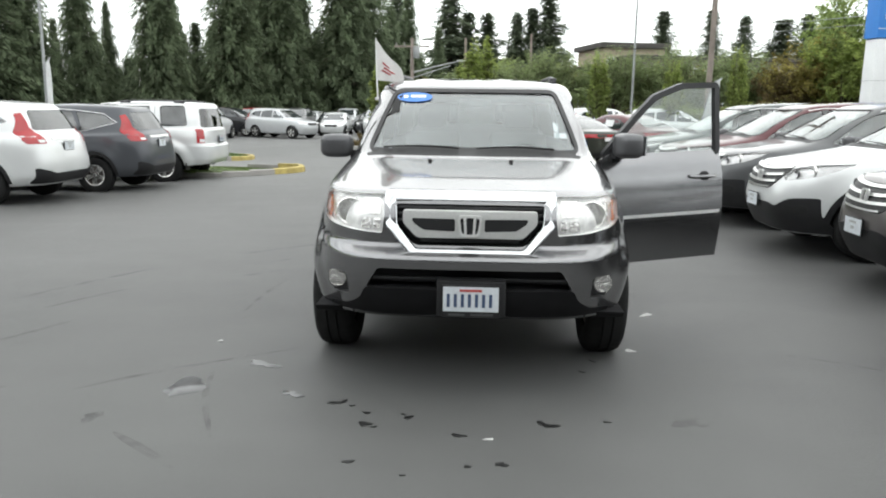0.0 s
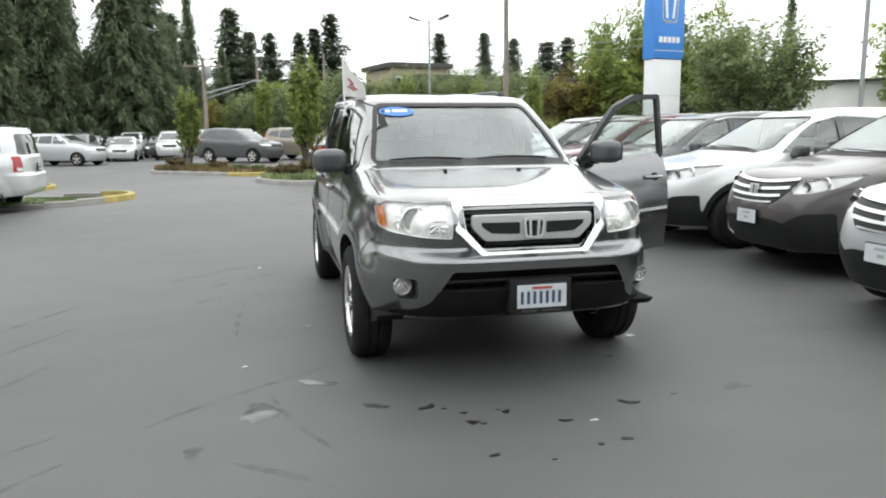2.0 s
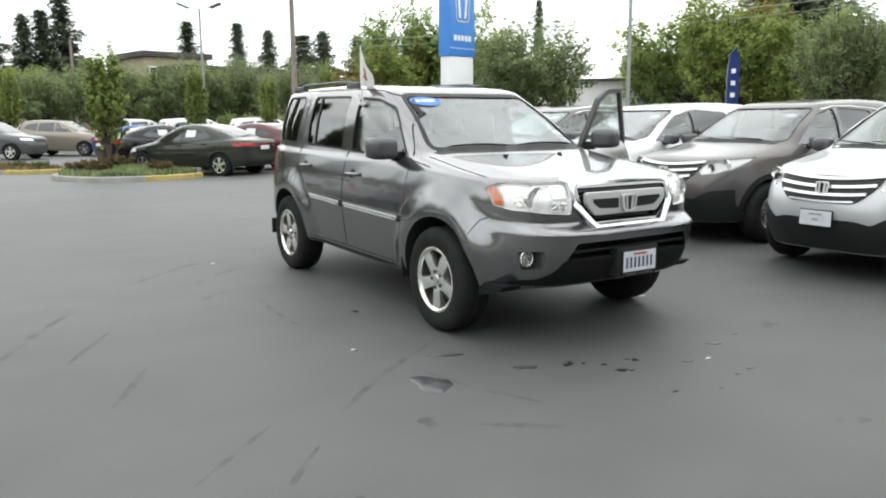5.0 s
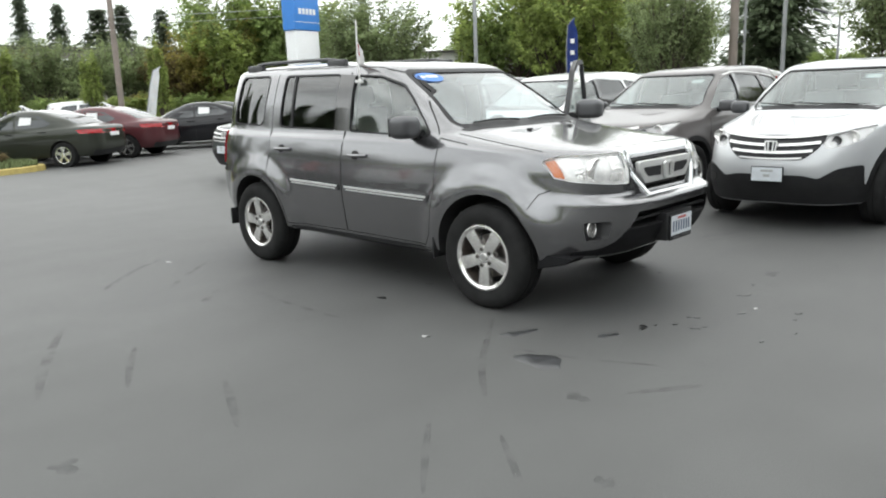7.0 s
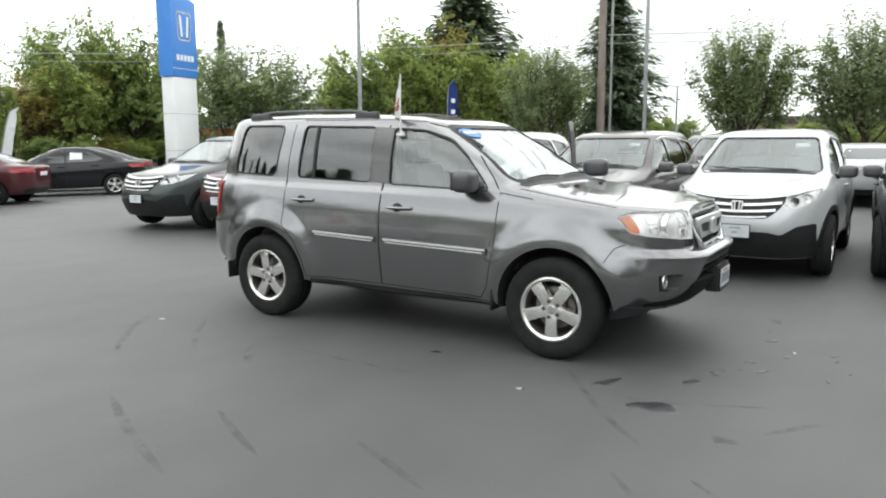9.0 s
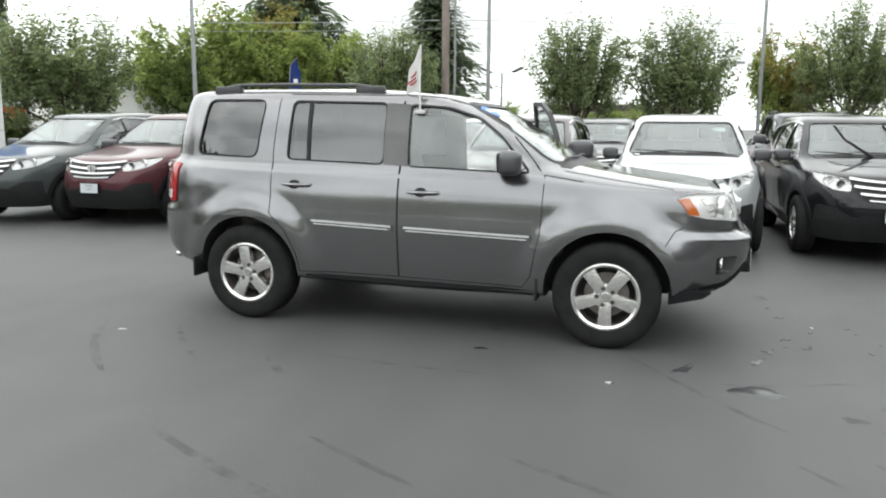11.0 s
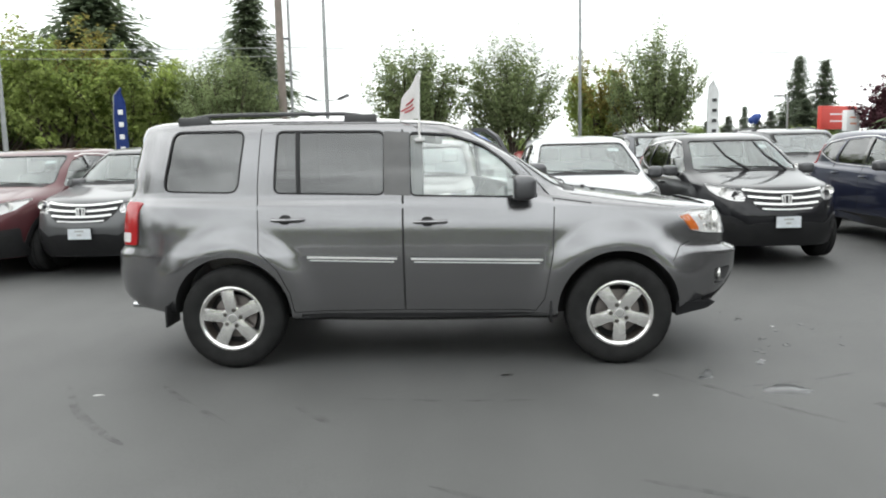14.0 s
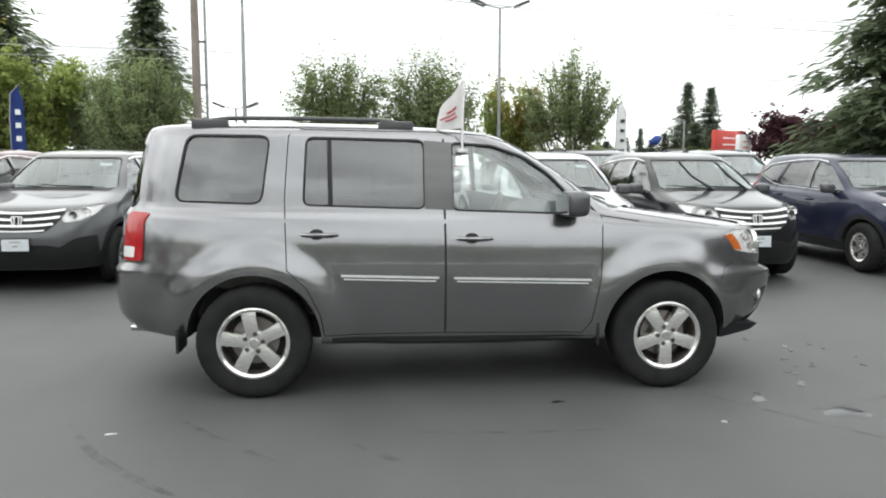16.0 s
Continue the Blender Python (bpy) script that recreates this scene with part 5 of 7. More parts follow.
# ---- ground ----
def asphalt_material():
    """Old sealed asphalt: pale and dark blotches, fine grain, faint tyre arcs."""
    m = bpy.data.materials.new("asphalt")
    m.use_nodes = True
    nt = m.node_tree
    p = nt.nodes["Principled BSDF"]
    N, L = nt.nodes.new, nt.links.new
    tc = N("ShaderNodeTexCoord")

    def noise_of(scale, detail, lo, hi, f0=0.3, f1=0.7, stretch=None):
        n = N("ShaderNodeTexNoise")
        n.inputs["Scale"].default_value, n.inputs["Detail"].default_value = scale, detail
        if stretch:
            mp = N("ShaderNodeMapping")
            mp.inputs["Scale"].default_value = stretch
            mp.inputs["Rotation"].default_value = (0, 0, 0.5)
            L(tc.outputs["Object"], mp.inputs["Vector"])
            L(mp.outputs[0], n.inputs["Vector"])
        else:
            L(tc.outputs["Object"], n.inputs["Vector"])
        r = N("ShaderNodeMapRange")
        r.inputs["From Min"].default_value, r.inputs["From Max"].default_value = f0, f1
        r.inputs["To Min"].default_value, r.inputs["To Max"].default_value = lo, hi
        L(n.outputs["Fac"], r.inputs["Value"])
        return n, r

    def times(a, b):
        t = N("ShaderNodeMath")
        t.operation = "MULTIPLY"
        L(a.outputs[0], t.inputs[0])
        L(b.outputs[0], t.inputs[1])
        return t
    _, big = noise_of(0.22, 5, 0.84, 1.16)
    _, mid = noise_of(1.6, 6, 0.93, 1.07)
    fine_n, fine = noise_of(160, 2, 0.84, 1.16)
    _, streak = noise_of(1.1, 4, 0.94, 1.05, stretch=(0.25, 2.2, 1))
    v = times(times(big, mid), times(fine, streak))
    # a wobble for the edge of the painted far sheen
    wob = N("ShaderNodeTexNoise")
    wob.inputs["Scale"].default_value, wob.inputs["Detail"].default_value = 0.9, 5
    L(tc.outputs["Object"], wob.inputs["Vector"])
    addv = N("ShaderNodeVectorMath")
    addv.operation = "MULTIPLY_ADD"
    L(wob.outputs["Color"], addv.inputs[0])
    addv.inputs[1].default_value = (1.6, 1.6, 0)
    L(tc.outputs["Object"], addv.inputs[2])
    # the sky sheen on the far asphalt, put into its colour as paleness
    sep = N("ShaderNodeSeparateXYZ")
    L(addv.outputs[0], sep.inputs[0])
    far_sheen = N("ShaderNodeMapRange")
    far_sheen.interpolation_type = "SMOOTHSTEP"
    far_sheen.inputs["From Min"].default_value, far_sheen.inputs["From Max"].default_value = 2.0, 17.0
    far_sheen.inputs["To Min"].default_value, far_sheen.inputs["To Max"].default_value = 0.97, 1.42
    L(sep.outputs["Y"], far_sheen.inputs["Value"])
    v = times(v, far_sheen)
    sc = N("ShaderNodeVectorMath")
    sc.operation = "SCALE"
    sc.inputs[0].default_value = (0.0725, 0.073, 0.0715)
    L(v.outputs[0], sc.inputs["Scale"])
    L(sc.outputs[0], p.inputs["Base Color"])
    p.inputs["Roughness"].default_value = 0.63
    p.inputs["Specular IOR Level"].default_value = 0.5
    bp = N("ShaderNodeBump")
    bp.inputs["Strength"].default_value, bp.inputs["Distance"].default_value = 0.35, 0.006
    L(fine_n.outputs["Fac"], bp.inputs["Height"])
    L(bp.outputs[0], p.inputs["Normal"])
    return m


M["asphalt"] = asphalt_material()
M["tar"] = material("oil_spot", (0.014, 0.014, 0.014), 0.35, 0, 0.25, 20, 200)


def scuff_material():
    """Rubber left on the asphalt: worn through in patches."""
    m = material("tyre_scuff", (0.052, 0.052, 0.051), 0.7, 0, 0.2, 6, 150)
    nt = m.node_tree
    p, out = nt.nodes["Principled BSDF"], nt.nodes["Material Output"]
    tc, n, r = nt.nodes.new("ShaderNodeTexCoord"), nt.nodes.new("ShaderNodeTexNoise"), nt.nodes.new("ShaderNodeMapRange")
    n.inputs["Scale"].default_value, n.inputs["Detail"].default_value = 7.0, 6
    nt.links.new(tc.outputs["Object"], n.inputs["Vector"])
    r.inputs["From Min"].default_value, r.inputs["From Max"].default_value = 0.40, 0.72
    r.inputs["To Min"].default_value, r.inputs["To Max"].default_value = 0.0, 0.34
    nt.links.new(n.outputs["Fac"], r.inputs["Value"])
    tr, mix = nt.nodes.new("ShaderNodeBsdfTransparent"), nt.nodes.new("ShaderNodeMixShader")
    nt.links.new(r.outputs[0], mix.inputs[0])
    nt.links.new(tr.outputs[0], mix.inputs[1])
    nt.links.new(p.outputs[0], mix.inputs[2])
    nt.links.new(mix.outputs[0], out.inputs[0])
    return m


M["scuff"] = scuff_material()
M["wet"] = material("wet_patch", (0.045, 0.046, 0.048), 0.28, 0, 0.25, 14, 90)
M["speck"] = material("pale_speck", (0.40, 0.40, 0.39), 0.7, 0, 0.2, 20, 90)
M["kerb"] = material("concrete_kerb", (0.26, 0.25, 0.235), 0.85, 0, 0.2, 2, 60, bump=0.2)
M["kerb_yellow"] = material("yellow_kerb_paint", (0.36, 0.285, 0.09), 0.7, 0, 0.25, 5, 60, bump=0.2)
M["grass"] = material("lawn", (0.10, 0.145, 0.045), 0.9, 0, 0.3, 1.5, 40, bump=0.4, island=0.3)
M["soil"] = material("bark_mulch", (0.075, 0.05, 0.035), 0.95, 0, 0.35, 3, 40, bump=0.5)
M["bark"] = material("tree_bark", (0.085, 0.065, 0.05), 0.9, 0, 0.3, 6, 40, bump=0.4)
M["leaf"] = leaf_material("leaves", (0.24, 0.31, 0.11))
M["leaf_light"] = leaf_material("light_leaves", (0.29, 0.35, 0.11))
M["leaf_autumn"] = leaf_material("turning_leaves", (0.27, 0.235, 0.075), 0.4, 0.4)
M["leaf_rust"] = leaf_material("rust_leaves", (0.185, 0.145, 0.075), 0.4, 0.4)
M["leaf_olive"] = leaf_material("olive_leaves", (0.235, 0.285, 0.14))
M["leaf_purple"] = leaf_material("purple_leaves", (0.10, 0.045, 0.055))
# far needles, slightly greyer: the haze of distance is put into their colour
M["needle_hazed"] = leaf_material("hazed_needles", (0.165, 0.20, 0.135), 0.25, 0.2)
M["needle"] = leaf_material("fir_needles", (0.165, 0.205, 0.125), 0.25, 0.18)
M["metal_pole"] = material("galvanised_pole", (0.30, 0.31, 0.31), 0.5, 0.5, 0.12, 2, 50)
M["dark_metal"] = material("dark_metal", (0.06, 0.062, 0.065), 0.5, 0.4, 0.12, 2, 50)
M["wood_pole"] = material("wooden_pole", (0.22, 0.185, 0.16), 0.85, 0, 0.25, 1.5, 30, bump=0.3)
M["sign_blue"] = material("sign_blue", (0.04, 0.21, 0.60), 0.35, 0, 0.06, 1, 30)
M["sign_white"] = material("sign_white", (0.74, 0.75, 0.75), 0.4, 0, 0.05, 1, 30)
M["wall_white"] = material("white_stucco", (0.80, 0.79, 0.76), 0.85, 0, 0.08, 0.8, 30, bump=0.1)
M["wall_grey"] = material("grey_siding", (0.22, 0.205, 0.185), 0.85, 0, 0.1, 0.5, 20, bump=0.1)
# wall of the unseen building, dark for the reflections it gives
M["wall_dark"] = material("dark_cladding", (0.075, 0.072, 0.07), 0.7, 0, 0.1, 0.5, 20, bump=0.1)
M["wall_tan"] = material("tan_siding", (0.36, 0.30, 0.23), 0.85, 0, 0.1, 0.5, 20, bump=0.1)
M["roof_dark"] = material("dark_roof", (0.06, 0.055, 0.05), 0.8, 0, 0.15, 0.8, 20)
M["pane_dark"] = material("dark_pane", (0.03, 0.035, 0.04), 0.1, 0, 0.1, 0.8, 20)
M["orange_band"] = material("orange_band", (0.62, 0.16, 0.03), 0.5, 0, 0.08, 0.8, 20)
M["red_board"] = material("red_board", (0.55, 0.05, 0.035), 0.5, 0, 0.08, 0.8, 20)


def build_ground():
    """One sheet: finely divided near the cars, reaching the horizon."""
    xs = sorted({-900, -400, -150, -80, -40, *[v / 2 for v in range(-40, 41)], 40, 80, 150, 400, 900})
    ys = sorted({-900, -400, -150, -60, *[v / 2 for v in range(-40, 73)], 50, 80, 150, 400, 900})
    bm = bmesh.new()
    grid = [[bm.verts.new((x, y, lie(x, y))) for y in ys] for x in xs]
    for a, b in zip(grid, grid[1:]):
        for j in range(len(ys) - 1):
            bm.faces.new((a[j], b[j], b[j + 1], a[j + 1]))
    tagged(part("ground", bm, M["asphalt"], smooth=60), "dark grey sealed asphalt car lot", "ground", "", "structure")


build_ground()


def blotch(name, x, y, r, mat, label, category, stretch=1.0, turn=0.0, spikes=0.35, n=26, up=0.003):
    """A thin flat spill with a ragged rim."""
    rng = random.Random(int(abs(x * 997 + y * 313) * 100))
    bm = bmesh.new()
    ph = [rng.uniform(0, math.tau) for _ in range(4)]
    rim = []
    for k in range(n):
        a = k * math.tau / n
        q = r * (1 + spikes * (0.5 * math.sin(2 * a + ph[0]) + 0.4 * math.sin(3 * a + ph[1]) + 0.3 * math.sin(5 * a + ph[2])) + rng.uniform(-0.2, 0.2) * spikes)
        u, v = q * math.cos(a) * stretch, q * math.sin(a)
        c, s = math.cos(turn), math.sin(turn)
        rim.append((x + u * c - v * s, y + u * s + v * c))
    z = lie(x, y) + up
    a = [bm.verts.new((px, py, z)) for px, py in rim]
    b = [bm.verts.new((x + (px - x) * 1.06, y + (py - y) * 1.06, z - up - 0.001)) for px, py in rim]
    bm.faces.new(a)
    for i in range(n):
        j = (i + 1) % n
        bm.faces.new((b[i], b[j], a[j], a[i]))
    return tagged(part(name, bm, mat, smooth=50), label, category, category + "s on the asphalt")


def wear_line(pts, w, mat, name, label):
    """A faint band on the asphalt, tapering to both ends."""
    bm = bmesh.new()
    rows = []
    P = [Vector((*p, 0)) for p in pts]
    fine = []
    for i in range(len(P) - 1):
        a, b, c, d = P[max(i - 1, 0)], P[i], P[i + 1], P[min(i + 2, len(P) - 1)]
        for k in range(6):
            t = k / 6
            fine.append(0.5 * (2 * b + (c - a) * t + (2 * a - 5 * b + 4 * c - d) * t * t + (3 * b - a - 3 * c + d) * t**3))
    fine.append(P[-1])
    n = len(fine)
    for i, p in enumerate(fine):
        d = (fine[min(i + 1, n - 1)] - fine[max(i - 1, 0)]).normalized()
        s = Vector((-d.y, d.x, 0)) * w * (0.15 + 0.85 * math.sin(math.pi * i / (n - 1)) ** 0.6) / 2
        z = Vector((0, 0, lie(p.x, p.y) + 0.002))
        rows.append([bm.verts.new(p + s + z), bm.verts.new(p - s + z)])
    for a, b in zip(rows, rows[1:]):
        bm.faces.new((a[0], a[1], b[1], b[0]))
    return tagged(part(name, bm, mat, smooth=50), label, "mark", "marks on the asphalt")


for k, (x, y, r, st, tn) in enumerate(((-0.70, -2.49, 0.030, 1.6, 0.3), (-0.655, -2.46, 0.022, 1.3, 0.9), (-0.51, -2.61, 0.018, 1.5, 0.1), (-0.50, -2.75, 0.034, 1.5, 0.4), (-0.45, -2.78, 0.016, 1.2, 0),
                                   (-0.32, -2.61, 0.014, 1.2, 0), (-0.29, -2.65, 0.026, 1.5, 0.2), (-0.03, -2.85, 0.026, 1.6, -0.1), (0.42, -2.70, 0.036, 1.7, -0.2), (0.38, -2.66, 0.02, 1.3, 0.3),
                                   (0.72, -2.63, 0.016, 1.4, 0), (-0.51, -3.16, 0.022, 1.5, 0.4), (0.02, -3.17, 0.016, 1.5, 0), (0.17, -3.14, 0.026, 1.6, 0.1), (0.79, -1.67, 0.024, 1.5, 0),
                                   (0.69, -1.88, 0.018, 1.4, 0), (-0.26, -3.27, 0.012, 1.3, 0), (-1.20, -0.57, 0.036, 1.5, 1.2), (-0.68, -0.56, 0.028, 1.6, 1.2), (-1.65, -1.50, 0.014, 1.3, 0),
                                   (-0.54, -0.05, 0.022, 1.6, 1.3), (-0.60, -2.52, 0.014, 1.3, 0.2))):
    blotch("oil_spot", x, y, r * 0.68, M["tar"], "small black oil spot on the asphalt", "oil spot", st, tn, 0.5)
for k, (x, y, r) in enumerate(((1.16, -2.60, 0.06), (-1.88, -2.77, 0.04), (-3.87, -1.46, 0.05), (-0.13, -3.93, 0.05), (-2.52, -3.32, 0.03))):
    blotch("faint_stain", x, y, r, M["scuff"], "faint dark stain on the asphalt", "stain", 1.5, k, 0.5)
blotch("wet_patch", -1.575, -2.32, 0.088, M["wet"], "splash of water with ragged edges on asphalt", "wet patch", 1.75, 1.35, 0.3, 44)
blotch("wet_patch", -1.25, -1.915, 0.045, M["wet"], "small splash of water on the asphalt", "wet patch", 2.0, -0.6, 0.6)
blotch("wet_patch", -0.96, -2.385, 0.032, M["wet"], "small splash of water on the asphalt", "wet patch", 1.8, -0.3, 0.6)
for x, y, r in ((-1.66, -1.48, 0.014), (1.36, -0.54, 0.03), (1.06, -1.45, 0.022), (-1.55, 2.11, 0.016), (0.12, -2.88, 0.012)):
    blotch("pale_scrap", x, y, r, M["speck"], "pale scrap on the asphalt", "scrap", 1.6, x * 3, 0.5)
for pts, w in (([(-3.04, 0.73), (-3.28, 0.30), (-3.50, -0.16), (-3.67, -0.57)], 0.035), ([(-2.93, -0.13), (-3.12, -0.47), (-3.28, -0.79)], 0.025), ([(-2.88, -1.12), (-3.02, -1.42), (-3.17, -1.72)], 0.028),
               ([(-1.10, -1.58), (-1.80, -2.08), (-2.24, -2.48)], 0.025), ([(-1.35, 2.41), (-1.82, 2.12), (-2.17, 1.81), (-2.42, 1.54)], 0.035), ([(-1.35, 1.76), (-1.75, 1.43), (-2.04, 1.12)], 0.028),
               ([(-1.82, 0.74), (-2.04, 0.54), (-2.12, 0.45)], 0.035), ([(-1.67, 0.38), (-1.73, -0.15), (-1.73, -0.75)], 0.022), ([(-1.51, -2.04), (-1.42, -2.44), (-1.21, -2.96)], 0.022),
               ([(2.05, -1.46), (2.30, -1.58), (2.55, -1.74)], 0.018),
               ([(-1.69, -2.94), (-1.47, -3.11), (-1.26, -3.28)], 0.03), ([(-2.52, -2.36), (-2.78, -2.59), (-3.04, -2.83)], 0.02), ([(-2.45, -2.74), (-2.62, -2.94), (-2.77, -3.11)], 0.02)):
    wear_line(pts, w * 1.8, M["scuff"], "tyre_mark", "faint dark tyre mark on the asphalt")


# ---- islands ----
def smooth_loop(pts, n=6):
    P = [Vector(p) for p in pts]
    out = []
    k = len(P)
    for i in range(k):
        a, b, c, d = P[i - 1], P[i], P[(i + 1) % k], P[(i + 2) % k]
        for j in range(n):
            t = j / n
            out.append(0.5 * (2 * b + (c - a) * t + (2 * a - 5 * b + 4 * c - d) * t * t + (3 * b - a - 3 * c + d) * t**3))
    return out


def shrink(loop, d):
    n = len(loop)
    out = []
    for i, p in enumerate(loop):
        t = (loop[(i + 1) % n] - loop[i - 1]).normalized()
        out.append(p + Vector((-t.y, t.x)) * d)
    return out


def island(pts, yellow, fill, label):
    """A planted island: kerb stones round a bed. yellow(x, y): whether the stone there is painted."""
    loop = smooth_loop(pts)
    inner = shrink(loop, 0.15)
    isl = thing("kerb_island", label, "kerb island", "islands in the lot", m=pose(0, 0, 0))
    n = len(loop)
    run = 2
    for i in range(0, n, run):
        bm = bmesh.new()
        ids = [k % n for k in range(i, min(i + run, n) + 1)] if i + run <= n else [*range(i, n), 0]
        o = [loop[k].lerp(loop[ids[0]] if j == len(ids) - 1 else loop[k], 0.0) for j, k in enumerate(ids)]
        q = [inner[k] for k in ids]
        z0 = min(lie(p.x, p.y) for p in o)
        lo = [bm.verts.new((p.x, p.y, z0 - 0.02)) for p in o]
        up = [bm.verts.new((p.x, p.y, z0 + 0.12)) for p in [a.lerp(b, 0.12) for a, b in zip(o, q)]]
        ui = [bm.verts.new((p.x, p.y, z0 + 0.14)) for p in [a.lerp(b, 0.3) for a, b in zip(o, q)]]
        uj = [bm.verts.new((p.x, p.y, z0 + 0.14)) for p in q]
        lj = [bm.verts.new((p.x, p.y, z0 - 0.02)) for p in q]
        for a, b in ((lo, up), (up, ui), (ui, uj), (uj, lj)):
            for k in range(len(o) - 1):
                bm.faces.new((a[k], a[k + 1], b[k + 1], b[k]))
        for k in (0, -1):
            bm.faces.new((lo[k], up[k], ui[k], uj[k], lj[k]))
        bmesh.ops.recalc_face_normals(bm, faces=bm.faces)
        c = o[len(o) // 2]
        part("kerb_stone", bm, M["kerb_yellow"] if yellow(c.x, c.y) else M["kerb"], isl, "", 40)
    bm = bmesh.new()
    cx = sum((p for p in inner), Vector((0, 0))) / n
    z0 = lie(cx.x, cx.y) + 0.10
    rings = [[bm.verts.new((*(p.lerp(cx, f)), z0 + h)) for p in shrink(loop, 0.14)] for f, h in ((0, 0), (0.3, 0.04), (0.65, 0.09))]
    for a, b in zip(rings, rings[1:]):
        for k in range(n):
            bm.faces.new((a[k], a[(k + 1) % n], b[(k + 1) % n], b[k]))
    bm.faces.new(rings[-1])
    part("bed", bm, fill, isl)
    return isl, inner, cx, z0


def tufts(name, inner, cx, z0, count, h, mat, label, seed, w=0.03):
    """Blades of grass or low ground cover over a bed, as one mass."""
    rng = random.Random(seed)
    verts, faces = [], []
    n = len(inner)
    for _ in range(count):
        k = rng.randrange(n)
        f = rng.random() ** 0.5
        p = cx.lerp(inner[k].lerp(inner[(k + 1) % n], rng.random()), f * 0.97)
        a = rng.uniform(0, math.pi)
        hh = h * rng.uniform(0.5, 1.2)
        dx, dy = math.cos(a) * w, math.sin(a) * w
        lx, ly = rng.uniform(-0.5, 0.5) * hh, rng.uniform(-0.5, 0.5) * hh
        i = len(verts)
        z = z0 + 0.09 * (1 - f)
        verts += [(p.x - dx, p.y - dy, z - 0.02), (p.x + dx, p.y + dy, z - 0.02), (p.x + lx, p.y + ly, z + hh)]
        faces.append((i, i + 1, i + 2))
    me = bpy.data.meshes.new(name)
    me.from_pydata(verts, [], faces)
    me.materials.append(mat)
    return tagged(new(name, me), label, "grass" if "grass" in name else "ground cover", "", "stuff")


isl, inner, cx, z0 = island([(-13.0, 11.6), (-8.5, 11.9), (-5.9, 11.0), (-4.45, 11.9), (-4.4, 12.9), (-5.2, 13.6), (-8.5, 13.8), (-13.0, 13.8)][::-1][::-1], lambda x, y: x > -5.0, M["grass"], "grassy kerb island with a yellow painted tip")
tufts("grass", inner, cx, z0, 9000, 0.05, M["grass"], "short mown green grass on a kerb island", 1)
isl, inner, cx, z0 = island([(-15.0, 17.9), (-11.0, 17.9), (-8.0, 18.1), (-7.5, 19.0), (-8.3, 20.0), (-11.0, 20.2), (-15.0, 20.2)], lambda x, y: x > -8.1, M["grass"], "grassy kerb island with a yellow painted tip")
tufts("grass", inner, cx, z0, 5000, 0.06, M["grass"], "short mown green grass on a kerb island", 2)
islA, inA, cA, zA = island([(-5.5, 24.9), (-3.7, 22.3), (-2.0, 20.1), (-0.8, 20.3), (-0.9, 22.0), (-2.6, 24.4), (-4.3, 26.6), (-5.3, 26.3)], lambda x, y: x > -2.8, M["soil"], "planted kerb island with mulch and low shrubs")
tufts("ground_cover", inA, cA, zA, 3500, 0.16, M["leaf_rust"], "low brownish ground cover on an island", 3, 0.06)
islB, inB, cB, zB = island([(-1.6, 16.9), (-0.9, 15.0), (0.3, 14.5), (1.6, 14.8), (2.0, 15.6), (1.3, 17.6), (0.4, 18.9), (-0.9, 18.7)], lambda x, y: x > 0.1 and y < 16.2, M["soil"], "planted kerb island with a yellow painted nose")
tufts("ground_cover", inB, cB, zB, 4500, 0.18, M["leaf_olive"], "low green ground cover on an island", 4, 0.06)


# ---- trees ----
def leaf_mesh(name, centres, size, mat, rng, flat=0.0, long=1.5):
    """One leaf, as a bent rhomb, at every centre."""
    n = len(centres)
    C = np.asarray(centres, float)
    # leaves turn their upper face outwards and to the sky
    nrm = C - C.mean(0)
    nrm /= np.linalg.norm(nrm, axis=1, keepdims=True) + 1e-6
    nrm = nrm * 0.55 + np.array([0, 0, 0.75 + flat]) + rng.normal(size=(n, 3)) * 0.42
    nrm /= np.linalg.norm(nrm, axis=1, keepdims=True)
    u = rng.normal(size=(n, 3)) + np.array([0, 0, -0.5])
    u -= (u * nrm).sum(1, keepdims=True) * nrm
    u /= np.linalg.norm(u, axis=1, keepdims=True)
    w = np.cross(nrm, u)
    s = size * rng.uniform(0.6, 1.3, (n, 1))
    V = np.stack([C - u * s * long / 2, C + w * s / 2 + nrm * s * 0.15, C + u * s * long / 2, C - w * s / 2 + nrm * s * 0.15], 1).reshape(-1, 3)
    F = np.arange(n * 4).reshape(-1, 4)
    me = bpy.data.meshes.new(name)
    me.from_pydata(V.tolist(), [], F.tolist())
    me.materials.append(mat)
    return me


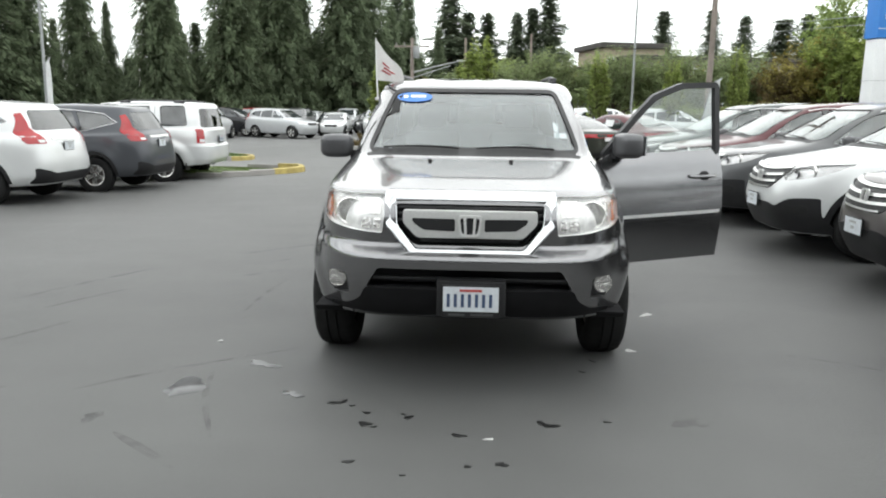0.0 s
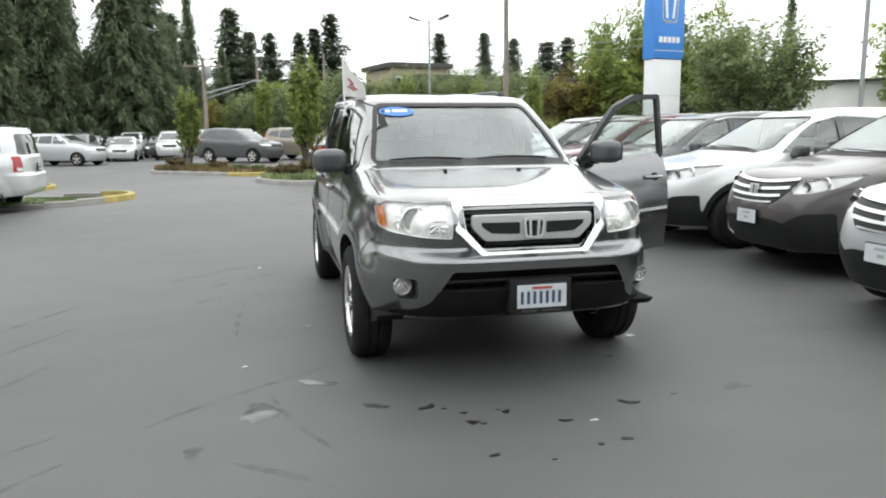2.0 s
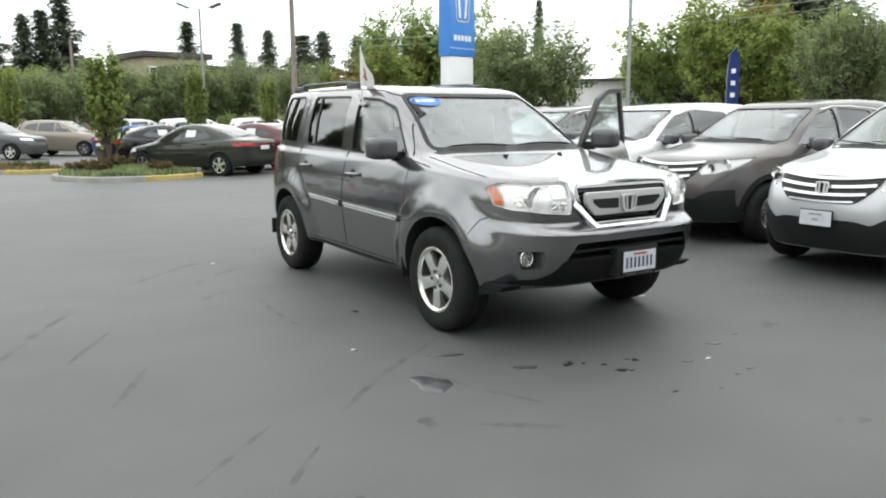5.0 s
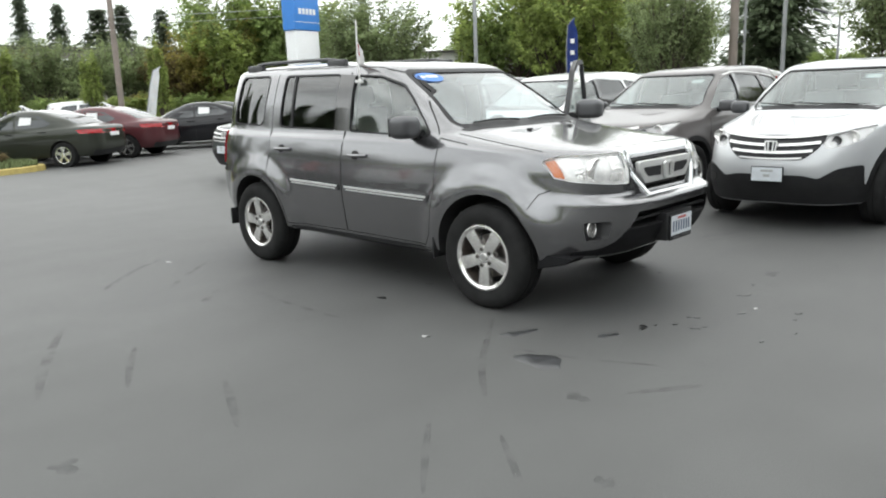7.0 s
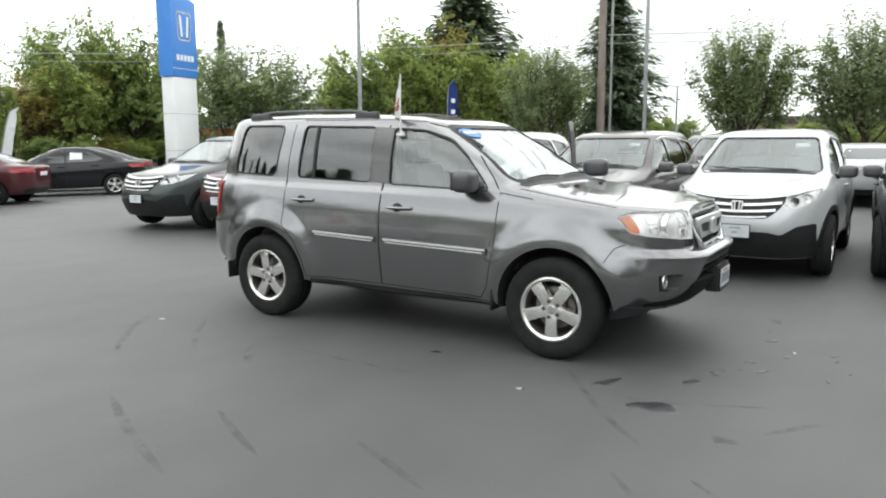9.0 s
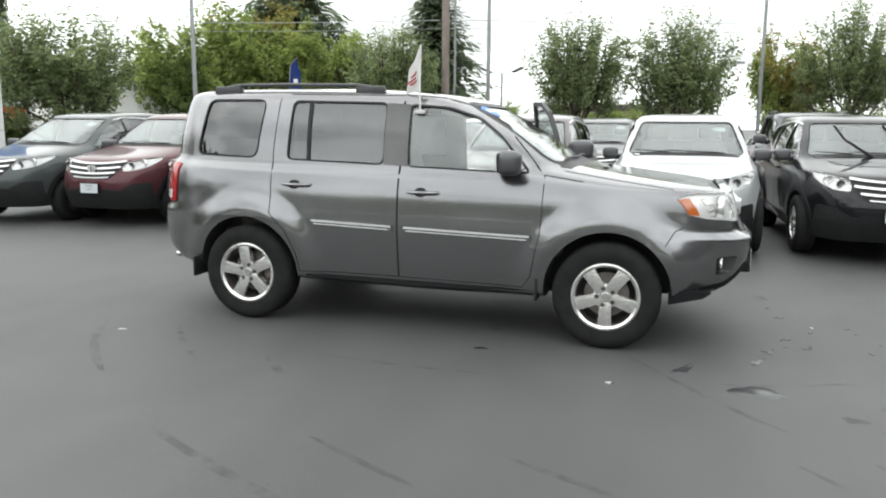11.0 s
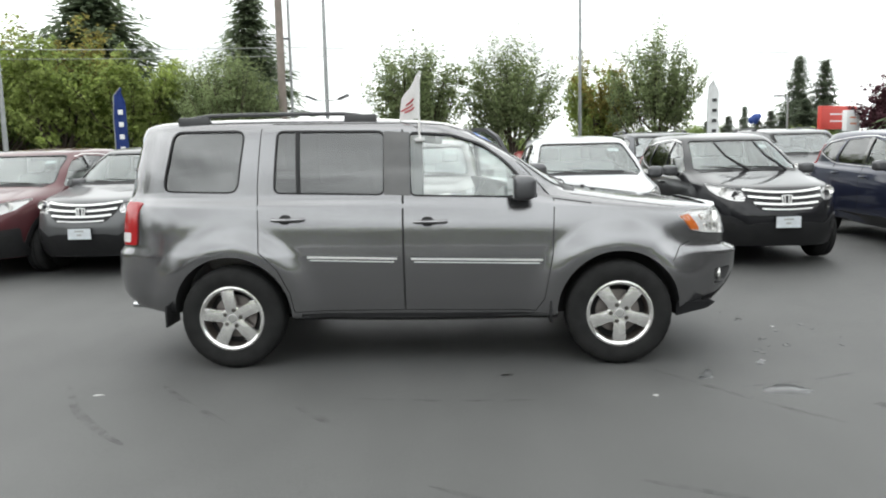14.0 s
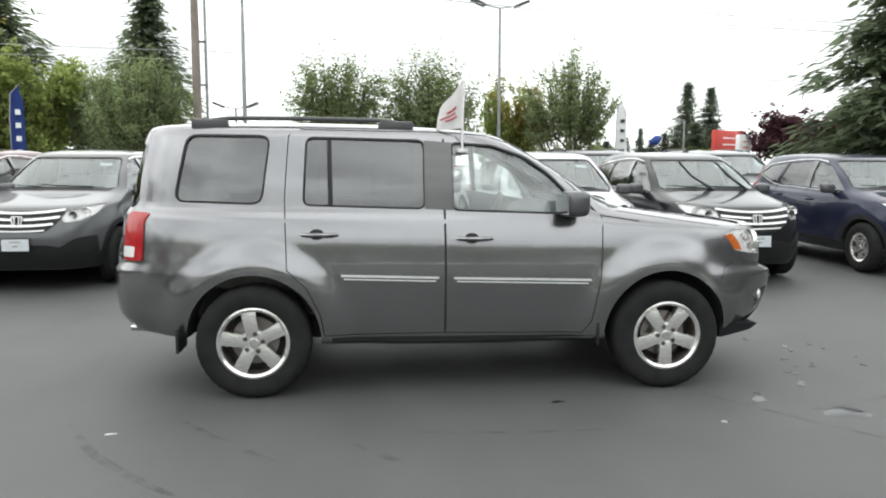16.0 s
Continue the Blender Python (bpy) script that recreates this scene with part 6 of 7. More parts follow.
def broadleaf(label, seed, height, trunk_h, spread, limbs, leaves, leaf, mat, upright=0.5, group="", mix=None, shoots=0):
    """A tree with a tapered trunk, limbs and a crown of many leaves with gaps."""
    rng = np.random.default_rng(seed)
    tree = thing("tree", label, "tree", group)
    bm = bmesh.new()
    lean = rng.normal(size=2) * 0.04 * height
    tube(bm, [(0, 0, -0.1), (lean[0] * 0.3, lean[1] * 0.3, trunk_h * 0.6), (lean[0] * 0.5, lean[1] * 0.5, trunk_h * 1.1), (lean[0], lean[1], trunk_h + (height - trunk_h) * 0.55)], height * 0.022, height * 0.008, 9)
    tips = []
    for k in range(limbs):
        a = k * 2.4 + rng.uniform(-0.4, 0.4)
        z0 = trunk_h * rng.uniform(0.8, 1.1) + (height - trunk_h) * 0.35 * (k / limbs)
        f = rng.uniform(0.55, 1.0)
        top = z0 + (height - z0) * rng.uniform(0.55, 1.0) * (upright + (1 - upright) * (1 - f * 0.7))
        out = spread * f * (1.0 - 0.45 * max(0, (top - trunk_h) / (height - trunk_h) - 0.5) * 2)
        p0 = Vector((lean[0] * 0.5, lean[1] * 0.5, z0))
        p2 = Vector((math.cos(a) * out, math.sin(a) * out, top))
        p1 = p0.lerp(p2, 0.5) + Vector((math.cos(a), math.sin(a), -0.4)) * out * 0.18
        line = [p0, p0.lerp(p1, 0.6), p1, p1.lerp(p2, 0.55), p2]
        tube(bm, line, height * 0.009, height * 0.0025, 5)
        for j in range(5):
            t = 0.35 + 0.65 * j / 4
            c = p0.lerp(p1, min(1, t * 2)) if t < 0.5 else p1.lerp(p2, t * 2 - 1)
            b = a + rng.uniform(-1.4, 1.4)
            ln = spread * rng.uniform(0.16, 0.36)
            e = c + Vector((math.cos(b) * ln, math.sin(b) * ln, ln * rng.uniform(0.1, 1.3) * (0.4 + upright)))
            if e.z > height:
                e.z = height
            tube(bm, [c, e], height * 0.003, height * 0.001, 4)
            tips.append((c, e))
    # long straight shoots stand out of the crown
    for k in range(shoots):
        a, q = rng.uniform(0, math.tau), rng.uniform(0, 1) ** 0.6
        e = Vector((math.cos(a) * spread * q, math.sin(a) * spread * q, trunk_h + (height - trunk_h) * (1.04 - 0.34 * q * q + rng.uniform(-0.16, 0.10))))
        c = Vector((e.x * 0.5, e.y * 0.5, trunk_h + (e.z - trunk_h) * 0.45))
        tube(bm, [c, e], height * 0.002, height * 0.0007, 4)
        tips.append((c, e))
    part("trunk", bm, M["bark"], tree)
    per = leaves // len(tips)
    pts = []
    for c, e in tips:
        t = rng.uniform(0.1, 1.12, (per, 1))
        base = np.array(c) * (1 - t) + np.array(e) * t
        clump = rng.normal(size=(5, 3)) * spread * (0.04 if shoots else 0.10)
        pts.append(base + clump[rng.integers(0, 5, per)] + rng.normal(size=(per, 3)) * spread * 0.042 * (1.25 - t * 0.6))
    pts = np.concatenate(pts)
    pts[:, 2] = np.maximum(pts[:, 2], trunk_h * 0.75)
    if mix:
        sel = (pts[:, 0] * 0.7 + pts[:, 2] * 0.5 + rng.normal(size=len(pts)) * 0.5) > np.quantile(pts[:, 0] * 0.7 + pts[:, 2] * 0.5, 0.72)
        new("crown", leaf_mesh("crown", pts[sel], leaf, mix, rng)).parent = tree
        pts = pts[~sel]
    new("crown", leaf_mesh("crown", pts, leaf, mat, rng)).parent = tree
    return tree


def conifer(label, seed, height, radius, whorls, mat, bare=0.08, ragged=0.25, group=""):
    """A fir: straight trunk, whorls of drooping boughs with sprays of needles."""
    rng = np.random.default_rng(seed)
    tree = thing("fir_tree", label, "tree", group)
    bm = bmesh.new()
    tube(bm, [(0, 0, -0.1), (0, 0, height * 0.5), (0, 0, height * 0.985)], height * 0.016, height * 0.002, 8)
    pts, dirs = [], []
    for k in range(whorls):
        f = bare + (1 - bare) * (k + rng.uniform(-0.3, 0.3)) / whorls
        z = height * f
        reach = radius * (1 - f) ** 0.9 * 1.02 + radius * 0.04
        n = int(5 + 3 * (1 - f))
        a0 = rng.uniform(0, math.tau)
        for j in range(n):
            a = a0 + j * math.tau / n + rng.uniform(-0.3, 0.3)
            r = reach * rng.uniform(1 - ragged * 1.6, 1 + ragged * 0.5)
            droop = -0.16 - 0.14 * (1 - f) + rng.uniform(-0.08, 0.08)
            ca, sa = math.cos(a), math.sin(a)
            if r > 0.4 and j % 2 == 0:
                tube(bm, [(0, 0, z), (ca * r * 0.55, sa * r * 0.55, z + r * 0.04), (ca * r * 0.95, sa * r * 0.95, z + droop * r)], height * 0.0022, height * 0.0006, 3)
            m = max(4, int(r * 9))
            for s in range(m):
                t = (s + rng.uniform(0.2, 1)) / m
                side = rng.normal() * 0.20 * r * (1.1 - t)
                zz = z + 0.08 * r * t + (droop - 0.08) * r * t * t + rng.normal() * 0.05
                pts.append((ca * r * t - sa * side, sa * r * t + ca * side, zz))
                dirs.append((ca - sa * side * 1.5 / max(r, 0.3), sa + ca * side * 1.5 / max(r, 0.3), droop * t * 1.6))
    part("trunk", bm, M["bark"], tree)
    C, U = np.array(pts), np.array(dirs)
    C, U = np.repeat(C, 8, 0), np.repeat(U, 8, 0)
    n = len(C)
    U = U + rng.normal(size=(n, 3)) * 0.35
    C = C + rng.normal(size=(n, 3)) * 0.16
    U /= np.linalg.norm(U, axis=1, keepdims=True)
    W = np.cross(U, (0, 0, 1)) + rng.normal(size=(n, 3)) * 0.3
    W /= np.linalg.norm(W, axis=1, keepdims=True)
    s = height * 0.0155 * rng.uniform(0.7, 1.3, (n, 1))
    down = np.array([[0, 0, -0.10]]) * s
    V = np.stack([C - U * s * 0.8, C + W * s * 0.34 + down, C + U * s * 1.1 + down * 3, C - W * s * 0.34 + down], 1).reshape(-1, 3)
    me = bpy.data.meshes.new("crown")
    me.from_pydata(V.tolist(), [], np.arange(n * 4).reshape(-1, 4).tolist())
    me.materials.append(mat)
    new("crown", me).parent = tree
    return tree


planted = set()


def plant(proto, x, y, size=1.0, turn=0.0, label="", group="", wide=1.0):
    m = pose(x, y, lie(x, y), 0, 0, turn) @ Matrix.Diagonal((size * wide, size * wide, size, 1))
    if proto not in planted:
        planted.add(proto)
        proto.matrix_world = m
        t = proto
    else:
        t = copy_thing(proto, pose(x, y, lie(x, y), 0, 0, turn))
        t.matrix_basis = m
    return tagged(t, label, "tree", group)


firs = [conifer("tall dark green fir", 11, 12.0, 3.3, 46, M["needle"], 0.03, 0.22), conifer("tall dark green fir", 12, 12.0, 2.9, 40, M["needle"], 0.06, 0.35),
        conifer("tall dark green fir", 13, 12.0, 2.0, 34, M["needle"], 0.12, 0.45)]
FOREST = "firs along the far side"
rng = random.Random(5)
# the dense dark belt behind the left part of the lot
for x, y, h, w, v in ((-30.0, 43.3, 14.8, 0.80, 0), (-32.2, 51.3, 8.0, 1.17, 2), (-27.9, 46.8, 13.9, 0.59, 0), (-28.0, 51.2, 9.3, 0.69, 1), (-28.0, 49.0, 6.8, 1.37, 0), (-23.2, 49.0, 17.0, 0.61, 0), (-23.8, 53.1, 10.2, 0.96, 0), (-24.3, 59.3, 8.6, 1.62, 2),
                      (-19.3, 53.7, 17.6, 0.73, 0), (-19.0, 59.0, 18.1, 0.75, 1), (-16.6, 57.6, 19.4, 0.68, 0), (-16.0, 61.8, 16.1, 0.74, 1), (-14.9, 64.1, 8.5, 1.20, 0), (-11.8, 60.7, 20.3, 0.69, 0), (-10.0, 63.0, 19.1, 0.75, 1), (-8.6, 67.2, 11.1, 0.92, 0),
                      (-7.3, 71.4, 15.1, 0.63, 1), (-4.5, 75.6, 9.8, 0.86, 1), (-37.4, 57.5, 6.0, 2.12, 0), (-32.7, 64.5, 6.0, 2.17, 0), (-27.7, 66.6, 6.0, 2.18, 0), (-26.3, 69.2, 8.8, 1.51, 0), (-22.5, 72.6, 10.3, 1.35, 0), (-17.9, 73.7, 8.0, 1.78, 0),
                      (-16.0, 76.2, 10.2, 1.32, 0), (-13.2, 76.7, 10.8, 1.25, 0), (-11.1, 79.0, 9.3, 1.38, 0), (-6.8, 79.4, 7.3, 1.63, 0), (-31.0, 40.3, 13.4, 1.15, 0), (-31.3, 35.2, 12.1, 1.42, 1),
                      (-50.0, 58.0, 18.0, 1.3, 0), (-56.0, 50.0, 18.0, 1.3, 0), (-48.0, 40.0, 16.0, 1.2, 1)):
    plant(firs[v], x, y, h / 12.0, rng.uniform(0, 360), "tall dark green fir in a dense belt", FOREST, w)
# farther firs standing apart against the sky, in the haze-tinted needles
far_firs = [conifer("slender fir", 14 + k, 12.0, 2.7 - 0.3 * k, 34, M["needle_hazed"], 0.05, 0.5) for k in range(3)]
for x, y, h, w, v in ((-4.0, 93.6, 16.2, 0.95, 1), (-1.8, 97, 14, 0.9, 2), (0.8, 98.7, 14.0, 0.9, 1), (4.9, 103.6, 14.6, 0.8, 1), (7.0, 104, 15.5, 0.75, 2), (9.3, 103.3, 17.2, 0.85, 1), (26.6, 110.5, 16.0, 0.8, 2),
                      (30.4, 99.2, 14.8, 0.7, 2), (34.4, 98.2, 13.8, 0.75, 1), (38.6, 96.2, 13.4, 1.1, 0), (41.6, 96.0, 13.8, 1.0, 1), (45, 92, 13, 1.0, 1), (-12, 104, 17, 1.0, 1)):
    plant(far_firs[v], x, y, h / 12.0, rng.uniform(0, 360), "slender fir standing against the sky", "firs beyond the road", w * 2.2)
plant(firs[0], 36.7, 20.7, 13.0 / 12, 40, "broad dark fir behind the lot", "firs behind the lot", 1.9)
plant(firs[1], 50.5, 15.8, 13.6 / 12, 200, "tall dark fir behind the lot", "firs behind the lot", 1.7)
plant(firs[1], 24.8, -22.5, 15.0 / 12, 90, "ragged dark fir beside the lot", "firs behind the lot", 1.6)
for x, y, h, w in ((64.9, -23.9, 4.6, 1.6), (64.5, -25.2, 5.5, 1.0), (64.2, -26.2, 4.3, 2.0), (63.8, -27.3, 5.0, 1.5), (63.4, -28.2, 4.4, 1.8), (62.6, -29.8, 6.0, 1.7), (66.0, -22.4, 4.2, 2.2), (62.0, -31.3, 4.4, 2.2)):
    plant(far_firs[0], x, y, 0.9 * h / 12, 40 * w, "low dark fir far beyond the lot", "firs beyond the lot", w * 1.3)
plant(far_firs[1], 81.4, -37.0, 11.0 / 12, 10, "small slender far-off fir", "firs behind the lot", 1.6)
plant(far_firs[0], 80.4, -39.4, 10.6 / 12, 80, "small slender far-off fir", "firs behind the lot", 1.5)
plant(firs[2], 34.8, 40.6, 10.5 / 12, 30, "slender fir behind the trees", "firs behind the lot", 0.8)

vase = [broadleaf("vase-shaped tree", 21, 5.6, 0.45, 2.0, 12, 19000, 0.08, M["leaf_olive"], 0.75, shoots=110), broadleaf("vase-shaped tree", 22, 5.6, 0.45, 2.1, 12, 19000, 0.08, M["leaf_olive"], 0.7, shoots=110), broadleaf("domed tree", 23, 5.6, 0.4, 2.3, 14, 20000, 0.09, M["leaf_olive"], 0.5, shoots=130)]
STREET = "street trees"
for k, (x, y, h, w) in enumerate(((24.3, 1.75, 5.35, 1.15), (25.5, -1.85, 5.4, 1.18), (20.6, 8.2, 4.7, 1.08), (17.0, 19.6, 5.2, 1.35), (30.0, 12.5, 5.2, 1.1), (4.2, 43.4, 4.9, 1.3), (8.6, 43.4, 5.0, 1.3), (12.0, 42.4, 5.0, 1.25), (14.6, 38.6, 4.7, 1.25),
                                  (1.5, 49.0, 4.6, 1.2), (-1.8, 51.0, 4.0, 1.2), (27.6, -8.4, 5.9, 0.95), (37.0, 31.0, 5.6, 1.0))):
    plant(vase[2 if y > 15 else k % 2], x, y, h / 5.6, 77 * k, "domed grey-green tree beside the lot" if y > 15 else "vase-shaped grey-green tree beside the lot", STREET, w)
round_tree = [broadleaf("broad tree", 31, 7.2, 0.8, 3.2, 24, 20000, 0.135, M["leaf"], 0.45, mix=M["leaf_light"]), broadleaf("broad tree", 32, 7.2, 0.8, 3.0, 24, 20000, 0.135, M["leaf_light"], 0.5, mix=M["leaf"]),
              broadleaf("broad tree", 33, 7.2, 0.7, 2.6, 24, 17000, 0.13, M["leaf_light"], 0.6, mix=M["leaf_autumn"]),
              broadleaf("broad tree", 34, 7.2, 0.8, 2.8, 24, 17000, 0.135, M["leaf_rust"], 0.6, mix=M["leaf_autumn"])]
for k, (x, y, h, w, v) in enumerate(((28.5, 18.6, 8.0, 0.95, 2), (28.8, 15.4, 6.8, 0.95, 1), (30.5, 22.6, 8.0, 1.0, 0), (34.0, 27.0, 6.4, 1.1, 1), (30.5, -6.4, 5.9, 0.85, 2), (16.9, 35.3, 5.0, 1.1, 3),
                                     (20.6, 36.6, 8.7, 0.85, 0), (22.6, 34.4, 9.0, 0.85, 0), (18.6, 34.2, 6.0, 1.1, 2), (25.2, 36.0, 7.0, 1.1, 0), (20.4, 45.0, 5.2, 1.1, 3), (23.5, 44.0, 6.4, 1.1, 2), (26.5, 41, 6.5, 1.1, 0), (3.0, 60.0, 6.2, 1.3, 1), (6.4, 60.0, 5.4, 1.2, 2),
                                     (48, 3, 3.0, 1.3, 1), (47, -3, 2.8, 1.4, 0), (44, 9.5, 3.4, 1.2, 1), (-4.0, 58.0, 4.2, 1.2, 2), (10.5, 57.0, 5.6, 1.2, 0), (15.5, 56.0, 5.6, 1.2, 2), (58, -18, 3.4, 1.3, 0), (62, -30, 3.6, 1.3, 0), (52, -12, 3.0, 1.3, 1), (66, 0, 3.4, 1.6, 0), (70, 9, 3.6, 1.6, 0), (76, -14, 4, 1.6, 0), (80, -26, 4, 1.6, 0), (40, 28, 7.0, 1.3, 0))):
    plant(round_tree[v], x, y, h / 7.2, 53 * k, "broad leafy tree with turning leaves" if v else "broad leafy green tree", "broad trees behind the lot", w)
purple = broadleaf("purple tree", 41, 5.0, 1.2, 2.5, 20, 11000, 0.17, M["leaf_purple"], 0.4)
plant(purple, 37.5, -25.2, 1.0, 0, "round tree with dark purple leaves", "", 1.05)
column = broadleaf("young tree", 51, 5.0, 0.3, 0.72, 22, 8500, 0.11, M["leaf_light"], 0.9, shoots=60)
for x, y, h, w in ((-4.1, 25.6, 2.9, 1.25), (0.0, 17.4, 3.25, 1.2), (5.1, 27.3, 3.5, 1.0), (10.6, 26.1, 3.7, 0.8), (-1.0, 40, 4.0, 1.0), (8.2, 27.0, 3.2, 1.0)):
    plant(column, x, y, h / 5.0, 40 * x, "slim young green tree on a planted island", "young trees", w)
for k in range(16):
    y = -34 + 5.2 * k
    plant(round_tree[k % 2], -44 - 4 * (k % 3), y, (7.5 + (k * 7 % 5) * 0.8) / 7.2, 31 * k, "broad leafy tree across the road", "trees across the road", 1.25)
for k in range(11):
    plant(round_tree[k % 3], 9.5 + 1.9 * k, 33.2 - 0.35 * (k % 3), 2.1 / 7.2, 47 * k, "dense green shrub behind the parked cars", "shrubs behind the lot", 1.75)
shrub = broadleaf("low shrub", 61, 0.8, 0.06, 0.5, 12, 2600, 0.05, M["leaf_olive"], 0.4)
rust = broadleaf("low shrub", 62, 0.7, 0.06, 0.5, 12, 2600, 0.05, M["leaf_rust"], 0.4)
shrub.name = rust.name = "shrub"
for k, (x, y) in enumerate(((-3.6, 23.6), (-2.9, 22.6), (-4.6, 25.2), (-2.1, 21.6), (-0.9, 17.0), (-0.5, 16.2), (0.6, 16.3), (0.9, 15.6), (0.2, 17.4), (-1.5, 20.8))):
    t = plant(rust if k % 3 else shrub, x, y, 0.38 + 0.16 * (k % 3), 60 * k, "low brownish shrub on a planted island" if k % 3 else "low green shrub on a planted island", "low shrubs", 1.2)
    t.location.z += 0.12
    tagged(t, category="shrub")


# ---- poles, signs, flags ----
def floodlight_pole(x, y, h, heads, label="grey steel lamp post with floodlights", turn=0.0):
    p = thing("lamp_post", label, "lamp post", "lamp posts", m=pose(x, y, lie(x, y), 0, 0, turn))
    bm = bmesh.new()
    tube(bm, [(0, 0, 0), (0, 0, h)], 0.085, 0.055, 12)
    part("pole", bm, M["metal_pole"], p)
    bm = bmesh.new()
    lathe(bm, [(0.2, 0), (0.2, 0.45), (0.17, 0.5)], "z", 20)
    part("base", bm, M["kerb"], p)
    if heads:
        bm = bmesh.new()
        tube(bm, [(-0.75, 0, h + 0.12), (0, 0, h), (0.75, 0, h + 0.12)], 0.03, 0.03, 8)
        part("arm", bm, M["metal_pole"], p)
        for s in (-1, 1):
            bm = bmesh.new()
            box(bm, -0.32, 0.32, -0.2, 0.2, -0.06, 0.06, 0.02, m=pose(s * 0.95, 0, h + 0.2, 0, -s * 22))
            hd = part("lamp_head", bm, M["dark_metal"], p)
            bm = bmesh.new()
            box(bm, -0.27, 0.27, -0.16, 0.16, -0.068, -0.061, m=pose(s * 0.95, 0, h + 0.2, 0, -s * 22))
            part("lamp_glass", bm, M["white_lamp"], hd)
    return p


floodlight_pole(17.0, 14.1, 9.5, True, turn=60)
floodlight_pole(22.4, 5.0, 9.5, True, turn=80)
floodlight_pole(26.6, -5.0, 8.0, True, turn=95)
floodlight_pole(38.1, 7.9, 4.5, True, turn=85)
floodlight_pole(-20.9, 30.1, 8.5, True, turn=20)
floodlight_pole(9.0, 40.0, 7.9, True, turn=150)
floodlight_pole(44.0, -4.0, 6.0, True, turn=95)


def utility_pole(x, y, h, r, label, arm=True, pipe=False):
    p = thing("utility_pole", label, "utility pole", "utility poles", m=pose(x, y, lie(x, y)))
    bm = bmesh.new()
    tube(bm, [(0, 0, -0.1), (0.02, 0, h * 0.5), (0, 0.02, h)], r, r * 0.72, 12)
    part("pole", bm, M["wood_pole"], p)
    if arm:
        bm = bmesh.new()
        box(bm, -1.2, 1.2, -0.06, 0.06, h - 0.6, h - 0.48, 0.01)
        part("crossarm", bm, M["wood_pole"], p)
        for k in (-1.05, -0.5, 0.5, 1.05):
            bm = bmesh.new()
            lathe(bm, [(0.03, h - 0.48), (0.05, h - 0.42), (0.03, h - 0.36), (0.045, h - 0.3), (0.0, h - 0.26)], "z", 10, m=Matrix.Translation((k, 0, 0)))
            part("insulator", bm, M["kerb"], p)
    if pipe:
        bm = bmesh.new()
        tube(bm, [(0.16, -0.32, 0), (0.16, -0.32, h * 0.82)], 0.05, 0.05, 8)
        part("conduit", bm, M["metal_pole"], p)
        for k in range(5):
            bm = bmesh.new()
            box(bm, -0.03, 0.22, -0.34, 0.0, 1.2 + k * 1.5, 1.24 + k * 1.5)
            part("bracket", bm, M["dark_metal"], p)
    return p


utility_pole(22.1, 6.6, 11.5, 0.16, "weathered wooden utility pole with a steel conduit", True, True)
utility_pole(10.3, 29.2, 11.0, 0.14, "weathered wooden utility pole behind the parked cars")
utility_pole(-1.2, 53.7, 6.9, 0.12, "far wooden utility pole", False)
utility_pole(3.8, 53.6, 7.2, 0.12, "far wooden utility pole", False)
mast = utility_pole(-4.6, 45.8, 6.2, 0.15, "wooden street pole with a transformer and lamp arm")
bm = bmesh.new()
lathe(bm, [(0.2, 4.9), (0.22, 4.95), (0.22, 5.6), (0.18, 5.68)], "z", 16, m=Matrix.Translation((0.3, -0.1, 0)))
part("transformer", bm, M["metal_pole"], mast)
bm = bmesh.new()
tube(bm, [(0, 0, 3.95), (1.5, 0, 4.35), (3.2, 0, 4.75)], 0.06, 0.04, 8)
tube(bm, [(0, 0, 3.6), (1.5, 0, 4.1), (2.6, 0, 4.45)], 0.04, 0.03, 8)
part("lamp_arm", bm, M["metal_pole"], mast)
bm = bmesh.new()
box(bm, 3.0, 3.7, -0.14, 0.14, 4.68, 4.82, 0.04)
part("lamp_head", bm, M["metal_pole"], mast)


def wire(a, b, sag, r=0.018):
    bm = bmesh.new()
    pts = []
    for k in range(17):
        t = k / 16
        p = Vector(a).lerp(Vector(b), t)
        p.z -= sag * 4 * t * (1 - t)
        pts.append(p)
    tube(bm, pts, r, r, 5)
    tagged(part("power_line", bm, M["metal_grey"]), "thin grey overhead power line", "power line", "power lines")


for off, z in ((-1.05, 11.2), (1.05, 11.2), (0.0, 8.6), (0.05, 8.2)):
    wire((22.1 + off * 0.2, 6.6 + off, z), (30.0 + off * 0.2, -45.0 + off, z), 0.9)
    wire((22.1 + off * 0.2, 6.6 + off, z), (10.3, 29.2 + off * 0.3, z - 0.5), 0.5)
# lower cables on the same poles
for z, r in ((5.45, 0.013), (5.15, 0.009)):
    wire((22.1, 6.4, z), (31.0, -45.0, z + 0.5), 0.5, r)
    wire((22.1, 6.8, z), (10.3, 29.2, z - 0.3), 0.3, r)


